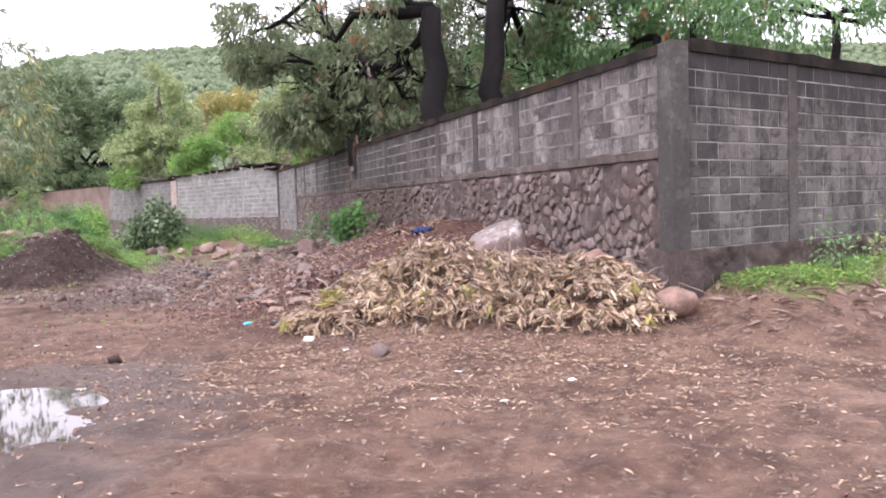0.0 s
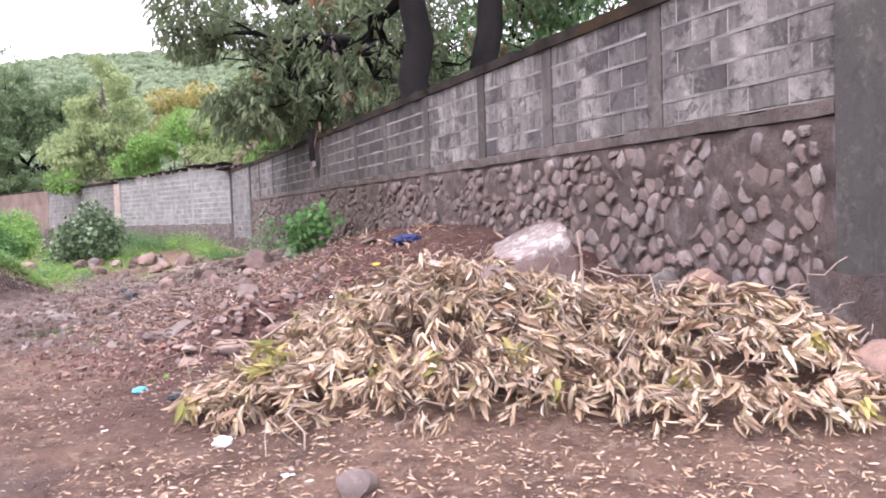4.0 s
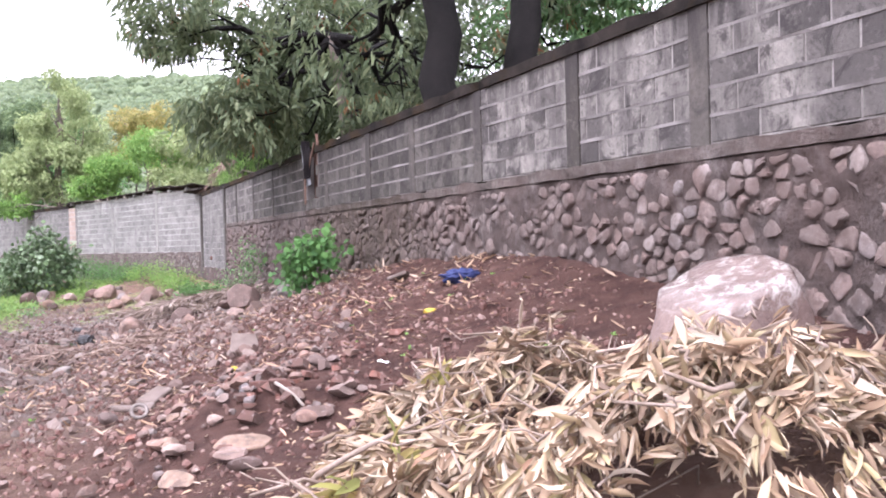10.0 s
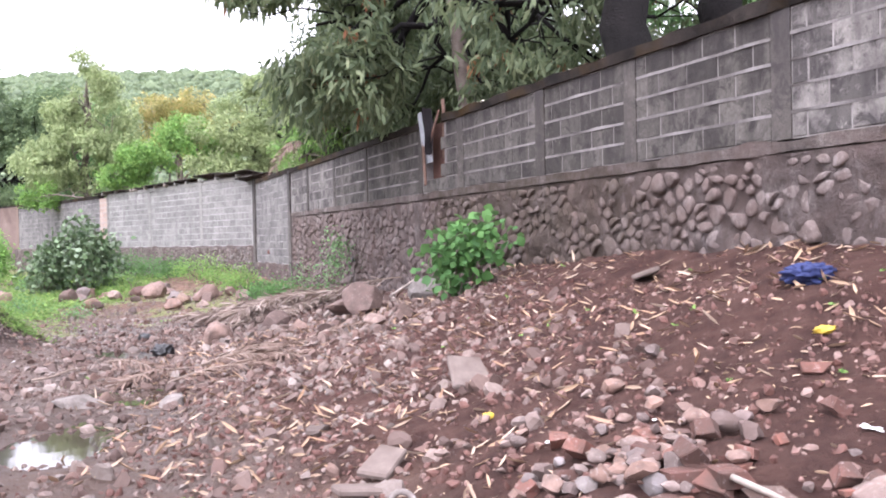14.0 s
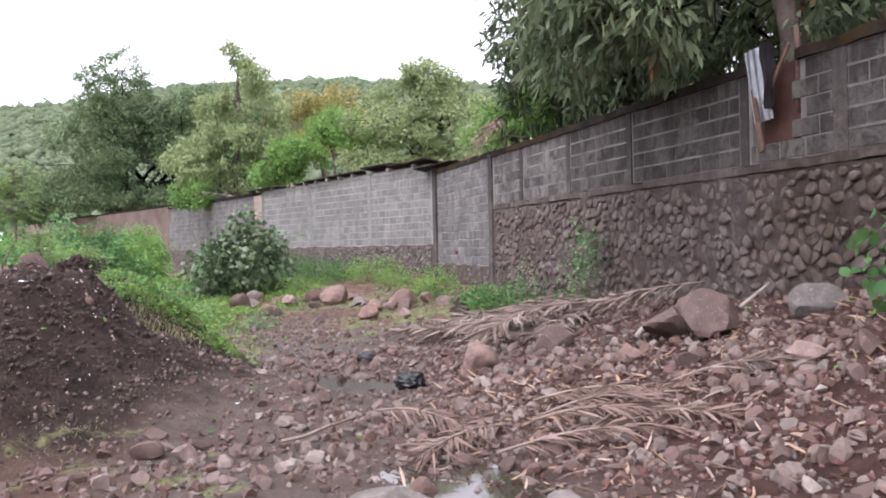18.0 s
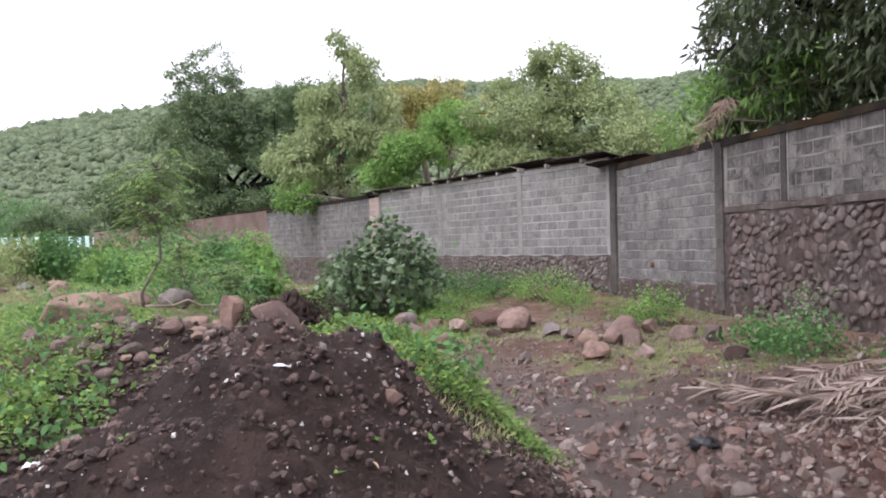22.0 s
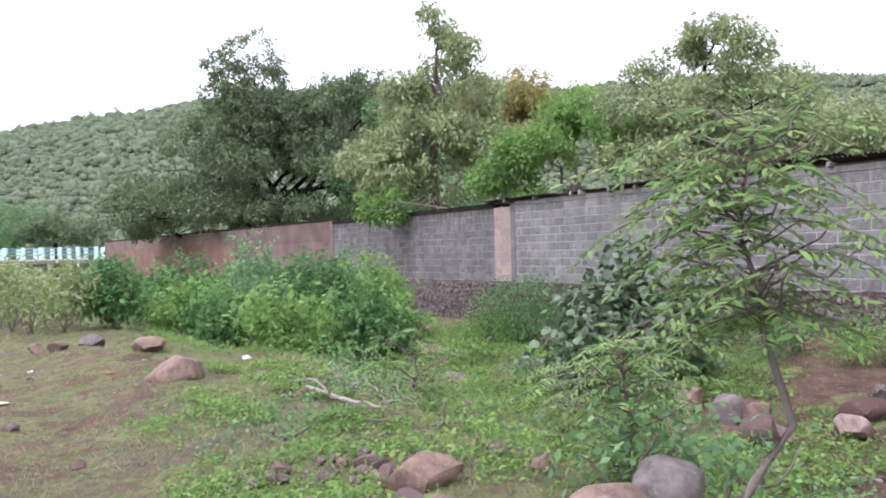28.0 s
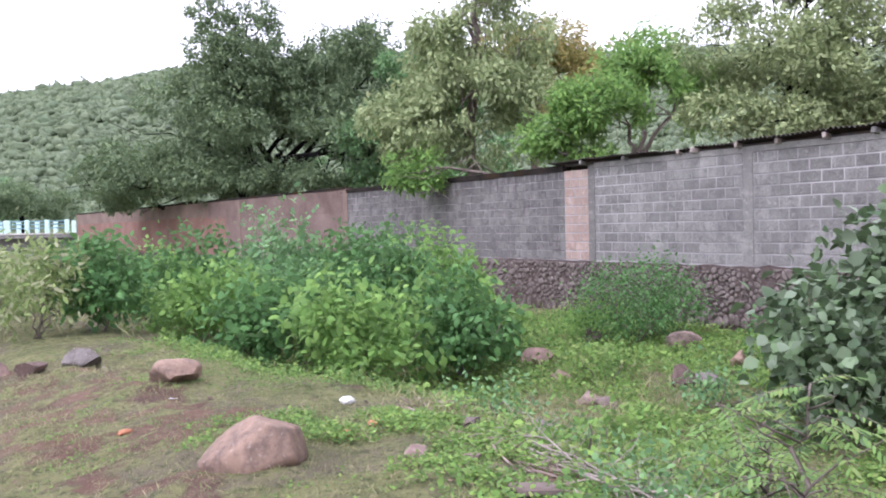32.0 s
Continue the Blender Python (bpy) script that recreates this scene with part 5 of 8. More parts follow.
# trees behind the far wall
tree("dark_tree", "tall dark green tree with a narrow rounded top", [((-28.6, 64.5, 0.6), (-28.6, 64.5, 8.8), 0.3)],
     [(-28.7, 63.9, 11.6, 2.2, 2.2, 2.2), (-28.9, 64.1, 9.5, 2.5, 2.3, 1.8), (-28.0, 63.4, 7.5, 3.0, 2.5, 2.1)], 2000, 13, 0.21, M_DARK, M_BARK_DARK, 11, clump=11, shape=FINE, droop=0.3, gap=-0.3, spray=0.34, grain=0.5)
tree("dark_tree", "wide dark green mango tree with black shade under it", [((-28.1, 67.3, 0.6), (-28.1, 67.3, 4.8), 0.4)],
     [(-32.1, 66.2, 6.8, 3.9, 3.0, 3.0), (-27.1, 65.6, 7.7, 3.6, 3.0, 3.0), (-35.5, 67.9, 5.4, 3.0, 2.5, 2.5), (-23.7, 64.3, 7.9, 3.2, 2.7, 2.7), (-29.8, 65.0, 4.7, 3.4, 2.3, 1.8), (-22.7, 61.6, 5.9, 2.5, 2.3, 2.1), (-25.3, 66.2, 10.0, 2.3, 2.1, 1.7), (-21.8, 63.2, 9.5, 2.5, 2.1, 1.7), (-20.2, 61.1, 7.2, 2.1, 1.8, 1.8), (-30.3, 65.5, 8.8, 2.3, 2.1, 1.6), (-37.8, 68.9, 4.5, 2.3, 2.1, 1.8), (-33.9, 65.5, 4.3, 2.3, 1.8, 1.1), (-27.1, 63.2, 4.5, 2.3, 1.6, 1.1), (-23.7, 61.6, 4.4, 1.8, 1.4, 1.0)], 8200, 13, 0.22, M_DARK, M_BARK_DARK, 12, clump=12, shape=FINE, droop=0.4, gap=-0.25, spray=0.34, grain=0.5)
tree("leafy_tree", "dull green tree filling the gap behind the brick wall", [((-19.6, 61.0, 0.6), (-19.8, 61.0, 4.4), 0.3)],
     [(-20.8, 60.6, 6.6, 2.4, 2.0, 2.2), (-18.4, 60.0, 6.0, 2.2, 2.0, 2.0), (-19.6, 60.6, 8.6, 1.9, 1.7, 1.5), (-22.8, 61.4, 5.0, 2.2, 1.8, 1.8), (-17.6, 59.6, 4.2, 1.8, 1.6, 1.4)], 2300, 12, 0.24, M_GREEN, M_BARK_DARK, 21, clump=10, shape=FINE, droop=0.3, gap=-0.25, spray=0.34, grain=0.5)
tree("feathery_tree", "tall pale tree with hanging feathery foliage", [((-17.4, 51.6, 0.6), (-17.2, 51.4, 7.2), 0.22)],
     [(-17.2, 51.3, 8.6, 1.6, 1.5, 1.4), (-17.0, 51.3, 9.9, 0.9, 0.9, 0.9), (-18.0, 51.6, 7.0, 2.0, 1.8, 1.6), (-16.2, 51.0, 6.6, 2.0, 1.8, 1.8), (-17.4, 50.6, 5.0, 2.4, 1.6, 1.6), (-19.0, 51.6, 5.2, 1.6, 1.4, 1.5)], 3600, 13, 0.19, M_OLIVE, M_BARK, 13, clump=11, shape=FINE, droop=0.9, gap=-0.08, spray=0.34, grain=0.8)
tree("yellow_tree", "tree with yellow-green blossoming crown", [((-15.2, 62, 0.6), (-15.2, 62, 7), 0.25)],
     [(-16.6, 62, 9.0, 2.4, 2.2, 1.6), (-13.4, 61.4, 9.2, 2.2, 2.0, 1.3), (-14.6, 60.6, 7.4, 2.6, 2, 1.5)], 1500, 12, 0.22, M_YELLOW, M_BARK, 14, clump=9, shape=FINE, droop=0.3, spray=0.34)
tree("leafy_tree", "bright green broad-leaved tree behind the roof", [((-12.6, 49.6, 0.6), (-12.6, 49.6, 3.6), 0.2)],
     [(-13.2, 49.4, 5.2, 1.9, 1.7, 1.5), (-11.4, 49.8, 5.4, 1.7, 1.6, 1.4), (-14.8, 49.0, 4.0, 1.4, 1.3, 0.9), (-12.4, 50.4, 6.6, 1.5, 1.4, 1.0), (-18.6, 49.4, 3.6, 0.9, 0.8, 0.6)], 1900, 12, 0.19, M_BRIGHT, M_BARK, 15, clump=9, shape=FINE, droop=0.3, spray=0.34)
tree("olive_tree_crown", "dull olive-green spreading tree with thin top twigs", [((-8.4, 49.2, 0.6), (-8.6, 49, 5.0), 0.28)],
     [(-9.6, 48.6, 6.6, 2.0, 1.9, 1.6), (-7.4, 48.4, 6.9, 2.2, 1.9, 1.5), (-8.6, 48.2, 5.0, 2.6, 1.9, 1.4), (-6.0, 48.0, 5.4, 1.8, 1.6, 1.5), (-8.2, 48.4, 8.2, 1.2, 1.2, 0.7)], 3800, 13, 0.17, M_OLIVE, M_BARK_DARK, 16, clump=11, shape=FINE, droop=0.2, gap=-0.12, spray=0.3, grain=0.9, twigs=8)
tree("olive_tree_crown", "low olive-green tree behind the roofed wall", [((-4.6, 46.0, 0.6), (-4.8, 46, 3.6), 0.2)],
     [(-5.6, 45.6, 4.7, 1.8, 1.7, 1.3), (-3.8, 46.0, 5.0, 2.0, 1.7, 1.4), (-2.0, 45.0, 4.6, 2, 1.7, 1.4)], 1900, 12, 0.17, M_OLIVE, M_BARK_DARK, 17, clump=9, shape=FINE, droop=0.2, spray=0.5)
tree("shrub_tree", "bright yellow-green shrub growing over the wall", [((-5.0, 34.6, 1.0), (-5.4, 34.2, 3.0), 0.08)],
     [(-5.6, 34.0, 3.8, 0.6, 0.6, 0.55), (-5.0, 33.2, 4.2, 0.7, 0.7, 0.6), (-4.6, 32.2, 4.3, 0.8, 0.8, 0.6), (-4.2, 31.0, 4.2, 0.7, 0.8, 0.5)], 420, 9, 0.2, M_BRIGHT, M_BARK, 18, droop=0.4)
tree("round_tree", "small round dark tree beyond the bridge", [((-62, 100, 0.5), (-62, 100, 4), 0.3)],
     [(-62, 100, 5.6, 3.6, 3.2, 2.4), (-64.5, 100, 5.0, 2.6, 2.4, 2.0), (-58.6, 101, 4.6, 2.4, 2.2, 2.0)], 1200, 12, 0.34, M_DARK, M_BARK_DARK, 19, clump=9, droop=0.1, gap=-0.3, spray=0.45, grain=0.4)
tree("round_tree", "leafy green tree beyond the bridge", [((-78, 103, 0.5), (-78, 103, 4), 0.3)],
     [(-78, 103, 5.6, 5.0, 3.2, 2.6), (-72, 106, 6.4, 4.5, 3.2, 2.6), (-85, 104, 5.0, 4.0, 3, 2.6), (-68, 104, 4.4, 3, 3, 2)], 1700, 12, 0.36, M_GREEN, M_BARK_DARK, 20, clump=9, droop=0.1, gap=-0.3, spray=0.5, grain=0.4)

# woods on the hills and behind the walls
rng = np.random.default_rng(40)
bag = Bag()
forms = [rock_shape(200 + i, 1, 0.2, 0.5) for i in range(6)]
forms = [(v, f[v[f].mean(1)[:, 2] > -0.6]) for v, f in forms]
n = 36000
b = np.radians(rng.uniform(-75, 38, n))
dist = 85 + 340 * rng.uniform(0, 1, n) ** 0.8
hx, hy = -10 + dist * np.sin(b), 20 + dist * np.cos(b)
ok = ~((np.hypot(hx + 58, hy - 84) < 18) | (np.hypot(hx + 66, hy - 95) < 16))
hx, hy, dist = hx[ok], hy[ok], dist[ok]
hz = ground(hx, hy)
hs = rng.uniform(0.5, 1.3, len(hx)) * (0.7 + dist / 420) * np.where(rng.uniform(0, 1, len(hx)) < 0.07, 1.6, 1.0)
kind = rng.integers(0, 6, len(hx))
for i, (v, f) in enumerate(forms):
    q = kind == i
    pos = np.stack((hx[q], hy[q], hz[q] + hs[q] * 0.4), 1)
    yaw = rng.uniform(0, 6.28, q.sum())
    c, s, o = np.cos(yaw), np.sin(yaw), np.zeros(q.sum())
    rot = np.stack((np.stack((c, -s, o), 1), np.stack((s, c, o), 1), np.stack((o, o, o + 1), 1)), 1)
    bag.add(*spots(v, f, pos, rot, np.stack((hs[q], hs[q], hs[q] * 0.75), 1)))
tagged(put("hill_woods", bag.mesh("hill_woods"), M_WOODS), "green scrub woods covering the far hills", "woods", kind="stuff")
bag = Bag()
cp = np.stack((np.repeat(hx, 7), np.repeat(hy, 7), np.repeat(hz, 7)), 1)
cs = np.repeat(hs, 7)
near = np.repeat(dist, 7) < 420
cp, cs = cp[near], cs[near]
d = rng.normal(size=(len(cp), 3))
d[:, 2] = np.abs(d[:, 2])
d /= np.linalg.norm(d, axis=1, keepdims=True)
leaves(bag, TUFT, cp + d * cs[:, None] * np.array([0.95, 0.95, 0.8]) + np.array([0, 0, 0.45]) * cs[:, None], d + rng.normal(0, 0.7, d.shape), cs * rng.uniform(0.2, 0.5, len(cp)), rng, 2.0)
tagged(put("hill_foliage", bag.mesh("hill_foliage"), M_HILL), "loose leafy tops of the far woods", "woods", kind="stuff")


# ---- bushes, weeds and grass ----
def bush(name, label, x, y, blobs, n, size, shape, paint, seed, stems=5, droop=0.2, per=4, spray=0.12, stem_r=0.015, bark=None, gap=-0.25, category="bush", group="", clump=0):
    """A bush: stems from one foot and leaves on ragged clumps; blobs are given from its foot."""
    rng = np.random.default_rng(seed)
    z = rest(x, y)
    root = tagged(empty(name, x, y, z), label, category, group)
    for i in range(stems):
        bl = blobs[i % len(blobs)]
        e = np.array(bl[:3]) + rng.normal(0, 0.35, 3) * np.array(bl[3:6])
        e[2] = max(e[2], 0.1)
        pts, rad = limb((rng.normal(0, 0.05), rng.normal(0, 0.05), -0.05), e, stem_r, stem_r * 0.35, rng, 0.3, 5)
        put("stem", mesh_from("stem", *tube(pts, rad, 5)), bark or M_BARK, root)
    at, out = sprays(clumps(blobs, clump, seed, 0.45, 0.0) if clump else blobs, n, rng, gap=gap, grain=2.2, shell=(0.3, 1.04))
    at = at[at[:, 2] > 0.02]
    out = out[:len(at)]
    k = len(at) * per
    p = np.repeat(at, per, 0) + rng.normal(0, spray, (k, 3))
    way = np.repeat(out, per, 0) * 0.7 + rng.normal(0, 0.6, (k, 3)) + np.array([0, 0, -droop])
    bag = Bag()
    leaves(bag, shape, p, way, size * rng.uniform(0.5, 1.3, k), rng)
    put("foliage", bag.mesh("foliage"), paint, root)
    return root


def feather_plant(name, label, x, y, height, n, seed, lean=(0, 0), leaflet=0.055, rachis=0.3, bare=0.25, side=1.0, paint=None):
    """A sapling whose long leaves each carry two rows of toothed leaflets."""
    rng = np.random.default_rng(seed)
    z = rest(x, y)
    root = tagged(empty(name, x, y, z), label, "sapling")
    top = np.array((lean[0], lean[1], height))
    pts, rad = limb((0, 0, -0.05), top, 0.022, 0.005, rng, 0.15, 8)
    put("stem", mesh_from("stem", *tube(pts, rad, 7)), M_BARK, root)
    arms = Bag()
    feet = []
    for i in range(n):
        u = rng.uniform(bare, 1.0)
        k = min(int(u * 8), 7)
        foot = np.array(pts[k]) * (1 - (u * 8 - k)) + np.array(pts[k + 1]) * (u * 8 - k)
        if i % 3 == 0:
            a = rng.uniform(0, 6.28)
            e = foot + np.array((math.cos(a), math.sin(a), 0.5)) * side * rng.uniform(0.15, 0.5) * (1.2 - 0.6 * u)
            arms.add(*tube(*limb(foot, e, 0.007, 0.003, rng, 0.3, 3), 4))
            foot = e
        feet.append(foot)
    bag = Bag()
    for foot in feet:
        a = rng.uniform(0, 6.28)
        l = rachis * rng.uniform(0.7, 1.2)
        d = np.array((math.cos(a), math.sin(a), rng.uniform(-0.05, 0.55)))
        line = [foot + d * l * u + np.array((0, 0, -0.45 * l * u * u)) for u in np.linspace(0, 1, 7)]
        arms.add(*tube(line, [0.0022] * 7, 3))
        at, way = [], []
        cross = np.cross(d, (0, 0, 1))
        for i in range(1, 7):
            for sgn in (-1, 1, -1, 1) if i < 6 else (-1, 1):
                at.append(line[i] + (line[min(i + 1, 6)] - line[i]) * (0.5 if len(at) % 4 > 1 else 0.0))
                way.append(cross / np.linalg.norm(cross) * sgn + d * 0.55 + np.array((0, 0, -0.35)))
        at.append(line[6])
        way.append(d + np.array((0, 0, -0.5)))
        leaves(bag, LANCE_SLIM, np.array(at), np.array(way) + rng.normal(0, 0.12, (len(at), 3)), leaflet * rng.uniform(0.8, 1.3, len(at)), rng, 0.35)
    tagged(put("branchwork", arms.mesh("branches"), M_BARK, root), kind="stuff")
    put("foliage", bag.mesh("foliage"), paint or M_NEEM, root)
    return root


LANCE_WIDE = leaf_shape(0.34, 0.16, 0.03)
LANCE_SLIM = leaf_shape(0.25, 0.16, 0.03)
# dark broad-leaved bush in the stream bed
bush("broadleaf_bush", "dark green bush with large dull rounded leaves among rocks", -12.1, 35.4, [(0, 0, 0.95, 1.15, 1.1, 0.9), (0.5, 0, 1.35, 0.65, 0.6, 0.55), (-0.5, 0.1, 1.3, 0.7, 0.6, 0.55), (0.0, 0, 1.95, 0.4, 0.4, 0.35), (-0.9, -0.2, 0.7, 0.5, 0.5, 0.5), (0.9, 0.1, 0.75, 0.5, 0.5, 0.5)], 850, 0.16, BROAD, M_BROAD, 51, stems=9, per=3, stem_r=0.02)
bush("broadleaf_bush", "low dark bush with large dull leaves", -12.9, 34.6, [(0, 0, 0.55, 0.65, 0.6, 0.55), (0.2, 0.2, 1.05, 0.5, 0.5, 0.5)], 300, 0.125, BROAD, M_BROAD, 52, stems=6, per=3)
# plant rooted at the long wall
bush("wall_plant", "bright green large-leaved plant leaning from the stone wall", -2.3, 19.75, [(0.1, 0, 0.35, 0.28, 0.28, 0.27), (0.27, -0.1, 0.66, 0.24, 0.24, 0.2), (0.0, 0, 0.52, 0.32, 0.25, 0.22), (-0.12, -0.1, 0.15, 0.2, 0.2, 0.13)], 240, 0.125, BROAD, M_VIVID, 53, stems=6, per=3, droop=0.35)
bush("wall_plant", "small green climbing weed on the stone wall", -4.1, 26.4, [(0, 0, 0.5, 0.25, 0.3, 0.5), (0.1, 0, 0.95, 0.22, 0.25, 0.3)], 150, 0.07, OVAL, M_GREEN, 54, stems=4, per=4)
bush("wall_plant", "thin green weed at the foot of the wall", -4.9, 28.6, [(0, 0, 0.3, 0.25, 0.25, 0.3)], 80, 0.06, OVAL, M_GREEN, 55, stems=3)
bush("shrub", "straggly green shrub at the foot of the side wall", 4.75, 9.9, [(0, 0, 0.2, 0.3, 0.25, 0.2), (-0.1, 0, 0.42, 0.12, 0.12, 0.2)], 110, 0.055, OVAL, M_GREEN, 57, stems=6)
bush("shrub", "straggly dry shrub at the foot of the side wall", 6.0, 10.7, [(0, 0, 0.25, 0.6, 0.4, 0.25)], 120, 0.07, OVAL, M_OLIVE, 58, stems=6)
# clumps of green shrubs along the stream bed and the far wall
SHRUBS = [(-6.6, 30.8, 0.5, 0.5, 1), (-8.6, 35.2, 0.75, 0.55, 1), (-7.9, 34.6, 0.5, 0.35, 1), (-5.6, 28.0, 0.5, 0.35, 0), (-5.3, 27.2, 0.6, 0.35, 0), (-9.6, 36.2, 0.6, 0.5, 0), (-10.6, 37.4, 0.7, 0.6, 0), (-4.6, 25.4, 0.5, 0.3, 0),
          (-14.0, 40.6, 1.0, 1.5, 2), (-13.4, 41.2, 0.8, 1.0, 0), (-14.6, 41.0, 0.7, 0.8, 1), (-11.8, 38.6, 0.8, 0.8, 0)]
for i, (x, y, r, h, tone) in enumerate(SHRUBS):
    bush("shrub", ("low dark green leafy shrub", "bright green leafy shrub beside rocks", "dark green upright shrub against the far wall")[tone], x, y,
         [(0, 0, h * 0.5, r, r, h * 0.5), (r * 0.4, 0.1, h * 0.75, r * 0.6, r * 0.6, h * 0.4), (-r * 0.4, 0, h * 0.6, r * 0.6, r * 0.6, h * 0.35)], int(420 * r * (1 + h)), 0.065, OVAL, (M_VIVID, M_BRIGHT, M_VIVID)[tone], 100 + i, stems=3, per=4, group="shrubs in the stream bed")
# the big thicket before the brick wall
SMALL = leaf_shape(0.6, 0.12, 0.05, 1)
THICKET = [(-17.7, 35.8, 1.0, 1.2, 1), (-16.7, 36.9, 0.9, 1.3, 0), (-19.1, 36.6, 0.9, 1.1, 0), (-18.0, 37.9, 1.1, 1.85, 0), (-20.3, 37.6, 0.95, 1.1, 1), (-21.3, 36.6, 0.7, 0.8, 0), (-19.5, 39.4, 1.2, 1.9, 2), (-17.4, 39.9, 1.1, 1.7, 1), (-21.3, 39.6, 1.1, 1.4, 0), (-23.4, 40.2, 1.2, 1.0, 0), (-19.0, 42.0, 1.4, 2.1, 0), (-21.2, 42.2, 1.3, 1.7, 2),
           (-23.4, 43.2, 1.3, 1.2, 1), (-20.6, 45.0, 1.4, 1.9, 0), (-25.6, 45.4, 1.5, 1.0, 0), (-23.4, 46.8, 1.5, 1.4, 1), (-27.6, 48.6, 1.7, 0.9, 0), (-26.0, 51.6, 1.9, 1.2, 2), (-30.5, 54.0, 2.2, 0.9, 0), (-34, 60, 2.4, 0.8, 0), (-38, 66, 2.6, 0.7, 2), (-42, 71, 2.6, 0.7, 0), (-46, 76, 2.6, 0.7, 0), (-16.3, 38.4, 0.6, 0.7, 1)]
for i, (x, y, r, h, tone) in enumerate(THICKET):
    if y < 44:
        x, y, h = -15.07 + 1.07 * (x + 15.07), 24.13 + 1.07 * (y - 24.13), h * 1.05 + 0.4
    bush("thicket_bush", ("dense green weedy bush in the thicket", "bright green leafy bush in the thicket", "dark green bush in the thicket")[tone], x, y,
         [(0, 0, h * 0.35, r, r, h * 0.6), (r * 0.15, 0, h * 0.45, r * 0.75, r * 0.75, h * 0.6)], int(760 * r), 0.13 + 0.03 * (y > 50), (OVAL, OVAL, SMALL)[tone], (M_VIVID, M_BRIGHT, M_GREEN)[tone], 140 + i, stems=4, per=4, spray=0.09, group="bushes of the thicket", clump=12, gap=-0.2)
PALE = [(-23.4, 37.5, 0.75, 0.85), (-22.4, 36.9, 0.65, 0.8), (-24.6, 38.6, 0.8, 0.9), (-25.8, 40.0, 0.9, 0.85), (-24.6, 40.8, 0.9, 0.9), (-26.8, 41.2, 0.9, 0.8), (-28.6, 43.6, 1.0, 1.0)]
for i, (x, y, r, h) in enumerate(PALE):
    h *= 1.5
    bush("flowering_weed", "pale yellow-green weed clump with whitish flower tips", x, y, [(0, 0, h * 0.5, r, r, h * 0.5), (0.2, 0, h * 0.8, r * 0.6, r * 0.6, h * 0.35)], int(420 * r), 0.13, LANCE_WIDE, M_PALEWEED, 170 + i, stems=5, per=4, clump=6, group="pale weeds at the thicket")

# saplings
feather_plant("neem_sapling", "slender neem sapling with feathered yellow-green leaves", -12.76, 25.45, 1.6, 130, 61, (0.13, 0.12), rachis=0.38, leaflet=0.062, bare=0.5)
feather_plant("neem_sapling", "small neem sapling with feathered leaves", -12.95, 26.9, 0.85, 90, 62, (-0.1, 0), rachis=0.3, leaflet=0.055, bare=0.1)
feather_plant("neem_sapling", "bushy neem sapling beside the broadleaf bush", -13.3, 29.5, 0.5, 80, 63, (0.1, 0.1), rachis=0.26, leaflet=0.055, bare=0.05, paint=M_NEEM_DULL)
feather_plant("neem_sapling", "bushy neem sapling on the stream bank", -12.75, 30.2, 0.55, 90, 64, (0.0, 0.1), rachis=0.26, leaflet=0.055, bare=0.05, paint=M_NEEM_DULL)
feather_plant("neem_sapling", "thin yellowish neem sapling at the lip of the bank", -14.75, 30.15, 0.75, 34, 67, (0.15, 0.1), rachis=0.34, leaflet=0.06, bare=0.15)
feather_plant("neem_sapling", "low neem sapling among weeds", -14.6, 30.8, 0.5, 60, 65, (0.0, 0.1), rachis=0.24, leaflet=0.05, bare=0.1)
feather_plant("neem_sapling", "young neem sapling behind the mound", -12.9, 28.2, 0.9, 70, 66, (0.0, 0.1), rachis=0.28, leaflet=0.06, bare=0.3)

CLUMPS = [(-13.4, 25.0, 0.45, 0.35), (-14.3, 25.6, 0.5, 0.3), (-13.0, 26.6, 0.5, 0.45), (-13.9, 27.2, 0.6, 0.2), (-14.9, 27.0, 0.55, 0.35), (-12.4, 27.4, 0.5, 0.5), (-13.2, 28.4, 0.6, 0.2), (-14.4, 28.6, 0.7, 0.22), (-15.4, 28.4, 0.6, 0.14), (-12.3, 28.8, 0.5, 0.4), (-14.0, 30.4, 0.6, 0.18), (-15.2, 30.2, 0.6, 0.18), (-16.0, 29.6, 0.7, 0.12),
          (-11.6, 30.2, 0.5, 0.4), (-11.2, 29.0, 0.45, 0.3), (-15.4, 32.0, 0.5, 0.4), (-14.6, 33.2, 0.6, 0.45), (-13.6, 36.2, 0.7, 0.5), (-14.8, 37.6, 0.7, 0.5), (-12.4, 35.4, 0.6, 0.4), (-15.6, 34.0, 0.5, 0.3), (-12.6, 24.2, 0.4, 0.25), (-10.4, 34.8, 0.5, 0.4), (-16.2, 33.2, 0.4, 0.25), (-7.0, 31.8, 0.45, 0.35), (-8.0, 33.4, 0.5, 0.4), (-9.8, 28.2, 0.35, 0.25), (-11.1, 20.9, 0.4, 0.2), (-11.4, 21.75, 0.4, 0.18), (-10.75, 20.45, 0.3, 0.16), (-11.95, 22.45, 0.35, 0.14), (-9.45, 21.75, 0.35, 0.14), (-9.1, 22.2, 0.3, 0.12)]
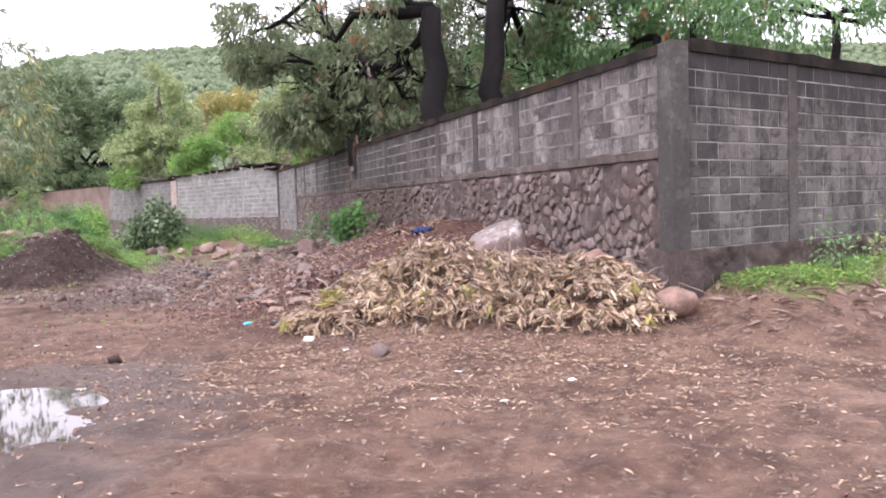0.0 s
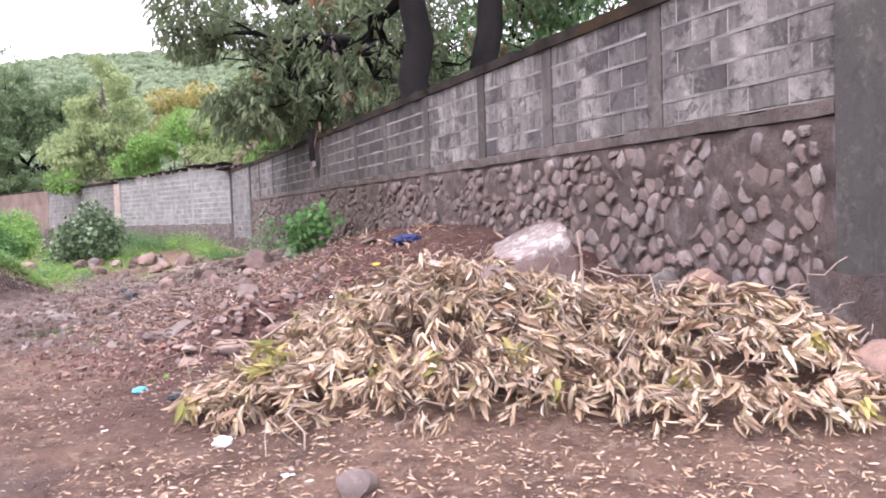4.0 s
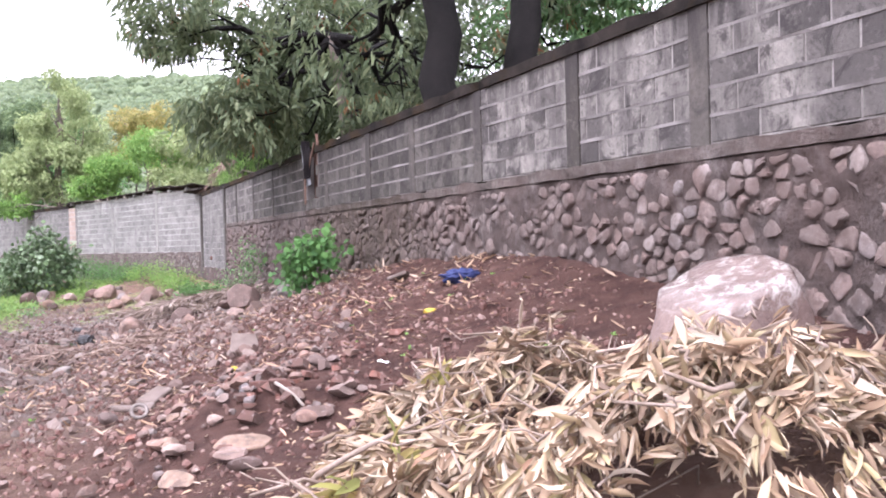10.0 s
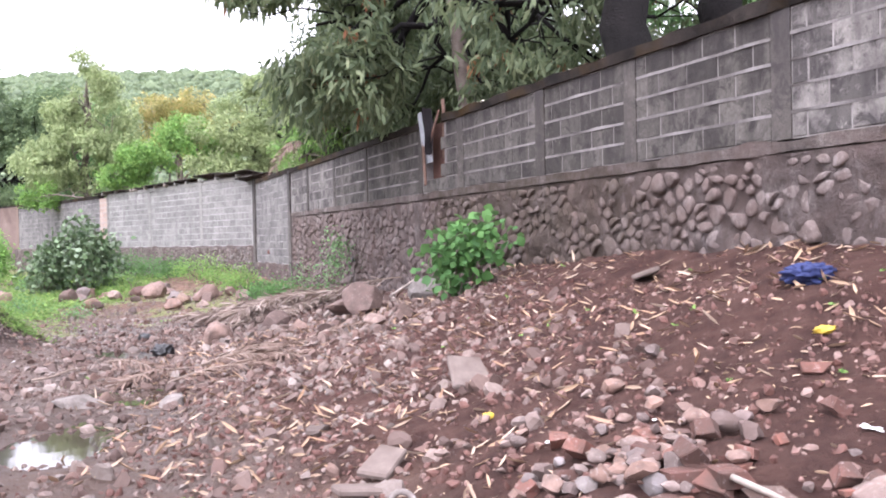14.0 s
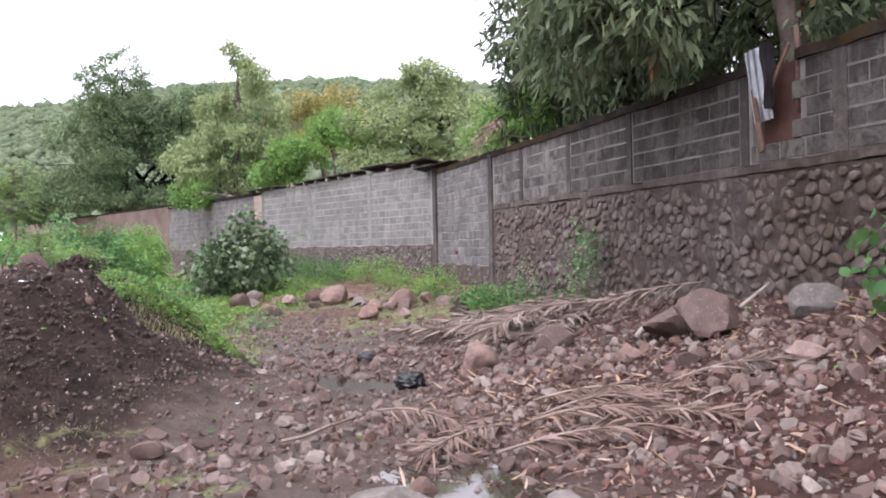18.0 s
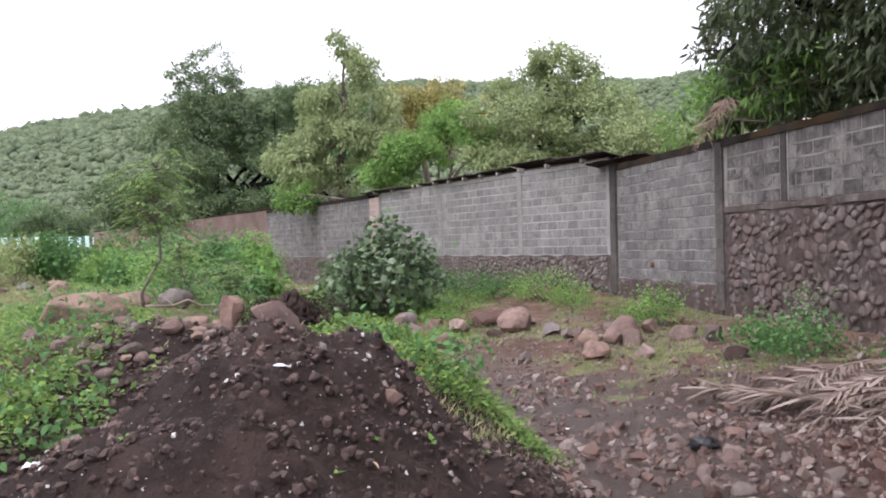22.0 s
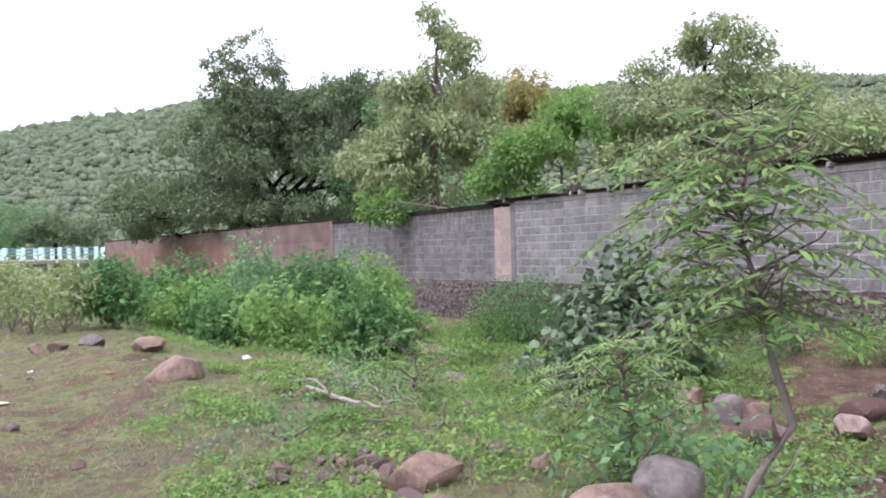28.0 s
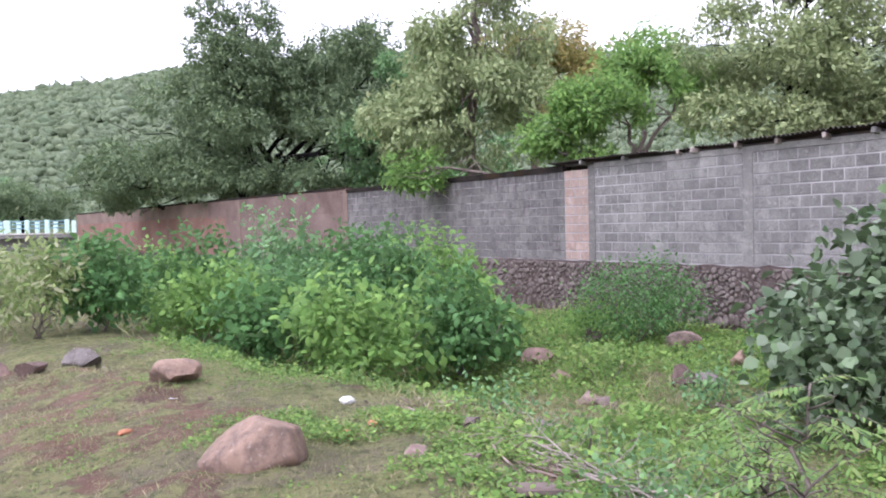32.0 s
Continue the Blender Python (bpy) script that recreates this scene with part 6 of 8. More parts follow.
for i, (x, y, r, h) in enumerate(CLUMPS):
    if float(bank_side(x, y)) > 0.25 and y > 22.5:
        h = min(h, 0.13)
    low = y < 22.5
    bush("weed_clump", ("bright green low weed clump on the bank", "yellow-green low weed clump on the bank", "mid-green leafy weed clump on the bank")[i % 3], x, y, [(0, 0, h * 0.4, r, r, h * 0.5), (r * 0.5, 0.1, h * 0.6, r * 0.5, r * 0.5, h * 0.4), (-r * 0.4, -0.1, h * 0.55, r * 0.5, r * 0.5, h * 0.45)],
         int(260 * r * (1 + h)), 0.05 if low else 0.038 + 0.06 * min(h, 0.5), (OVAL, LANCE_WIDE, SMALL)[0 if low else i % 3], M_VIVID if low else (M_WEED, M_NEEM, M_GREEN)[i % 3], 230 + i, stems=4, per=4, group="low weeds on the bank", clump=4)

SHORT = leaf_shape(0.09, 0.2, 0.0, 1)
# weeds and grass that nobody could count
rng = np.random.default_rng(70)


def scatter(n, box, chance):
    """Places in a box, kept by chance(x, y)."""
    x, y = rng.uniform(box[0], box[1], n), rng.uniform(box[2], box[3], n)
    k = rng.uniform(0, 1, n) < chance(x, y)
    return x[k], y[k]


def turf_at(x, y):
    return masks(x, y)["turf"] * (0.5 + 0.5 * smooth(-0.2, 0.3, vnoise(x * 1.6, y * 1.6, 44)))


def blades(x, y, size, bag, upright=1.0, shape=BLADE):
    n = len(x)
    p = np.stack((x, y, ground(x, y) - 0.005), 1)
    w = rng.normal(0, 0.55, (n, 3))
    w[:, 2] = upright * rng.uniform(0.5, 1.3, n)
    leaves(bag, shape, p, w, size * rng.uniform(0.5, 1.4, n), rng, 1.5)


bag = Bag()
x, y = scatter(260000, (-24, -8, 18, 36), lambda x, y: turf_at(x, y) * smooth(11, 7, np.hypot(x + 15, y - 27) * 0.8))
blades(x, y, 0.046, bag, 0.8, SHORT)
x, y = scatter(190000, (-21, -13.5, 25.5, 34), lambda x, y: masks(x, y)["turf"] * smooth(-0.3, 0.25, vnoise(x * 1.1, y * 1.1, 59) + 0.5 * vnoise(x * 4, y * 4, 60)))
blades(x, y, 0.034, bag, 0.6, SHORT)
x, y = scatter(30000, (-12, -3.5, 24, 37), lambda x, y: turf_at(x, y) ** 1.5)
blades(x, y, 0.1, bag)
x, y = scatter(9000, (2.6, 9, 8.6, 14), lambda x, y: smooth(1.25, 0.6, along(x, y, R0, RD)[1] * -1 + 0.4 * vnoise(x * 2, y * 2, 95)) * (along(x, y, R0, RD)[1] < -0.1) * smooth(0.2, 0.7, along(x, y, R0, RD)[0]))
blades(x, y, 0.11, bag, 1.0, SHORT)
x, y = scatter(30000, (-19, -12, 32, 42), lambda x, y: smooth(2.8, 1.2, np.hypot(x + 15.6, (y - 36.5) * 0.6) + 0.9 * vnoise(x * 0.9, y * 0.9, 91)))
blades(x, y, 0.13, bag)
x, y = scatter(16000, (-34, -14, 36, 60), turf_at)
blades(x, y, 0.22, bag)
x, y = scatter(14000, (-10, -4.5, 13, 20), lambda x, y: 0.9 * turf_at(x, y) ** 2)
blades(x, y, 0.06, bag)
x, y = scatter(150000, (-22, -9, 19, 35), lambda x, y: masks(x, y)["turf"] * smooth(0.1, 0.45, vnoise(x * 2.6, y * 2.6, 93)))
blades(x, y, 0.066, bag, 0.7, SHORT)
x, y = scatter(13000, (-11.5, -7.5, 17.2, 19.6), lambda x, y: smooth(0.25, 0.6, masks(x, y)["turf"]))
blades(x, y, 0.042, bag, 0.8, SHORT)
x, y = scatter(9000, (-9.6, -8.3, 21.2, 23.0), lambda x, y: 0.4 * smooth(0.55, 0.2, np.hypot(x + 8.95, (y - 22.0) * 0.6) + 0.25 * vnoise(x * 3, y * 3, 97)))
blades(x, y, 0.08, bag, 1.0, SHORT)
tagged(put("grass", bag.mesh("grass"), M_GRASS), "short green and yellowed grass on the bank", "grass", kind="stuff")
bag = Bag()


def weed_chance(x, y):
    e = bank_side(x, y)
    a = smooth(20.0, 21.0, y) * smooth(24.5, 23.0, y) * smooth(0.5, 1.2, e) * smooth(3.4, 2.2, e)
    b = smooth(29.5, 31.5, y) * smooth(-9, -11, x) * 0.7 * smooth(2, 0.5, e)
    c = smooth(24.5, 26, y) * smooth(0.4, -0.6, e) * smooth(-3.2, -1.4, e) * 0.8
    d = smooth(24, 26, y) * smooth(37, 35, y) * smooth(0.0, 0.6, e) * (0.4 + 0.6 * smooth(3.2, 1.6, e)) * smooth(0.32, 0.7, vnoise(x * 0.8, y * 0.8, 50) * 0.6 + 0.6 * vnoise(x * 2.2, y * 2.2, 51))
    a = np.maximum(a, smooth(-10.9, -11.3, x + 0.1 * (y - 19.7)) * smooth(-13.2, -12.4, x) * smooth(19.3, 20.0, y) * smooth(23.5, 22.5, y))
    a = np.maximum(a, smooth(0.7, 0.2, np.hypot(x + 12.2, (y - 21.7) * 1.3)) * 0.7)
    return np.clip(np.maximum(np.maximum(a, d), np.maximum(b, c)), 0, 1) * smooth(-0.1, 0.3, vnoise(x * 1.3, y * 1.3, 47) * 0.7 + 0.5 * vnoise(x * 3.1, y * 3.1, 48))


x, y = scatter(90000, (-22, -7, 19.5, 40), weed_chance)
x2, y2 = scatter(9000, (-14.6, -10.6, 20, 25), weed_chance)
x, y = np.concatenate((x, x2)), np.concatenate((y, y2))
n = len(x)
flat = smooth(-0.1, 0.4, bank_side(x, y)) * smooth(24, 25.5, y)
h = rng.uniform(0.02, 0.24, n) ** 1.3 * (1 - 0.8 * flat)
k = 5
p = np.repeat(np.stack((x, y, ground(x, y)), 1), k, 0)
p[:, 2] += np.repeat(h, k) * rng.uniform(0.3, 1.2, n * k)
p[:, :2] += rng.normal(0, 0.025, (n * k, 2))
w = rng.normal(0, 1, (n * k, 3))
w[:, 2] = rng.uniform(-0.2, 0.8, n * k)
leaves(bag, SMALL, p, w, rng.uniform(0.02, 0.055, n * k) * (1 - 0.45 * np.repeat(flat, k)), rng, 0.8)
tagged(put("ground_weeds", bag.mesh("ground_weeds"), M_WEED), "low green broad-leaved weeds covering the bank", "weeds", kind="stuff")
bag = Bag()
x, y = scatter(15000, (-14.5, -10.9, 20.6, 25.5), lambda x, y: smooth(-0.45, 0.05, vnoise(x * 2.1, y * 2.1, 52) + 0.3 * vnoise(x * 5, y * 5, 53)) * smooth(-10.9, -11.3, x + 0.25 * (y - 22)) * smooth(25.5, 24.5, y))
n, k = len(x), 5
p = np.repeat(np.stack((x, y, ground(x, y)), 1), k, 0)
p[:, 2] += rng.uniform(0.005, 0.07, n * k)
p[:, :2] += rng.normal(0, 0.02, (n * k, 2))
w = rng.normal(0, 1, (n * k, 3))
w[:, 2] = rng.uniform(-0.1, 0.7, n * k)
leaves(bag, SMALL, p, w, rng.uniform(0.014, 0.04, n * k), rng, 0.8)
x, y = scatter(5200, (-10.6, -8.2, 21.4, 23.8), lambda x, y: smooth(0.8, 0.3, np.hypot((x + 9.35) * 0.75, (y - 22.55) * 0.9) + 0.35 * vnoise(x * 2.7, y * 2.7, 58)))
n = len(x)
p = np.repeat(np.stack((x, y, ground(x, y)), 1), k, 0)
p[:, 2] += rng.uniform(0.01, 0.1, n * k)
p[:, :2] += rng.normal(0, 0.025, (n * k, 2))
w = rng.normal(0, 1, (n * k, 3))
w[:, 2] = rng.uniform(-0.1, 0.7, n * k)
leaves(bag, SMALL, p, w, rng.uniform(0.02, 0.055, n * k), rng, 0.8)
tagged(put("creeping_weeds", bag.mesh("creeping_weeds"), M_WEED), "small-leaved creeping weeds round the boulder", "weeds", kind="stuff")
bag = Bag()


def edge_far(x, y):
    """Distance from the litter-strewn lip of the bank."""
    return np.abs(x - np.interp(y, [27.5, 28.5, 30.2, 31.0, 32.5, 33.5], [-14.1, -14.4, -15.5, -15.85, -16.3, -16.6]))


x, y = scatter(60000, (-18.6, -13.4, 26, 32.5), lambda x, y: smooth(1.0, 0.45, edge_far(x + 0.75, y) * 0.75 + 0.35 * vnoise(x * 1.4, y * 1.4, 144)) * smooth(-0.15, 0.2, vnoise(x * 2.2, y * 2.2, 145) + 0.5 * vnoise(x * 6, y * 6, 146)) * masks(x, y)["turf"])
n, k = len(x), 4
p = np.repeat(np.stack((x, y, ground(x, y)), 1), k, 0)
p[:, 2] += rng.uniform(0.005, 0.06, n * k)
p[:, :2] += rng.normal(0, 0.02, (n * k, 2))
w = rng.normal(0, 1, (n * k, 3))
w[:, 2] = rng.uniform(-0.1, 0.7, n * k)
leaves(bag, SMALL, p, w, rng.uniform(0.016, 0.045, n * k), rng, 0.8)
tagged(put("bank_weeds", bag.mesh("bank_weeds"), M_WEED), "bright green small-leaved weeds on the lip of the bank", "weeds", kind="stuff")
bag = Bag()
x, y = scatter(7000, (-17.2, -13.6, 27.5, 33.2), lambda x, y: smooth(0.42, 0.1, edge_far(x, y) + 0.3 * vnoise(x * 2.5, y * 2.5, 147)) * smooth(-0.3, 0.3, vnoise(x * 1.1, y * 1.1, 148)))
n = len(x)
p = np.stack((x, y, ground(x, y) + rng.uniform(0.003, 0.05, n)), 1)
w = rng.normal(0, 0.6, (n, 3)) + np.array((0.6, -0.9, 0))
w[:, 2] = rng.normal(0.03, 0.16, n)
leaves(bag, leaf_shape(0.06, 0.1, 0.0, 1), p, w, rng.uniform(0.05, 0.26, n), rng, 1.2)
tagged(put("dry_litter", bag.mesh("dry_litter"), M_FROND), "dry grey-brown stalks and leaf litter along the lip of the bank", "litter", kind="stuff")
bag = Bag()
x, y = scatter(16000, (2.6, 7.5, 8.2, 13), lambda x, y: smooth(1.05, 0.5, -along(x, y, R0, RD)[1] + 0.45 * vnoise(x * 2.2, y * 2.2, 95)) * (along(x, y, R0, RD)[1] < -0.15) * smooth(0.3, 0.9, along(x, y, R0, RD)[0]) * smooth(4.2, 2.8, along(x, y, R0, RD)[0]))
n, k = len(x), 5
p = np.repeat(np.stack((x, y, ground(x, y)), 1), k, 0)
p[:, 2] += rng.uniform(0.01, 0.12, n * k)
p[:, :2] += rng.normal(0, 0.03, (n * k, 2))
w = rng.normal(0, 1, (n * k, 3))
w[:, 2] = rng.uniform(-0.1, 0.9, n * k)
leaves(bag, SMALL, p, w, rng.uniform(0.02, 0.06, n * k), rng, 0.8)
tagged(put("verge_weeds", bag.mesh("verge_weeds"), M_WEED), "bright green low weeds along the side wall", "weeds", kind="stuff")
bag = Bag()
x, y = scatter(46000, (-20, -9.5, 27.5, 45), lambda x, y: smooth(0.1, -0.8, bank_side(x, y)) * smooth(0.1, 0.6, along(x, y, J0, BD)[1]) * smooth(-0.25, 0.25, vnoise(x * 0.8, y * 0.8, 56) + 0.6 * vnoise(x * 2.4, y * 2.4, 57) + 0.35 * smooth(34, 38, y)) * smooth(-9.6, -11.2, x))
n, k = len(x), 5
p = np.repeat(np.stack((x, y, ground(x, y)), 1), k, 0)
p[:, 2] += np.repeat(rng.uniform(0.02, 0.2, n) ** 1.2, k) * rng.uniform(0.2, 1.2, n * k)
p[:, :2] += rng.normal(0, 0.04, (n * k, 2))
w = rng.normal(0, 1, (n * k, 3))
w[:, 2] = rng.uniform(-0.1, 0.9, n * k)
leaves(bag, SMALL, p, w, rng.uniform(0.03, 0.085, n * k), rng, 0.8)
tagged(put("bed_weeds", bag.mesh("bed_weeds"), M_WEED), "lush green low weeds over the floor of the stream bed", "weeds", kind="stuff")
bag = Bag()
x, y = scatter(2600, (-10, 1, 11, 27), lambda x, y: 0.25 * smooth(0.1, 0.5, vnoise(x * 0.9, y * 0.9, 49)))
n, k = len(x), 6
p = np.repeat(np.stack((x, y, ground(x, y) + 0.015), 1), k, 0)
w = rng.normal(0, 1, (n * k, 3))
w[:, 2] = rng.uniform(0.1, 0.8, n * k)
leaves(bag, SMALL, p, w, rng.uniform(0.02, 0.05, n * k), rng, 0.8)
tagged(put("seedlings", bag.mesh("seedlings"), M_BRIGHT), "scattered green seedlings in the earth", "weeds", kind="stuff")


# ---- stones, rubble and dead leaves ----
ROCKS = {}


def brick_bit(seed):
    """A broken piece of brick: a knocked-about box with a slanting break."""
    g = random.Random(seed)
    bm = bmesh.new()
    bmesh.ops.create_cube(bm, size=1.7)
    for v in bm.verts:
        if v.co.x > 0:
            v.co.x += g.uniform(-0.8, 0.2)
        v.co += Vector((g.uniform(-0.18, 0.18), g.uniform(-0.2, 0.2), g.uniform(-0.18, 0.15)))
    bmesh.ops.bevel(bm, geom=bm.edges[:], offset=0.09, segments=1, affect="EDGES")
    me = bpy.data.meshes.new("brick_rubble")
    bm.to_mesh(me)
    bm.free()
    return me


BRICK_BITS = [brick_bit(i) for i in range(7)]


def rock(x, y, a, b, c, seed, paint=None, label="brown rounded fieldstone half sunk in the earth", name="rock", turn=0.0, sink=0.3, level=3, sharp=0.8, group="", lift=0.0, tip=0.0):
    """A stone of half-widths a, b, c resting in the ground."""
    key = (seed % 12, level, sharp)
    if key not in ROCKS:
        ROCKS[key] = rock_mesh("rock", 300 + seed % 12, level, sharp, 0.2)
    me = BRICK_BITS[seed % 7].copy() if name == "brick_rubble" else ROCKS[key].copy()
    me.materials.clear()
    ob = put(name, me, paint or M_ROCK, flat=name == "brick_rubble")
    if sharp > 0.75 and name != "brick_rubble":
        me.set_sharp_from_angle(angle=radians(34))
    ob.matrix_world = pose(x, y, rest(x, y) + c * (1 - 2 * sink) + lift, tip, 0, turn) @ Matrix.Diagonal((a, b, c, 1))
    return tagged(ob, label, "rock", group)


v, f = rock_shape(303, 4, 0.3, 0.14)
for way, cut in (((-0.28, -0.2, 0.94), 0.52), ((0.93, 0.1, 0.2), 0.72), ((-0.75, -0.3, 0.55), 0.74), ((0.2, -0.95, 0.1), 0.74)):
    way = np.array(way) / np.linalg.norm(way)
    v = v - np.outer(np.maximum(v @ way - cut, 0), way) * 0.88
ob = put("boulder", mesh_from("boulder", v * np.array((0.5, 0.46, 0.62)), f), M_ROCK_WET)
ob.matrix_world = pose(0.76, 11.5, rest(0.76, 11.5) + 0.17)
tagged(ob, "large smooth wet boulder with sky glare painted pale on its top", "rock")
rock(1.66, 10.6, 0.2, 0.12, 0.17, 4, M_STONE_GREY, "grey-green flat stone leaning at the wall", "boulder", 30, 0.2, 3, 0.9, tip=-15)
rock(1.86, 10.2, 0.2, 0.18, 0.2, 7, M_ROCK, "pale rounded stone between the leaf heap and the wall", "boulder", 0, 0.2, 3, 0.5)
rock(2.45, 8.72, 0.28, 0.24, 0.2, 5, None, "tan rounded boulder at the end of the leaf heap", "boulder", 10, 0.25, 3, 0.5)
rock(-3.5, 21.4, 0.32, 0.3, 0.28, 1, M_ROCK_DARK, "brown boulder in front of the stone wall", "boulder", 30, 0.2)
rock(-3.75, 21.9, 0.3, 0.26, 0.22, 4, M_ROCK_DARK, "large grey boulder at the foot of the wall", "boulder", 50, 0.25)
rock(-2.6, 21.0, 0.26, 0.2, 0.2, 2, M_STONE_GREY, "dark grey boulder under the wall plant", "boulder", 0, 0.3)
rock(-4.85, 22.7, 0.27, 0.22, 0.19, 6, M_ROCK_DARK, "flat grey boulder on the slope", "boulder", 10)
rock(-5.64, 22.32, 0.28, 0.24, 0.22, 7, M_ROCK, "pale rounded boulder beside the stream", "boulder", 70, 0.3, 4, 0.35)
rock(-6.0, 17.7, 0.27, 0.18, 0.09, 8, M_STONE_GREY, "flat wet grey stone in the stream bed", "boulder", 20)
rock(-5.15, 17.65, 0.2, 0.16, 0.12, 9, M_STONE_GREY, "wet grey stone in the stream bed", "boulder", 80)
rock(-11.8, 22.7, 0.4, 0.25, 0.185, 10, M_ROCK_RED, "broad tan boulder on the bank", "boulder", 15, 0.36, 4, 0.5, tip=-6)
rock(-9.62, 20.75, 0.14, 0.1, 0.1, 8, M_ROCK_DARK, "dark earthy stone on top of the mound", "rock", 30, 0.3, 3, 0.9)
rock(-12.3, 23.3, 0.15, 0.13, 0.08, 4, M_STONE_GREY, "flat-topped grey stone on the bank", "boulder", 0, 0.1)
rock(-10.53, 22.44, 0.09, 0.07, 0.17, 11, M_ROCK, "upright tan stone leaning on the root ball", "rock", 20, 0.18, 3, 0.8, tip=-16)
v, f = rock_shape(311, 4, 0.3, 0.1)
for way, cut in (((-0.62, -0.2, 0.76), 0.4), ((0.95, -0.1, 0.25), 0.66), ((0.15, -0.9, 0.4), 0.62), ((0.35, 0.1, 0.93), 0.6), ((-0.6, -0.8, 0.1), 0.7)):
    way = np.array(way) / np.linalg.norm(way)
    v = v - np.outer(np.maximum(v @ way - cut, 0), way) * 0.93
ob = put("boulder", mesh_from("boulder", v * np.array((0.36, 0.26, 0.28)), f), M_ROCK_RED)
ob.matrix_world = pose(-17.5, 31.15, rest(-17.5, 31.15) + 0.09, 0, 0, 10)
tagged(ob, "reddish angular boulder on the grass bank", "rock")
rock(-19.1, 33.7, 0.27, 0.18, 0.15, 7, M_ROCK_RED, "pale pink boulder on the grass bank", "boulder", 0, 0.25, 3, 0.7)
rock(-20.6, 34.85, 0.24, 0.18, 0.15, 2, M_STONE_GREY, "grey boulder at the edge of the thicket", "boulder")
rock(-13.15, 26.0, 0.22, 0.17, 0.14, 2, M_ROCK_RED, "tan rounded boulder at the foot of the sapling", "boulder", 30, 0.25, 3, 0.5)
rock(-12.85, 26.45, 0.25, 0.2, 0.17, 5, M_STONE_GREY, "grey boulder leaning on a tan one", "boulder", 70, 0.25, 3, 0.5)
rock(-13.7, 25.3, 0.2, 0.13, 0.1, 8, M_STONE, "dark brown stone in the weeds on the bank", "boulder", 10, 0.3, 3, 0.8)
for k, (s, d, w) in enumerate(((-0.3, 0.16, 0.16), (0.2, 0.2, 0.17), (-0.05, 0.18, 0.14))):
    x, y = A0 + AD * s + np.array((-AD[1], AD[0])) * d
    rock(x, y, w * 0.75, w * 0.6, w * 0.6, k + 2, M_STONE, "rough footing stone at the corner of the wall", "footing_stone", 40 * k, 0.3, 2, 1.0, "footing stones at the corner")
for k, (x, y, a, c) in enumerate(((-15.66, 38.9, 0.27, 0.2), (-15.4, 37.85, 0.22, 0.15), (-14.73, 41.0, 0.3, 0.2), (-13.3, 40.2, 0.36, 0.22), (-12.85, 38.3, 0.2, 0.17), (-13.5, 37.4, 0.24, 0.15), (-14.9, 36.4, 0.16, 0.1), (-11.5, 34.2, 0.36, 0.3), (-11.2, 33.0, 0.34, 0.24), (-16.5, 43.0, 0.3, 0.2))):
    rock(x, y, a, a * 0.75, c, k + 2, (M_ROCK, M_ROCK_RED, M_STONE)[k % 3], ("tan", "reddish", "grey-brown")[k % 3] + " boulder half hidden by weeds in the stream bed", "boulder", 60 * k, 0.28, 3, 0.8, "boulders in the weedy stream bed")
rock(-13.9, 30.9, 0.24, 0.2, 0.18, 3, M_ROCK_RED, "reddish boulder at the foot of the bank", "boulder", 45)
rock(-12.6, 31.2, 0.34, 0.28, 0.3, 5, M_STONE_GREY, "grey boulder at the foot of the bank", "boulder", 0)
SIZES = [(-0.64, 7.96, 0.11, 1), (-2.97, 19.24, 0.17, 2), (-3.3, 19.4, 0.15, 3), (-3.62, 19.5, 0.12, 4), (-7.77, 18.8, 0.12, 5), (-7.48, 18.75, 0.1, 6), (-8.72, 28.9, 0.16, 7), (-7.2, 29.4, 0.24, 8), (-6.35, 29.7, 0.26, 9), (-6.1, 29.0, 0.2, 10),
         (-6.05, 27.7, 0.2, 11), (-7.1, 28.5, 0.17, 0), (-7.8, 29.7, 0.18, 1), (-8.9, 32.7, 0.24, 3), (-11.0, 32.0, 0.26, 4), (-10.0, 30.4, 0.18, 5), (-7.7, 28.8, 0.15, 6), (-16.75, 32.4, 0.1, 9),
         (-16.28, 32.2, 0.1, 10), (-14.6, 32.2, 0.18, 11), (-15.1, 36.6, 0.17, 0), (-15.75, 35.2, 0.13, 1), (-13.8, 37.6, 0.3, 2), (-13.9, 26.1, 0.17, 3), (-14.1, 26.3, 0.12, 4), (-14.4, 26.2, 0.1, 5), (-14.6, 26.4, 0.09, 6), (-12.7, 22.5, 0.08, 7),
         (-11.7, 21.9, 0.11, 8), (-13.3, 35.2, 0.16, 9), (-13.9, 34.0, 0.14, 10), (-3.9, 20.3, 0.13, 11), (-4.3, 20.9, 0.15, 0), (-4.6, 21.4, 0.11, 1), (-6.9, 20.3, 0.1, 2), (-7.0, 19.4, 0.09, 3), (-8.4, 31.2, 0.2, 4), (-9.4, 31.5, 0.15, 5),
         (-6.8, 30.4, 0.2, 6), (-8.1, 30.6, 0.16, 7), (-5.4, 29.4, 0.18, 8), (-10.7, 33.5, 0.2, 9), (-9.2, 33.7, 0.2, 10), (-21.1, 34.7, 0.16, 11), (-21.6, 34.9, 0.14, 6), (-16.55, 31.25, 0.09, 3), (-16.2, 31.05, 0.08, 9), (-14.7, 27.1, 0.09, 2), (-14.5, 27.3, 0.1, 5), (-14.35, 27.05, 0.08, 8), (-14.15, 27.25, 0.12, 11), (-13.75, 27.6, 0.1, 4), (-12.95, 27.8, 0.17, 7), (-18.4, 29.6, 0.07, 1), (-16.9, 28.2, 0.07, 2), (-5.2, 24.0, 0.14, 3), (-4.0, 18.3, 0.08, 5)]
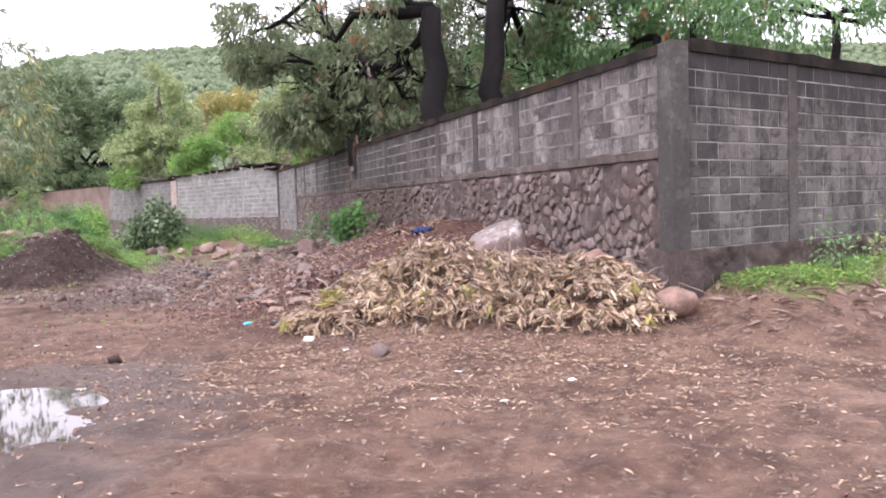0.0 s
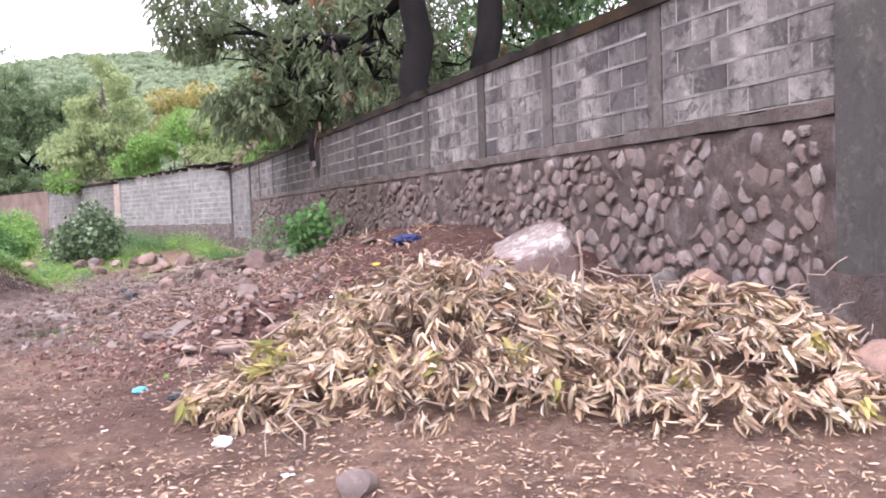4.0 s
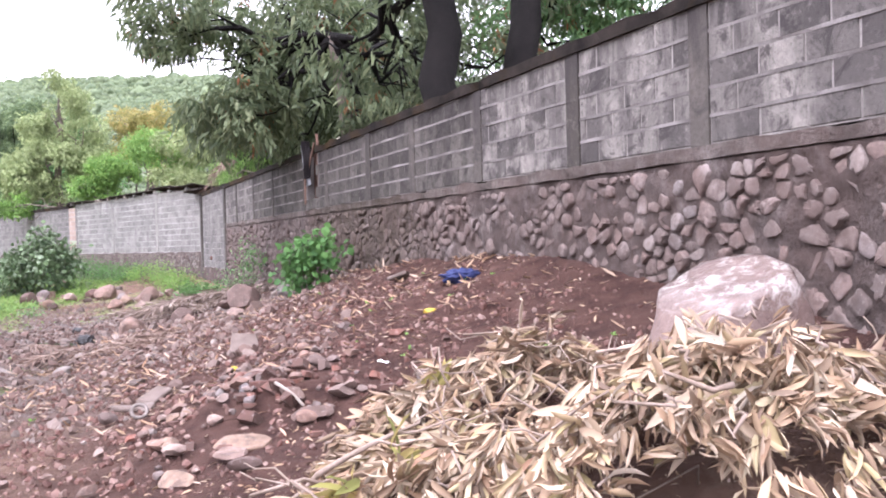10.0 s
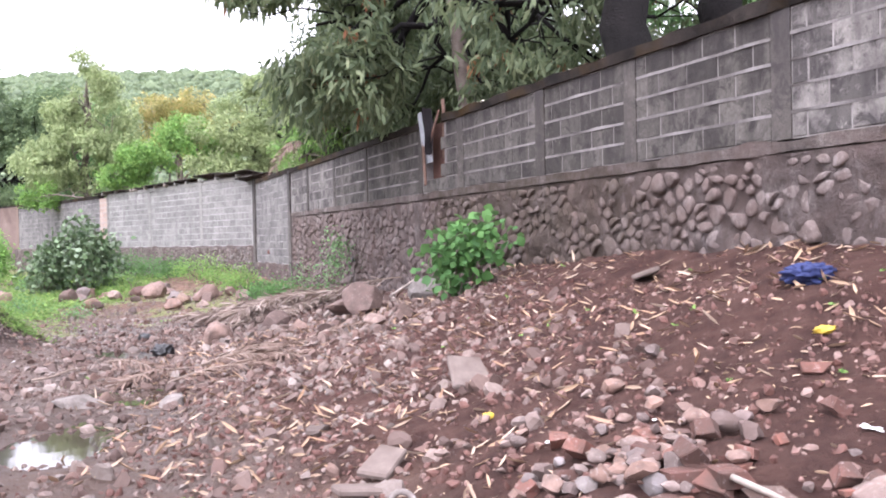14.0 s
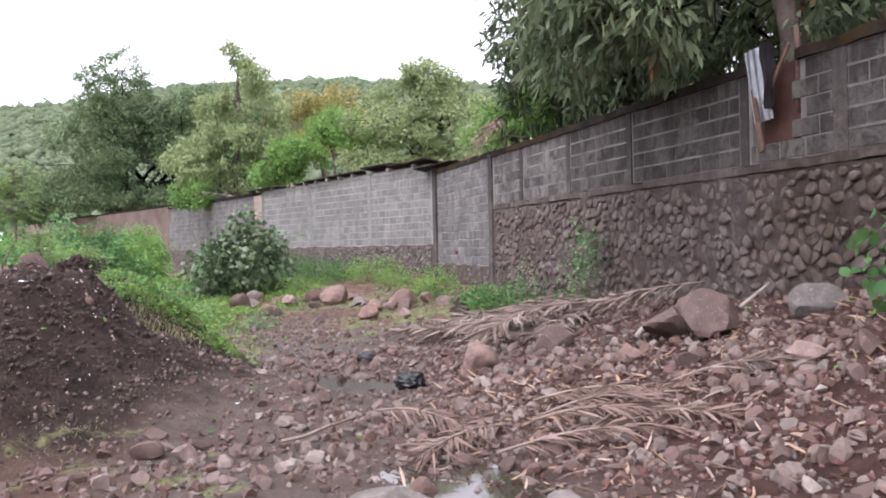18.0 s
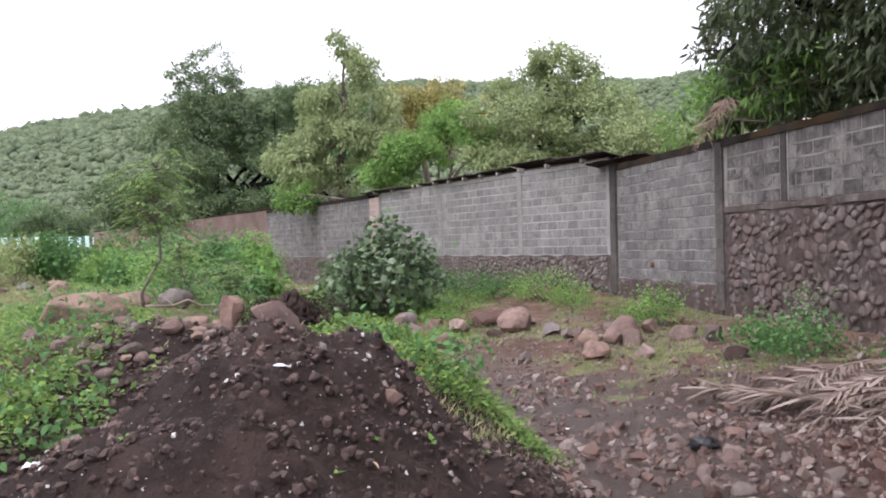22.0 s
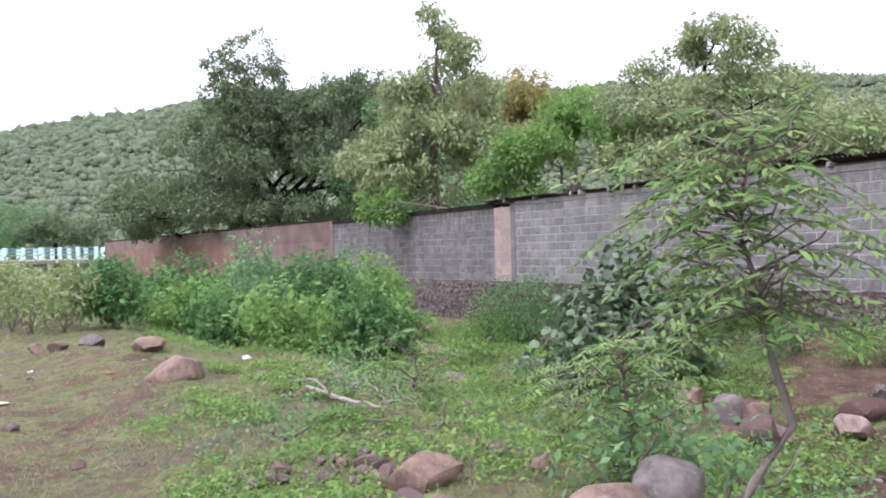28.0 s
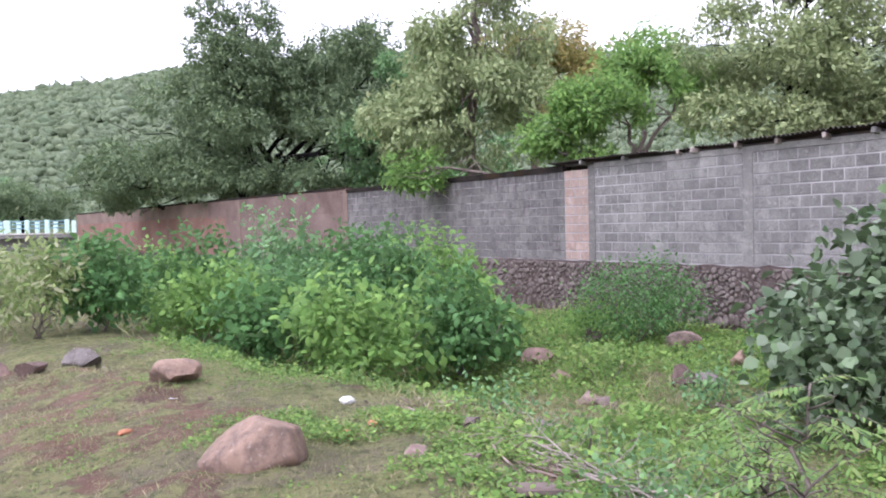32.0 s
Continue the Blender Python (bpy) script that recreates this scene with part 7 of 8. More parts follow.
for x, y, r, s in SIZES:
    rock(x, y, r * 1.1, r * 0.9, r * 0.75, s, (M_ROCK, M_STONE, M_ROCK_DARK)[s % 3], "weathered fieldstone lying in the stream bed" if y > 16 else "brown stone lying on the mud", turn=37 * s, level=2, group="loose fieldstones")
for k, (x, y, w, h, paint) in enumerate(((-9.02, 31.97, 0.34, 0.3, M_ROCK), (-7.29, 29.87, 0.36, 0.27, M_ROCK), (-7.8, 29.68, 0.21, 0.18, M_ROCK_RED), (-7.78, 28.54, 0.25, 0.16, M_ROCK), (-10.12, 30.42, 0.22, 0.17, M_ROCK_RED), (-11.13, 31.81, 0.33, 0.26, M_ROCK_DARK), (-10.08, 32.1, 0.25, 0.18, M_ROCK), (-6.65, 32.36, 0.22, 0.2, M_ROCK), (-12.59, 31.1, 0.42, 0.3, M_ROCK_RED))):
    rock(x, y, w, w * 0.8, h, k + 1, paint, ("pale tan boulder in the stream bed", "dark brown boulder under the broadleaf bush")[paint is M_ROCK_DARK], "boulder", 50 * k, 0.22, 3, 0.7, "boulders of the upper stream bed")
rock(-9.7, 32.9, 0.42, 0.2, 0.18, 6, M_BRICK, "rust-red block of broken masonry among rocks", "masonry_block", -10, 0.2, 2, 0.8)

# rubble of broken brick below the slope
r = random.Random(5)
for i in range(260):
    a, d = r.uniform(0, 6.28), abs(r.gauss(0, 0.62))
    x, y = -2.2 + d * math.cos(a) * 1.1, 13.3 + d * math.sin(a) * 1.5
    s = r.uniform(0.035, 0.085) if i < 110 else r.uniform(0.02, 0.045)
    brick = i % 4 == 0
    if brick:
        x, y, s = -2.0 + (x + 2.2) * 0.85, 13.1 + (y - 13.3) * 0.8, s * 0.8 + 0.005
    rock(x, y, s * (1.5 if brick else 1.1), s * 0.9, s * 0.6, i, M_BRICK if brick else (M_ROCK, M_STONE)[i % 3 == 1], "broken red brick in the rubble heap" if brick else "rough stone chunk in the rubble heap", "brick_rubble" if brick else "stone_chunk", r.uniform(0, 360), 0.3, 2, 1.0, "rubble of bricks and stones", r.uniform(0, 0.05), r.uniform(-45, 45))
for i in range(75):
    a, d = r.uniform(0, 6.28), 1.05 * math.sqrt(r.random())
    x, y = -10.85 + d * math.cos(a) * 0.62, 22.05 + d * math.sin(a) * 0.85
    s = r.uniform(0.025, 0.072)
    rock(x, y, s * 1.25, s, s * 0.75, i + 3, (M_ROCK_RED, M_STONE, M_ROCK_DARK, M_ROCK_DARK)[i % 4], "rounded stone in the heap on the mound", "stone_chunk", r.uniform(0, 360), 0.32, 2, 0.6, "stones on the mound", r.uniform(0, 0.02), r.uniform(-25, 25))
for k, (x, y, a, b) in enumerate(((-2.08, 12.1, 0.21, 0.16), (-1.67, 12.4, 0.19, 0.14), (-2.14, 11.9, 0.15, 0.11), (-2.4, 11.6, 0.17, 0.09), (-2.0, 11.5, 0.12, 0.09), (-1.5, 12.7, 0.15, 0.11), (-2.6, 12.4, 0.12, 0.1), (-1.85, 12.75, 0.13, 0.1), (-1.25, 12.1, 0.16, 0.12), (-2.75, 13.1, 0.11, 0.08))):
    rock(x, y, a, b, 0.05, k + 1, (M_ROCK_RED, M_ROCK_DARK, M_ROCK)[k % 3], "flat reddish broken stone on the mud", "flat_stone", 47 * k, 0.25, 2, 1.0, "flat stones below the leaf heap", 0.01, 6 - 3 * (k % 4))
for i in range(34):
    a, d = r.uniform(0, 6.28), 0.55 * math.sqrt(r.random())
    x, y, s = -14.75 + d * math.cos(a) * 1.1, 27.2 + d * math.sin(a) * 0.7, r.uniform(0.02, 0.065)
    rock(x, y, s * 1.2, s, s * 0.8, i + 1, (M_ROCK_DARK, M_STONE, M_ROCK_RED, M_ROCK_DARK)[i % 4], "dark broken stone in a small heap on the bank", "stone_chunk", r.uniform(0, 360), 0.3, 2, 0.9, "small stone heap on the bank", r.uniform(0, 0.02), r.uniform(-25, 25))
rock(-14.12, 26.85, 0.26, 0.17, 0.12, 6, M_ROCK_RED, "broad flat tan stone beside the small stone heap", "boulder", 15, 0.3, 3, 0.8)
rock(-13.45, 27.2, 0.075, 0.06, 0.09, 3, M_ROCK_RED, "small upright reddish stone on the bank", "rock", 0, 0.25, 2, 0.6)
# flat slabs
for x, y, w, l, turn, tip, lab in ((-2.62, 15.75, 0.34, 0.28, 20, 34, "grey flat concrete slab tilted on the slope"), (-3.25, 14.55, 0.26, 0.22, -30, 20, "broken grey concrete slab in the rubble"), (-3.35, 14.15, 0.32, 0.1, 8, 0, "long grey tile fragment in the rubble"), (-0.95, 16.9, 0.3, 0.2, 70, -20, "pale flat stone leaning at the wall"), (-15.85, 30.45, 0.28, 0.16, 15, -8, "flat grey stone on the edge of the bank")):
    me = box_mesh("concrete_slab", w, l, 0.045, 0.012)
    g = random.Random(int(100 * w + turn))
    cut = [g.uniform(0.62, 1.08) for _ in range(4)]
    for q in me.vertices:
        k = cut[(q.co.x > 0) * 2 + (q.co.y > 0)]
        q.co.x *= k
        q.co.y *= 2 - k if k < 1 else k
    ob = put("concrete_slab", me, M_SLAB, flat=True)
    ob.matrix_world = pose(x, y, rest(x, y) + 0.05 + 0.18 * abs(math.sin(radians(tip))) * l, tip, 4, turn)
    tagged(ob, lab, "slab")

# pebbles
def tiny(seed):
    """A pebble of eight faces."""
    g = random.Random(seed)
    v = [(1, 0, 0), (-1, 0, 0), (0, 1, 0), (0, -1, 0), (0, 0, 1), (0, 0, -1)]
    v = np.array([[c + g.uniform(-0.3, 0.3) for c in p] for p in v])
    return v, np.array([(0, 2, 4), (2, 1, 4), (1, 3, 4), (3, 0, 4), (2, 0, 5), (1, 2, 5), (3, 1, 5), (0, 3, 5)])


TINY = [tiny(i) for i in range(8)]
PEB = [rock_shape(500 + i, 1, 0.5, 0.35) for i in range(4)]
CHIP = [rock_shape(520 + i, 2, 1.0, 0.3) for i in range(4)]
SHARD = [rock_shape(540 + i, 1, 1.0, 0.5) for i in range(6)]
rng = np.random.default_rng(71)


def pebbles(name, label, n, box, chance, lo, hi, paint, shapes, power=2.0, flat=0.7, sink=0.15):
    x, y = scatter(n, box, chance)
    n = len(x)
    s = lo + (hi - lo) * rng.uniform(0, 1, n) ** power
    pos = np.stack((x, y, ground(x, y) + s * sink), 1)
    bag = Bag()
    k = rng.integers(0, len(shapes), n)
    for i, (v, f) in enumerate(shapes):
        q = k == i
        bag.add(*spots(v * np.array([1, 1, flat]), f, pos[q], spin(q.sum(), rng), s[q]))
    tagged(put(name, bag.mesh(name), paint, flat=True), label, "stones", kind="stuff")


def island_stone(name, tones):
    n = Nodes(name)
    col = n.ramp(n.island(), *[(i / len(tones), t) for i, t in enumerate(tones)])
    col = n.mix(n.ramp(n.noise(22, 4, 0.65), (0.42, 0.0), (0.7, 0.5)), col, (0.09, 0.06, 0.05))
    n.bump(n.noise(60, 4, 0.7), 0.4, 0.006)
    return n.done(col, 0.75, 0.35)


M_GRIT = island_stone("grit", [(0.12, 0.065, 0.054), (0.17, 0.095, 0.08), (0.23, 0.15, 0.13), (0.11, 0.06, 0.05), (0.32, 0.24, 0.21), (0.09, 0.05, 0.044), (0.19, 0.12, 0.1), (0.13, 0.07, 0.058)])
M_GRIT_GREY = island_stone("grey_grit", [(0.11, 0.088, 0.078), (0.19, 0.155, 0.138), (0.14, 0.1, 0.085), (0.28, 0.235, 0.21), (0.08, 0.06, 0.051), (0.16, 0.1, 0.08), (0.12, 0.07, 0.056)])


M_CHIPS = island_stone("red_chips", [(0.08, 0.032, 0.025), (0.13, 0.062, 0.05), (0.1, 0.045, 0.036), (0.18, 0.105, 0.088), (0.07, 0.03, 0.024), (0.26, 0.18, 0.155), (0.12, 0.055, 0.043)])
M_RUBBLE = island_stone("brown_rubble", [(0.09, 0.055, 0.045), (0.14, 0.096, 0.082), (0.075, 0.044, 0.036), (0.25, 0.195, 0.17), (0.11, 0.064, 0.052), (0.055, 0.032, 0.026), (0.17, 0.125, 0.11)])
M_CLOD = island_stone("clods", [(0.035, 0.022, 0.018), (0.055, 0.035, 0.029), (0.026, 0.017, 0.014), (0.08, 0.052, 0.043), (0.045, 0.028, 0.023)])


def on_slope(x, y):
    s, d = along(x, y, A0, AD)
    return smooth(0.0, 2.5, s) * smooth(17, 13, s) * smooth(6.0, 4.0, d) * smooth(0.0, 0.1, d) * (0.55 + 0.45 * smooth(-0.3, 0.3, vnoise(x, y, 61)))


def in_bed(x, y):
    s, d = along(x, y, A0, AD)
    return smooth(12, 15, y) * smooth(34, 31, y) * smooth(-0.6, -2.0, bank_side(x, y) - 3 * smooth(20, 17, y)) * smooth(0.1, 0.5, d) * (0.4 + 0.6 * smooth(-0.2, 0.4, vnoise(x * 0.8, y * 0.8, 62)))


pebbles("slope_stones", "loose brown stones and clods on the red earth slope", 22000, (-6, 2, 10, 26), on_slope, 0.005, 0.026, M_CHIPS, TINY, 2.6)
pebbles("rubble_chips", "angular stone and brick chips below the slope", 5200, (-5, 0.5, 11.5, 19), lambda x, y: on_slope(x, y) * smooth(0.2, 1.0, along(x, y, A0, AD)[1]), 0.012, 0.05, M_CHIPS, SHARD, 2.2)
pebbles("stream_gravel", "grey and brown gravel in the stream bed", 26000, (-12, -3, 12, 34), in_bed, 0.009, 0.05, M_GRIT_GREY, TINY + PEB[:2], 2.2)
pebbles("stream_cobbles", "rounded cobbles in the stream bed", 2600, (-12, -3, 13, 34), in_bed, 0.03, 0.11, M_GRIT_GREY, CHIP, 2.6)
pebbles("stream_rubble", "brown broken stones strewn in the stream bed", 16000, (-10, -2, 13, 27), lambda x, y: np.maximum(in_bed(x, y), 0.35 * on_slope(x, y) * smooth(2.2, 3.4, along(x, y, A0, AD)[1])) * smooth(14, 16.5, y), 0.008, 0.07, M_RUBBLE, SHARD + TINY[:3], 3.2, 0.6, -0.1)
pebbles("bed_chunks", "broken brown and grey stones lying thick in the stream bed", 2600, (-9, -1.5, 14, 25), lambda x, y: np.maximum(np.maximum(in_bed(x, y), 0.12 * on_slope(x, y) * smooth(1.6, 2.6, along(x, y, A0, AD)[1])), 0.6 * smooth(2.0, 2.4, mound_far(x, y)) * smooth(4.2, 3.2, mound_far(x, y)) * smooth(20.5, 19.0, y)), 0.03, 0.1, M_RUBBLE, CHIP, 2.6, 0.7, 0.1)
pebbles("foot_grit", "fine chips and clods at the foot of the mound", 9000, (-10.5, -4.5, 16, 21.5), lambda x, y: 0.8 * smooth(-0.4, 0.3, vnoise(x * 1.2, y * 1.2, 66)), 0.005, 0.03, M_RUBBLE, TINY, 2.4)
pebbles("road_stones", "small stones trodden into the muddy road", 16000, (-7, 6, 2, 12), lambda x, y: 0.2 + 0.5 * smooth(-0.1, 0.4, vnoise(x * 0.6, y * 0.6, 63)), 0.005, 0.025, M_GRIT, TINY, 2.5)
pebbles("mud_clods", "dark clods and stones in the churned mud", 7000, (-7, 6, 2, 11), lambda x, y: (0.15 + 0.85 * smooth(-2, -3.5, x)) * smooth(0.0, 0.4, vnoise(x * 1.3, y * 1.3, 64)), 0.006, 0.04, M_RUBBLE, SHARD, 2.8, 0.6, 0.0)
pebbles("mound_bits", "pale bits and stones in the dark mound", 7000, (-13.5, -7, 17.5, 23), lambda x, y: smooth(2.5, 2.0, mound_far(x, y)), 0.003, 0.014, M_GRIT, TINY, 2.6)
pebbles("bank_stones", "stones scattered on the grass bank", 500, (-22, -9, 19, 36), lambda x, y: smooth(-1.5, 0, bank_side(x, y)) * 0.5, 0.01, 0.05, M_GRIT_GREY, PEB, 2.2)

pebbles("mound_clods", "dark crumbling clods on the spoil mound", 26000, (-12.2, -7, 17.8, 23), lambda x, y: smooth(2.3, 1.8, mound_far(x, y)) * (0.35 + 0.65 * smooth(-0.3, 0.3, vnoise(x * 3, y * 3, 65))), 0.006, 0.036, M_CLOD, SHARD, 3.2, 0.8, 0.25)
pebbles("mound_specks", "small pale bits strewn in the dark mound", 1500, (-12, -7, 17.8, 23), lambda x, y: smooth(2.5, 1.8, mound_far(x, y)), 0.005, 0.018, M_PALE, TINY, 3.0, 0.6, 0.4)
# dead leaves: the heap and the litter round it
def dry_leaf(width, curl, fold, rows=2, bow=0.0):
    """A dead leaf of length one along y, folded along its rib and curled; bow bends it sideways."""
    v, f = [(0, 0, 0)], []
    for i in range(rows):
        u = (i + 1) / (rows + 1)
        w = width / 2 * math.sin(math.pi * u ** 0.85) ** 0.75
        z, x = -curl * u * u, bow * u * u
        v += [(x + w, u, z + fold), (x, u, z), (x - w, u, z + fold * 0.8)]
    v.append((bow, 0.97, -curl))
    n = len(v) - 1
    f += [(0, 1, 2), (0, 2, 3)]
    for i in range(rows - 1):
        a = 1 + 3 * i
        f += [(a, a + 3, a + 4), (a, a + 4, a + 1), (a + 1, a + 4, a + 5), (a + 1, a + 5, a + 2)]
    f += [(n - 3, n, n - 2), (n - 2, n, n - 1)]
    return np.array(v, float), np.array(f)


HEAP = dry_leaf(0.23, 0.22, 0.06, 3, 0.08)
HEAP_CURL = dry_leaf(0.18, -0.28, 0.08, 3, -0.1)
HEAP_HOOK = dry_leaf(0.2, 0.5, 0.08, 3, 0.12)
HEAP_ROLL = dry_leaf(0.14, 0.15, 0.1, 3, -0.05)


LOBES = ((0.15, 9.6, 1.55, 0.98, 0.27), (1.5, 8.95, 1.0, 0.7, 0.22), (-0.7, 11.0, 0.85, 0.9, 0.26), (-0.95, 9.75, 0.95, 0.8, 0.16))


def heap_rise(x, y):
    """How far inside the heap a place lies (below one), and how high the leaves stand there."""
    q = np.min([((x - a) / c) ** 2 + ((y - b) / d) ** 2 for a, b, c, d, e in LOBES], 0)
    h = np.max([e * np.clip(1 - ((x - a) / c) ** 2 - ((y - b) / d) ** 2, 0, 1) ** 0.55 for a, b, c, d, e in LOBES], 0)
    return q, h * (1 + 0.5 * vnoise(x * 1.9, y * 1.9, 81) + 0.4 * vnoise(x * 4.3, y * 4.3, 82))


rng = np.random.default_rng(72)
n = 3000
x, y = rng.uniform(-2.2, 2.8, n), rng.uniform(8.0, 12.1, n)
q, h = heap_rise(x, y)
s_, d_ = along(x, y, A0, AD)
keep = (q + rng.normal(0, 0.1, n) < 1.02) & (d_ > 0.3)
x, y, h = x[keep], y[keep], h[keep]
k = 13
n = len(x)
p = np.stack((x, y, ground(x, y) + h * rng.uniform(0.5, 1.15, n) + 0.08), 1)
out = np.stack((x - 0.3, (y - 9.9) * 1.2, np.zeros(n)), 1)
out /= np.linalg.norm(out, axis=1, keepdims=True) + 0.05
out = out * 0.3 + rng.normal(0, 0.5, (n, 3)) * np.array([1, 1, 0.6]) + np.array([0, -0.15, -0.35])
# each tuft is a whorl: its leaves fan out round a twig's tip and hang
turn = rng.uniform(0, 6.28, n * k)
pp = np.repeat(p, k, 0) + rng.normal(0, 0.016, (n * k, 3))
ww = np.repeat(out, k, 0) * rng.uniform(0.7, 1.3, (n * k, 1)) + np.stack((np.cos(turn), np.sin(turn), rng.normal(-0.15, 0.3, n * k)), 1) * rng.uniform(0.1, 0.75, n * k)[:, None]
size = np.repeat(rng.uniform(0.75, 1.15, n), k) * rng.uniform(0.075, 0.17, n * k)
bag = Bag()
lot = rng.integers(0, 4, n * k)
for i, form in enumerate((HEAP, HEAP_CURL, HEAP_HOOK, HEAP_ROLL)):
    g = lot == i
    leaves(bag, form, pp[g], ww[g], size[g], rng, 1.5)
heap = tagged(empty("leaf_heap", 0.35, 10.0, rest(0.35, 10.0)), "heap of dry tan mango leaves and twigs below the wall", "leaf heap")
me = bag.mesh("dead_leaves")
me.transform(heap.matrix_world.inverted())
tagged(put("dead_leaves", me, M_HEAP, heap), kind="stuff")
sel = rng.choice(n, 18, replace=False)
bag = Bag()
pp = np.repeat(p[sel], 12, 0) + rng.normal(0, 0.025, (18 * 12, 3)) + np.array([0, 0, 0.05])
ww = np.repeat(out[sel], 12, 0) + rng.normal(0, 0.35, (18 * 12, 3))
leaves(bag, HEAP, pp, ww, rng.uniform(0.12, 0.2, 18 * 12), rng, 0.8)
me = bag.mesh("green_leaves")
me.transform(heap.matrix_world.inverted())
put("green_leaves", me, M_YELLOW, heap, label="yellow-green leaf tufts not yet dry")
foot = np.array(heap.matrix_world.translation)
for i in range(110):
    j = int(rng.integers(0, n))
    a = p[j] + np.array([0, 0, 0.05])
    e = a + rng.normal(0, 0.34, 3) * np.array([1, 1, 0.3]) + np.array([0, 0, 0.03])
    pts, rad = limb(a - foot, e - foot, rng.uniform(0.004, 0.011), 0.003, rng, 0.4, 6)
    put("twig", mesh_from("twig", *tube(pts, rad, 5)), M_TWIG, heap)


def litter(name, label, n, box, chance, lo, hi, paint=None, shape=None):
    x, y = scatter(n, box, chance)
    n = len(x)
    p = np.stack((x, y, ground(x, y) + 0.008), 1)
    w = rng.normal(0, 1, (n, 3))
    w[:, 2] = rng.normal(0.05, 0.12, n)
    bag = Bag()
    leaves(bag, shape or HEAP, p, w, rng.uniform(lo, hi, n), rng, 0.5)
    tagged(put(name, bag.mesh(name), paint or M_LITTER), label, "litter", kind="stuff")


litter("leaf_litter", "dry brown leaves strewn on the mud", 76000, (-5, 6, 3, 12.5), lambda x, y: 0.85 * np.exp(-0.42 * ((x - 0.6) / 1.8) ** 2 - 0.5 * ((y - 7.9) / 1.6) ** 2) + 0.2 * smooth(-0.15, 0.4, vnoise(x, y, 83)), 0.015, 0.065)
litter("slope_litter", "dry leaf scraps on the red earth slope", 9000, (-6, 1.5, 11, 24), lambda x, y: 0.5 * on_slope(x, y), 0.02, 0.09)
litter("fallen_leaves", "larger pinkish dry leaves and husks below the wall", 3800, (-6, 1, 12, 22), lambda x, y: 0.6 * on_slope(x, y) * smooth(13, 16, y) + 0.15 * on_slope(x, y), 0.07, 0.17, M_LITTER, HEAP_CURL)
litter("verge_litter", "dry grass and leaves under the side wall", 6000, (3, 11, 8, 16), lambda x, y: 0.8 * smooth(2.6, 1.0, np.abs(along(x, y, R0, RD)[1])), 0.08, 0.22, M_STRAW)
litter("bank_litter", "dry scraps on the grass bank", 900, (-22, -9, 18, 34), lambda x, y: np.full(len(x), 0.35), 0.03, 0.08)


# ---- roof, bridge and other built things ----
def corrugated(w, l, amp=0.018, pitch=0.09, thick=0.004, seed=0):
    """A wavy metal sheet lying in x and y, bent and ragged a little."""
    n, k = int(w / pitch * 6), 8
    v, f = [], []
    for side in (0, 1):
        for j in range(k + 1):
            for i in range(n + 1):
                x, y = w * i / n, l * j / k
                z = amp * math.sin(2 * math.pi * x / pitch) + 0.03 * noise.noise(Vector((x * 1.5, y * 1.2, seed))) + 0.012 * noise.noise(Vector((x * 7, y * 3, seed + 9)))
                v.append((x, y, z - thick * side))
    m = (n + 1) * (k + 1)
    for j in range(k):
        for i in range(n):
            a = j * (n + 1) + i
            f.append((a, a + 1, a + n + 2, a + n + 1))
            f.append((m + a, m + a + n + 1, m + a + n + 2, m + a + 1))
    return mesh_from("sheet", v, f)


def in_wall(p, d, x, y, z, *turn):
    return wall_frame(p, d) @ pose(x, y, z, *turn)


roof = new("lean_to_roof")
roof.matrix_world = in_wall(J0, BD, 0, 0, 3.45)
tagged(roof, "dark rusted corrugated lean-to roof on wooden rafters behind the wall", "roof")
r = random.Random(17)
x = 0.0
i = 0
while x < 12.4:
    w = r.uniform(1.7, 2.2)
    l = r.uniform(2.4, 2.9)
    lift = 0.12 * math.exp(-((x - 1.5) / 2.5) ** 2)
    put("sheet", corrugated(min(w + 0.12, 13.0 - x), l, seed=i), M_RUSTY, roof, pose(x, 0.16 + r.uniform(-0.05, 0.05), 0.02 + lift + 0.018 * (i % 2) + r.uniform(-0.01, 0.02), 8 + r.uniform(-1.5, 1.5), r.uniform(-0.8, 0.8), r.uniform(-1, 1)) @ Matrix.Diagonal((1, -1, 1, 1)))
    x += w
    i += 1
put("sheet", corrugated(1.5, 1.8, seed=30), M_RUSTY, roof, pose(-1.2, 0.1, -0.06, 6, 4, 16) @ Matrix.Diagonal((1, -1, 1, 1)))
put("purlin", box_mesh("purlin", 12.6, 0.08, 0.07, 0.01), M_RUSTY, roof, pose(6.4, -0.06, -0.04), flat=True)
for k, s in enumerate((0.9, 2.2, 3.3, 4.4, 5.2, 6.06, 6.96, 7.78, 8.74, 9.15, 10.6, 11.9)):
    put("rafter", box_mesh("rafter", 0.07, 0.7, 0.1, 0.012), M_PALEWOOD if 4 < k < 10 else M_COLUMN_B, roof, pose(s, -0.24 + 0.03 * (k % 3), -0.055, 7, r.uniform(-14, 14), r.uniform(-6, 6)), flat=True)

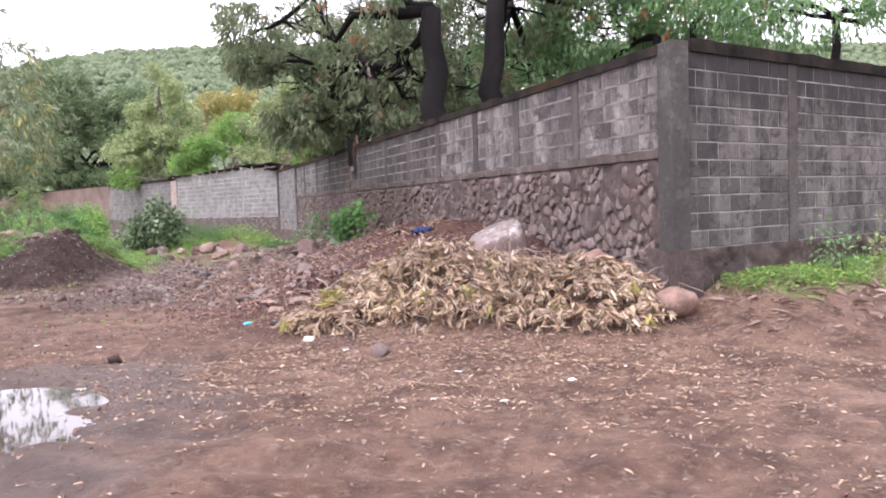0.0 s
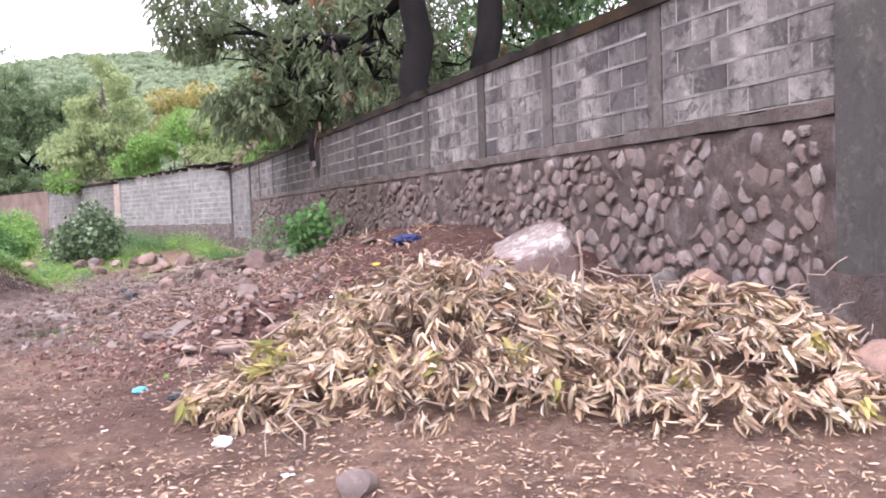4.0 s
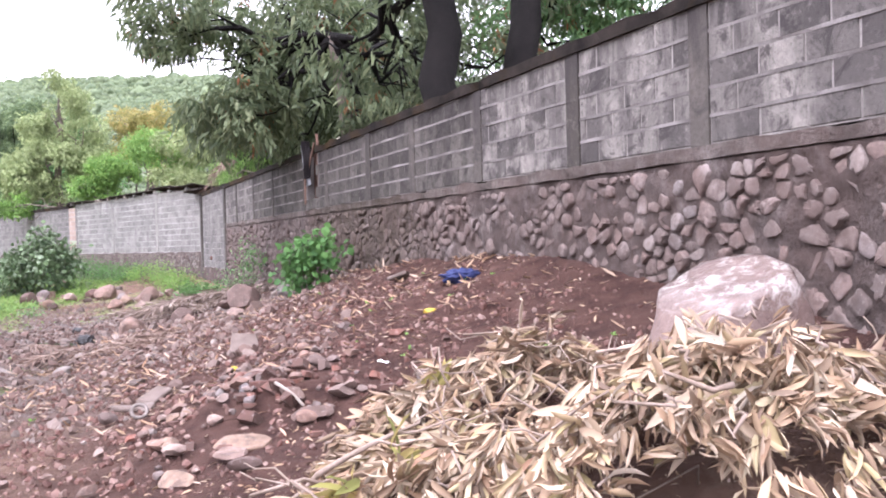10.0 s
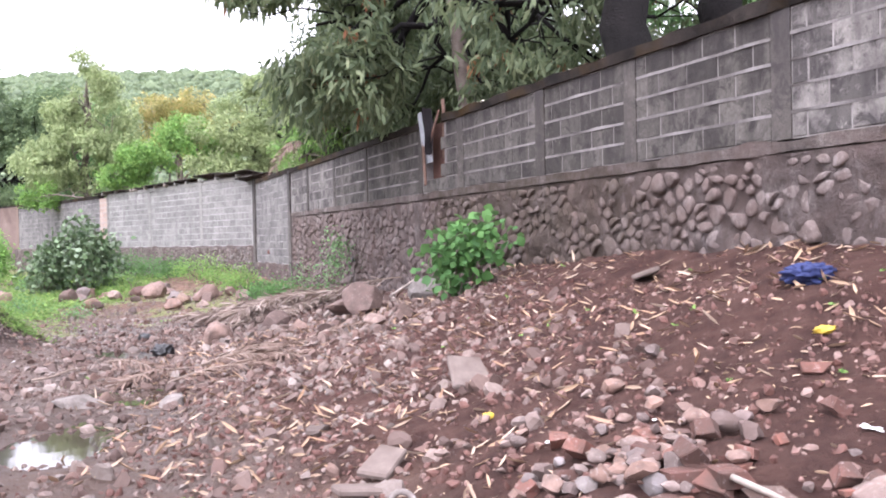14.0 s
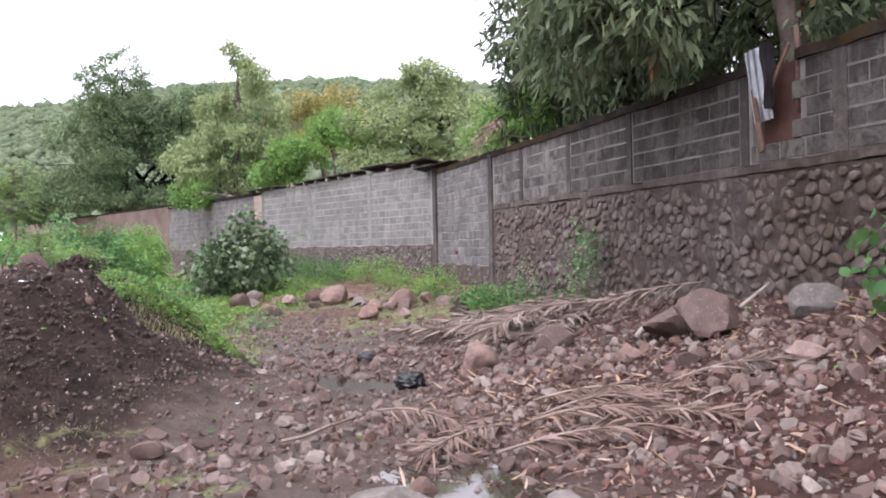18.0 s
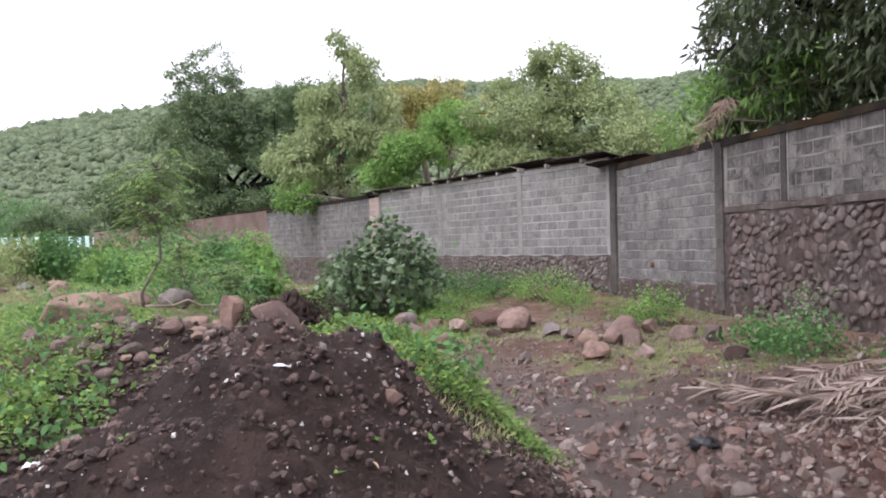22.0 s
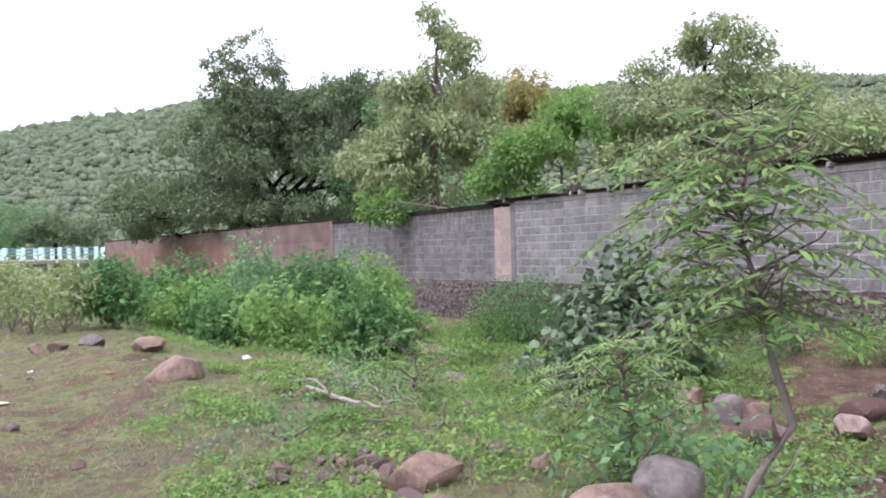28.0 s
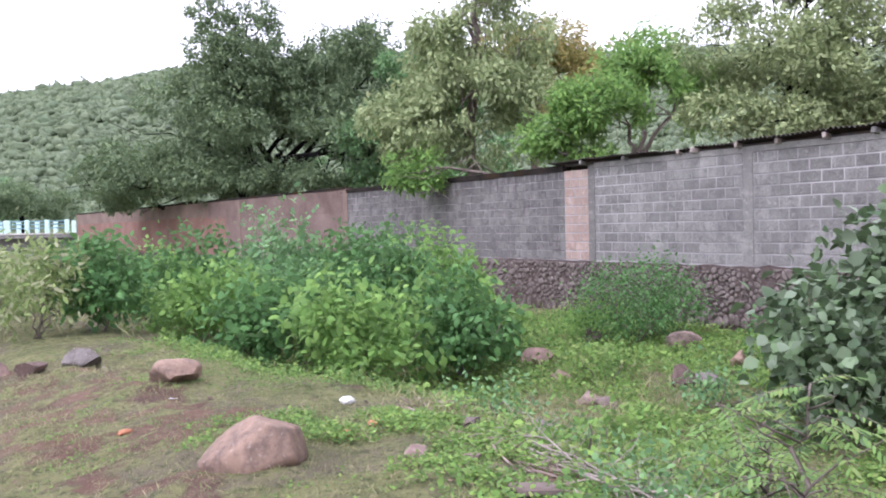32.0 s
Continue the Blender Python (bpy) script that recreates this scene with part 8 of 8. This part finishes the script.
# sheet metal and plank in the gap of the long wall
gap = new("patched_gap")
gap.matrix_world = in_wall(A0, AD, 14.2, 0.0, 2.24)
tagged(gap, "gap in the wall patched with a bent zinc sheet and plank", "patch")
put("panel", box_mesh("panel", 0.82, 0.02, 0.9, 0.004), M_PANEL, gap, pose(0.0, -0.17, 0.45), flat=True, label="rust-red back panel")
put("zinc_sheet", corrugated(0.3, 0.82, 0.014, 0.1, 0.004, 3), M_ZINC, gap, pose(0.1, 0.07, 1.1, -94, 5, 3), label="pale bent zinc strip")
# Black hanging: a cloth, with the opening's shaded inside added to its shape.
v, f = [], []
for i in range(9):
    for j in range(11):
        a, b = i / 8 - 0.5, j / 10
        v.append((0.0 + 0.03 * math.sin(a * 19 + b * 3) + 0.02 * math.sin(b * 9), 0.02 + (a + 0.5) * (0.18 - 0.05 * b), 1.1 - 0.66 * b - 0.08 * abs(math.sin(i * 1.7)) * b))
for i in range(8):
    for j in range(10):
        f.append((i * 11 + j, i * 11 + j + 1, (i + 1) * 11 + j + 1, (i + 1) * 11 + j))
put("dark_cloth", mesh_from("dark_cloth", v, f), M_CLOTH_GAP, gap, label="black hanging for a cloth and the dark inside of the gap")
put("plank", box_mesh("plank", 0.07, 0.03, 0.8, 0.008), M_PLANK, gap, pose(0.22, 0.075, 0.3, 5, 17, 0), flat=True, label="dark leaning plank")
put("plank", box_mesh("plank", 0.05, 0.03, 0.7, 0.008), M_PLANK, gap, pose(-0.05, 0.03, 0.75, 4, -32, 0), flat=True)
put("post", mesh_from("post", *tube([(-0.3, -0.05, 0.3), (-0.32, -0.04, 0.9), (-0.3, -0.03, 1.2)], [0.035, 0.032, 0.028], 7)), M_PLANK, gap)

# bits of broken glass and stones set along the cap
r = random.Random(23)
bag = Bag()
for k in range(70):
    s = r.uniform(0.2, 23)
    v, f = rock_shape(700 + k % 5, 1, 1.0, 0.3)
    m = np.array(in_wall(A0, AD, s, -0.1 + r.uniform(-0.1, 0.08), 3.2, r.uniform(0, 90), r.uniform(0, 90), 0))
    bag.add((v * r.uniform(0.012, 0.035)) @ m[:3, :3].T + m[:3, 3], f)
tagged(put("cap_shards", bag.mesh("cap_shards"), M_CREAM, flat=True), "pale shards and pebbles stuck along the wall cap", "shards", kind="stuff")

# drain pipes through the walls
for p, d, s, z, paint in ((A0, AD, 18.3, 0.95, M_BLACK), (A0, AD, 22.8, 0.72, M_BLACK), (A0, AD, 26.15, 1.03, M_BRICK)):
    v, f = tube([(0, -0.2, 0), (0, 0.02, 0), (0, 0.045, -0.005)], [0.055, 0.055, 0.05], 12)
    ob = put("drain_pipe", mesh_from("drain_pipe", v, f), paint)
    ob.matrix_world = in_wall(p, d, s, 0.0, z)
    tagged(ob, "short round drain pipe coming out of the wall", "pipe")

# bridge at the end of the valley
BX, BA = Vector((-59.2, 83.1, 0)), math.degrees(math.atan2(1.9, 10.1))
bridge = tagged(empty("bridge", *BX, BA), "concrete road bridge with mint-green railing posts", "bridge")
put("deck", box_mesh("deck", 11.0, 6.0, 0.3, 0.03), M_DECK, bridge, pose(5.3, 3.0, 2.02), flat=True)
put("kerb", box_mesh("kerb", 11.0, 0.4, 0.12, 0.02), M_PALE, bridge, pose(5.3, 0.15, 2.2), flat=True)
for y in (0.9, 5.1):
    put("girder", box_mesh("girder", 10.6, 0.4, 0.9, 0.03), M_DECK, bridge, pose(5.3, y, 1.45), flat=True)
for k in range(8):
    put("post", box_mesh("post", 0.42 if k in (0, 2, 4) else 0.3, 0.25, 0.98, 0.03), M_MINT, bridge, pose(0.3 + k * 1.42, 0.1, 2.72), flat=True)
for z in (2.62, 2.9, 3.12):
    put("rail", mesh_from("rail", *tube([(0.2, 0.1, z), (5, 0.1, z), (10.4, 0.1, z)], [0.045] * 3, 7)), M_BLUE_RAIL, bridge)
for k in range(8):
    put("post", box_mesh("post", 0.3, 0.25, 0.98, 0.03), M_MINT, bridge, pose(0.3 + k * 1.42, 5.8, 2.72), flat=True)
put("abutment", box_mesh("abutment", 2.4, 6.0, 4.0, 0.05), M_DECK, bridge, pose(-0.7, 3.2, -0.2), flat=True)
put("wing_wall", box_mesh("wing_wall", 0.5, 5.0, 2.4, 0.05), M_STONE, bridge, pose(-1.6, -2.4, 0.6, -14, 0, -16), flat=True)
put("abutment", box_mesh("abutment", 1.6, 6.0, 4.0, 0.05), M_DECK, bridge, pose(11.4, 3.2, -0.2), flat=True)
ob = put("low_wall", box_mesh("low_wall", 3.0, 0.4, 1.1, 0.04), M_PALE, flat=True)
ob.matrix_world = pose(-62.5, 80.2, 2.0, 0, 0, 12)
tagged(ob, "whitewashed low wall beside the bridge", "wall")
for k, (x, y, a, b, c) in enumerate(((-31.9, 44.8, 1.7, 1.1, 0.55), (-33.8, 47.4, 1.9, 1.2, 0.9), (-30.3, 43.4, 0.7, 0.45, 0.25), (-30.9, 42.4, 0.6, 0.4, 0.22), (-35.5, 50.5, 2.0, 1.4, 1.1))):
    rock(x, y, a, b, c, k + 3, (M_ROCK_RED, M_STONE)[k % 2], "broken reddish masonry and rubble on the bank", "rubble_mass", 35 + 20 * k, 0.3, 3, 0.9, "rubble at the bridge")
lamp = tagged(empty("street_lamp", -63.2, 92.0, 1.8), "tall slim street lamp beyond the bridge", "lamp")
put("pole", mesh_from("pole", *tube([(0, 0, 0), (0, 0, 3.5), (0, 0, 6.9)], [0.06, 0.05, 0.04], 8)), M_PALE, lamp)
arm = put("arm", mesh_from("arm", *tube([(0, 0, 6.6), (0.15, 0, 6.85), (0.35, -0.1, 6.9)], [0.035] * 3, 6)), M_PALE, lamp)
put("lamp_head", box_mesh("lamp_head", 0.42, 0.26, 0.16, 0.05), M_WHITE, arm, pose(0.45, -0.1, 6.88), flat=True)

# water in the hollows
for x, y, z, a, b, lab in ((-3.55, 5.6, 0.035, 1.1, 1.5, "muddy puddle reflecting the white sky"), (-7.0, 22.4, -0.31, 0.85, 0.7, "shallow dark puddle in the stream bed"), (-5.7, 18.3, -0.17, 0.7, 0.5, "shallow wet pool among the gravel"), (-5.62, 16.3, -0.165, 0.45, 1.2, "thin film of water trickling over gravel")):
    n = 40
    v = [(0, 0, 0)] + [(a * math.cos(6.2832 * k / n), b * math.sin(6.2832 * k / n), 0) for k in range(n)]
    f = [(0, 1 + k, 1 + (k + 1) % n) for k in range(n)]
    ob = put("puddle", mesh_from("puddle", v, f), M_WATER)
    ob.matrix_world = Matrix.Translation((x, y, z))
    tagged(ob, lab, "puddle", kind="structure")


# ---- palm fronds, roots, branches ----
def frond(parent, a, b, rng, width=0.35, sag=0.06, n=44, paint=None):
    """A dry palm leaf from a to b: its rib, and the narrow leaflets along it."""
    a, b = np.array(a, float), np.array(b, float)
    line = [a + (b - a) * u + np.array((0, 0, sag * math.sin(math.pi * u))) for u in np.linspace(0, 1, 9)]
    rib = put("rib", mesh_from("rib", *tube(line, list(np.linspace(0.012, 0.004, 9)), 5)), M_TWIG, parent)
    d = (b - a) / np.linalg.norm(b - a)
    c = np.cross(d, (0, 0, 1.0))
    c /= np.linalg.norm(c) + 1e-6
    at, way = [], []
    for k in range(n):
        u = 0.15 + 0.85 * k / n
        i = min(int(u * 8), 7)
        p = line[i] + (line[i + 1] - line[i]) * (u * 8 - i)
        for sgn in (-1, 1):
            at.append(p)
            way.append(d * rng.uniform(0.5, 1.1) + c * sgn * rng.uniform(0.4, 0.9) + np.array((0, 0, rng.normal(-0.05, 0.18))))
    bag = Bag()
    leaves(bag, BLADE_DRY, np.array(at), np.array(way), width * rng.uniform(0.6, 1.3, len(at)), rng, 0.9)
    put("leafwork", bag.mesh("leaflets"), paint or M_STRAW, rib)


BLADE_DRY = leaf_shape(0.065, 0.3, 0.01, 2)
rng = np.random.default_rng(91)
for cx, cy, k, spread, size, aim_x, aim_y in ((-4.95, 24.8, 26, 0.75, 1.5, -0.9, -0.35), (-4.6, 19.3, 9, 0.6, 0.9, 0.7, -0.5)):
    for i in range(k):
        x, y = cx + rng.normal(0, spread), cy + rng.normal(0, spread * 0.6)
        d = np.array((aim_x, aim_y)) + rng.normal(0, 0.5, 2)
        d = d / np.linalg.norm(d) * size * rng.uniform(0.7, 1.2)
        x0, y0, x1, y1 = x - d[0] / 2, y - d[1] / 2, x + d[0] / 2, y + d[1] / 2
        lift = 0.02 + 0.011 * i
        fr = tagged(empty("palm_frond", x0, y0, rest(x0, y0) + lift), "dry grey-brown palm frond lying on the stream bank", "palm frond", "fallen palm fronds")
        frond(fr, (0, 0, 0), (d[0], d[1], rest(x1, y1) - rest(x0, y0)), rng, 0.34 if k > 20 else 0.24, paint=M_FROND if k > 20 else M_STRAW)
hang = tagged(empty("palm_frond", -5.35, 31.5, 3.75), "withered palm frond hanging over the wall", "palm frond")
for e in ((-0.45, -0.4, -0.55), (-0.3, -0.5, -0.35), (-0.6, -0.3, -0.75)):
    frond(hang, (0.25, 0.3, 0.1), e, rng, 0.3, 0.25, 24)
litter("straw", "dry straw and palm leaf bits on the stream bank", 5200, (-7, -3, 17, 26), lambda x, y: 0.8 * np.exp(-(((x + 4.5) / 0.8) ** 2 + ((y - 19.0) / 0.7) ** 2)) + 0.8 * np.exp(-(((x + 5.2) / 0.9) ** 2 + ((y - 24.3) / 0.6) ** 2)), 0.12, 0.32, M_STRAW, BLADE_DRY)

ball = tagged(empty("root_ball", -10.22, 22.5, rest(-10.22, 22.5) - 0.03), "dark earthy root ball with tangled bare roots", "roots")
lumps = Bag()
for k in range(420):
    a, u = rng.uniform(0, 6.28), rng.uniform(0, 1) ** 0.6
    q = np.array((0.36 * u * math.cos(a) + 0.08, 0.24 * u * math.sin(a), 0.3 * (1 - u ** 1.7) * rng.uniform(0.6, 1.1)))
    v, f = CHIP[k % 4]
    lumps.add(v * rng.uniform(0.012, 0.062) * np.array((1, 0.9, 0.8)) + q, f)
soil = put("soil", lumps.mesh("soil"), M_SOIL, ball)
for k in range(200):
    a = rng.uniform(0, 6.28)
    d = np.array((math.cos(a), math.sin(a), 0))
    s = d * rng.uniform(0.02, 0.22) * np.array((1.5, 1.0, 0)) + np.array((0.08, 0, rng.uniform(0.16, 0.32)))
    e = s + d * rng.uniform(0.03, 0.12) + np.array((0, 0, -rng.uniform(0.03, 0.2))) + rng.normal(0, 0.03, 3)
    pts, rad = limb(s, e, rng.uniform(0.002, 0.006), 0.0012, rng, 0.9, 7)
    put("root", mesh_from("root", *tube(pts, rad, 4)), M_BARK_ROOT, soil)


def branch(label, pts, r0, r1, paint=None, name="fallen_branch", forks=0, seed=0):
    """A fallen branch through places on the ground: (x, y, height above it)."""
    g = np.random.default_rng(seed)
    w = [np.array((x, y, rest(x, y) + h)) for x, y, h in pts]
    line = []
    for a, b in zip(w[:-1], w[1:]):
        for u in (0, 0.33, 0.66):
            line.append(a + (b - a) * u + g.normal(0, 0.012, 3))
    line.append(w[-1])
    foot = w[0]
    root = tagged(empty(name, *foot), label, "branch")
    put("stem", mesh_from("stem", *tube([p - foot for p in line], list(np.linspace(r0, r1, len(line))), 7)), paint or M_TWIG, root)
    for k in range(forks):
        s = line[int(g.integers(1, len(line)))] - foot
        e = s + g.normal(0, 0.25, 3) * np.array((1, 1, 0.4)) + np.array((0, 0, 0.08))
        put("twig", mesh_from("twig", *tube(*limb(s, e, r1 * 0.8, r1 * 0.3, g, 0.3, 4), 5)), paint or M_TWIG, root)


branch("bleached bare branch lying down the bank", [(-15.7, 30.1, 0.07), (-15.4, 29.75, 0.06), (-15.05, 29.4, 0.05), (-14.7, 29.05, 0.05)], 0.024, 0.014, M_PALEWOOD, forks=4, seed=1)
for k in range(9):
    g = random.Random(60 + k)
    x, y = -15.7 + 0.09 * k + g.uniform(-0.12, 0.12), 31.5 - 0.18 * k + g.uniform(-0.2, 0.2)
    dx, dy = g.uniform(0.15, 0.45), -g.uniform(0.3, 0.7)
    branch("grey bare twiggy branch on the bank edge", [(x - dx, y - dy, 0.05), (x, y, g.uniform(0.06, 0.16)), (x + dx, y + dy, 0.06)], 0.008, 0.004, M_PALEWOOD, forks=11, seed=70 + k)
branch("thin dry stick standing out of the weeds", [(-12.3, 24.6, 0.1), (-12.0, 24.9, 0.25), (-11.7, 25.1, 0.3)], 0.014, 0.008, None, forks=3, seed=4)
branch("thin brown branch across the earth", [(-11.0, 23.6, 0.12), (-10.5, 23.4, 0.15), (-10.0, 23.3, 0.1)], 0.016, 0.01, None, forks=2, seed=5)
branch("pale split stick beside the boulder", [(-4.05, 21.95, 0.08), (-3.75, 22.1, 0.14)], 0.03, 0.022, M_PALEWOOD, seed=6)
branch("pale stick at the foot of the wall", [(-3.05, 21.8, 0.1), (-2.7, 22.0, 0.22)], 0.022, 0.016, M_PALEWOOD, seed=7)
branch("pale stick in the brick rubble", [(-1.95, 12.85, 0.1), (-1.75, 12.5, 0.05)], 0.014, 0.01, M_PALEWOOD, seed=8)
branch("grey forked branch in the leaf heap", [(-1.75, 10.6, 0.05), (-1.5, 10.3, 0.25), (-1.2, 10.1, 0.4)], 0.018, 0.009, None, forks=5, seed=9)
branch("bare stick upright in the leaf heap", [(0.75, 9.2, 0.3), (0.72, 9.22, 0.75)], 0.012, 0.008, None, forks=1, seed=10)
branch("thin stick on the stream bed", [(-6.9, 18.9, 0.05), (-6.5, 19.3, 0.1)], 0.014, 0.009, None, seed=11)
for k, (x, y) in enumerate(((-14.3, 29.3), (-14.15, 29.45), (-14.05, 29.2))):
    branch("short dead stump in the weeds", [(x, y, -0.05), (x + 0.03, y, 0.2 + 0.05 * k)], 0.02, 0.014, M_BARK, "dead_stump", seed=12 + k)


# ---- litter that one can pick out ----
def scrap(name, label, x, y, a, b, c, paint, seed, category="litter", turn=0.0, lift=0.0):
    """A crumpled bag, rag or wrapper."""
    v, f = ICO[4 if a > 0.12 else 3]
    v = v.copy()
    off = Vector((seed * 2.3, seed * 5.1, seed))
    k = np.array([1 + 0.55 * abs(noise.noise(Vector(p) * 2.2 + off)) - 0.6 * abs(noise.noise(Vector(p) * 4.5 + off)) - 0.35 * abs(noise.noise(Vector(p) * 9.0 + off)) for p in v])
    ob = put(name, mesh_from(name, v * k[:, None], f), paint)
    ob.matrix_world = pose(x, y, rest(x, y) + c * 0.6 + lift, 0, 0, turn) @ Matrix.Diagonal((a, b, c, 1))
    return tagged(ob, label, category)


scrap("cloth", "crumpled dark blue cloth on the earth slope", -0.36, 15.25, 0.2, 0.15, 0.085, M_BLUE, 1, "cloth", 20)
scrap("plastic_bag", "black plastic bag lying in the stream bed", -6.36, 22.1, 0.16, 0.13, 0.11, M_BLACK, 2, "bag")
scrap("plastic_bag", "grey-black plastic scrap in the stream bed", -7.1, 23.9, 0.12, 0.1, 0.07, M_BLACK, 12, "bag")
scrap("plastic_wrapper", "turquoise plastic wrapper on the mud", -2.6, 10.9, 0.07, 0.05, 0.03, M_TURQ, 3, "wrapper", 30)
scrap("rag", "dark rag on the mud beside the leaf heap", -2.0, 10.15, 0.17, 0.08, 0.04, M_BLACK, 4, "cloth", 10)
scrap("plastic_cup", "crushed white plastic cup", -1.46, 8.82, 0.06, 0.05, 0.035, M_WHITE, 5, "cup")
scrap("dark_clod", "dark clod of earth on the road", -3.3, 8.2, 0.07, 0.05, 0.05, M_SOIL, 8, "clod")
scrap("fruit_peel", "yellow fruit peel on the slope", -0.75, 14.36, 0.07, 0.05, 0.03, M_PEEL, 9, "peel")
scrap("fruit_peel", "yellow fruit peel in the rubble", -2.6, 14.9, 0.04, 0.03, 0.025, M_PEEL, 10, "peel")
scrap("plastic_cup", "white plastic cup lying in the grass", -17.3, 32.8, 0.06, 0.045, 0.04, M_WHITE, 11, "cup")
for k, (x, y) in enumerate(((-17.1, 31.8), (-16.9, 32.15), (-18.85, 32.2), (-16.95, 32.0), (-15.75, 30.2), (-15.2, 30.0))):
    scrap("orange_shard", "orange clay shard in the grass", x, y, 0.05 + 0.012 * (k % 3), 0.035, 0.022, M_ORANGE, 20 + k, "shard", 40 * k)
scrap("foam_scrap", "cream foam scrap on the grass", -19.4, 30.85, 0.095, 0.04, 0.018, M_CREAM, 30, "foam", 30)


def paper(label, x, y, size, paint, seed, turn):
    """A torn, creased sheet lying on the ground."""
    g = random.Random(seed)
    n = 5
    v, f = [], []
    for i in range(n):
        for j in range(n):
            a, b = (i / (n - 1) - 0.5), (j / (n - 1) - 0.5) * 0.6
            rim = i in (0, n - 1) or j in (0, n - 1)
            k = g.uniform(0.55, 1.1) if rim else g.uniform(0.9, 1.05)
            v.append((a * k * size, b * k * size, 0.006 + abs(g.gauss(0, 0.07)) * size))
    for i in range(n - 1):
        for j in range(n - 1):
            f.append((i * n + j, (i + 1) * n + j, (i + 1) * n + j + 1, i * n + j + 1))
    ob = put("paper_scrap", mesh_from("paper_scrap", v, f), paint, flat=True)
    ob.matrix_world = pose(x, y, rest(x, y) + 0.004, g.uniform(-8, 8), g.uniform(-8, 8), turn)
    return tagged(ob, label, "paper", "white scraps on the ground")


WHITES = [(-2.36, 9.43), (-1.0, 8.2), (-3.95, 9.4), (-3.3, 9.5), (-4.6, 9.3), (-3.1, 7.0), (-0.1, 6.0), (0.4, 5.9), (1.0, 6.6), (1.5, 6.9), (0.1, 7.1), (-1.6, 13.6), (-1.9, 13.9), (-2.4, 14.0), (-1.2, 13.2), (-7.5, 19.9), (-8.2, 24.8), (-5.6, 22.9), (-6.6, 24.5), (-5.2, 24.9), (-20.6, 33.2), (-20.9, 33.0), (-18.9, 33.2), (-15.0, 33.8), (-14.2, 33.4), (-9.4, 20.2), (-10.4, 20.0), (-9.0, 19.9), (-8.6, 33.0)]
for k, (x, y) in enumerate(WHITES):
    paper("small dirty white paper or plastic scrap", x, y, 0.045 + 0.028 * (k % 3), M_WHITE, 40 + k, 50 * k)
v, f = [], []
n, k = 18, 8
for i in range(n):
    for j in range(k):
        a, b = 6.2832 * i / n, 6.2832 * j / k
        v.append(((0.06 + 0.016 * math.cos(b)) * math.cos(a), (0.06 + 0.016 * math.cos(b)) * math.sin(a), 0.016 * math.sin(b)))
        f.append((i * k + j, ((i + 1) % n) * k + j, ((i + 1) % n) * k + (j + 1) % k, i * k + (j + 1) % k))
ob = put("rubber_ring", mesh_from("rubber_ring", v, f), M_STONE_GREY)
ob.matrix_world = pose(-3.16, 13.72, rest(-3.16, 13.72) + 0.05, 50, 0, 20)
tagged(ob, "worn pale rubber ring standing in the rubble", "ring")
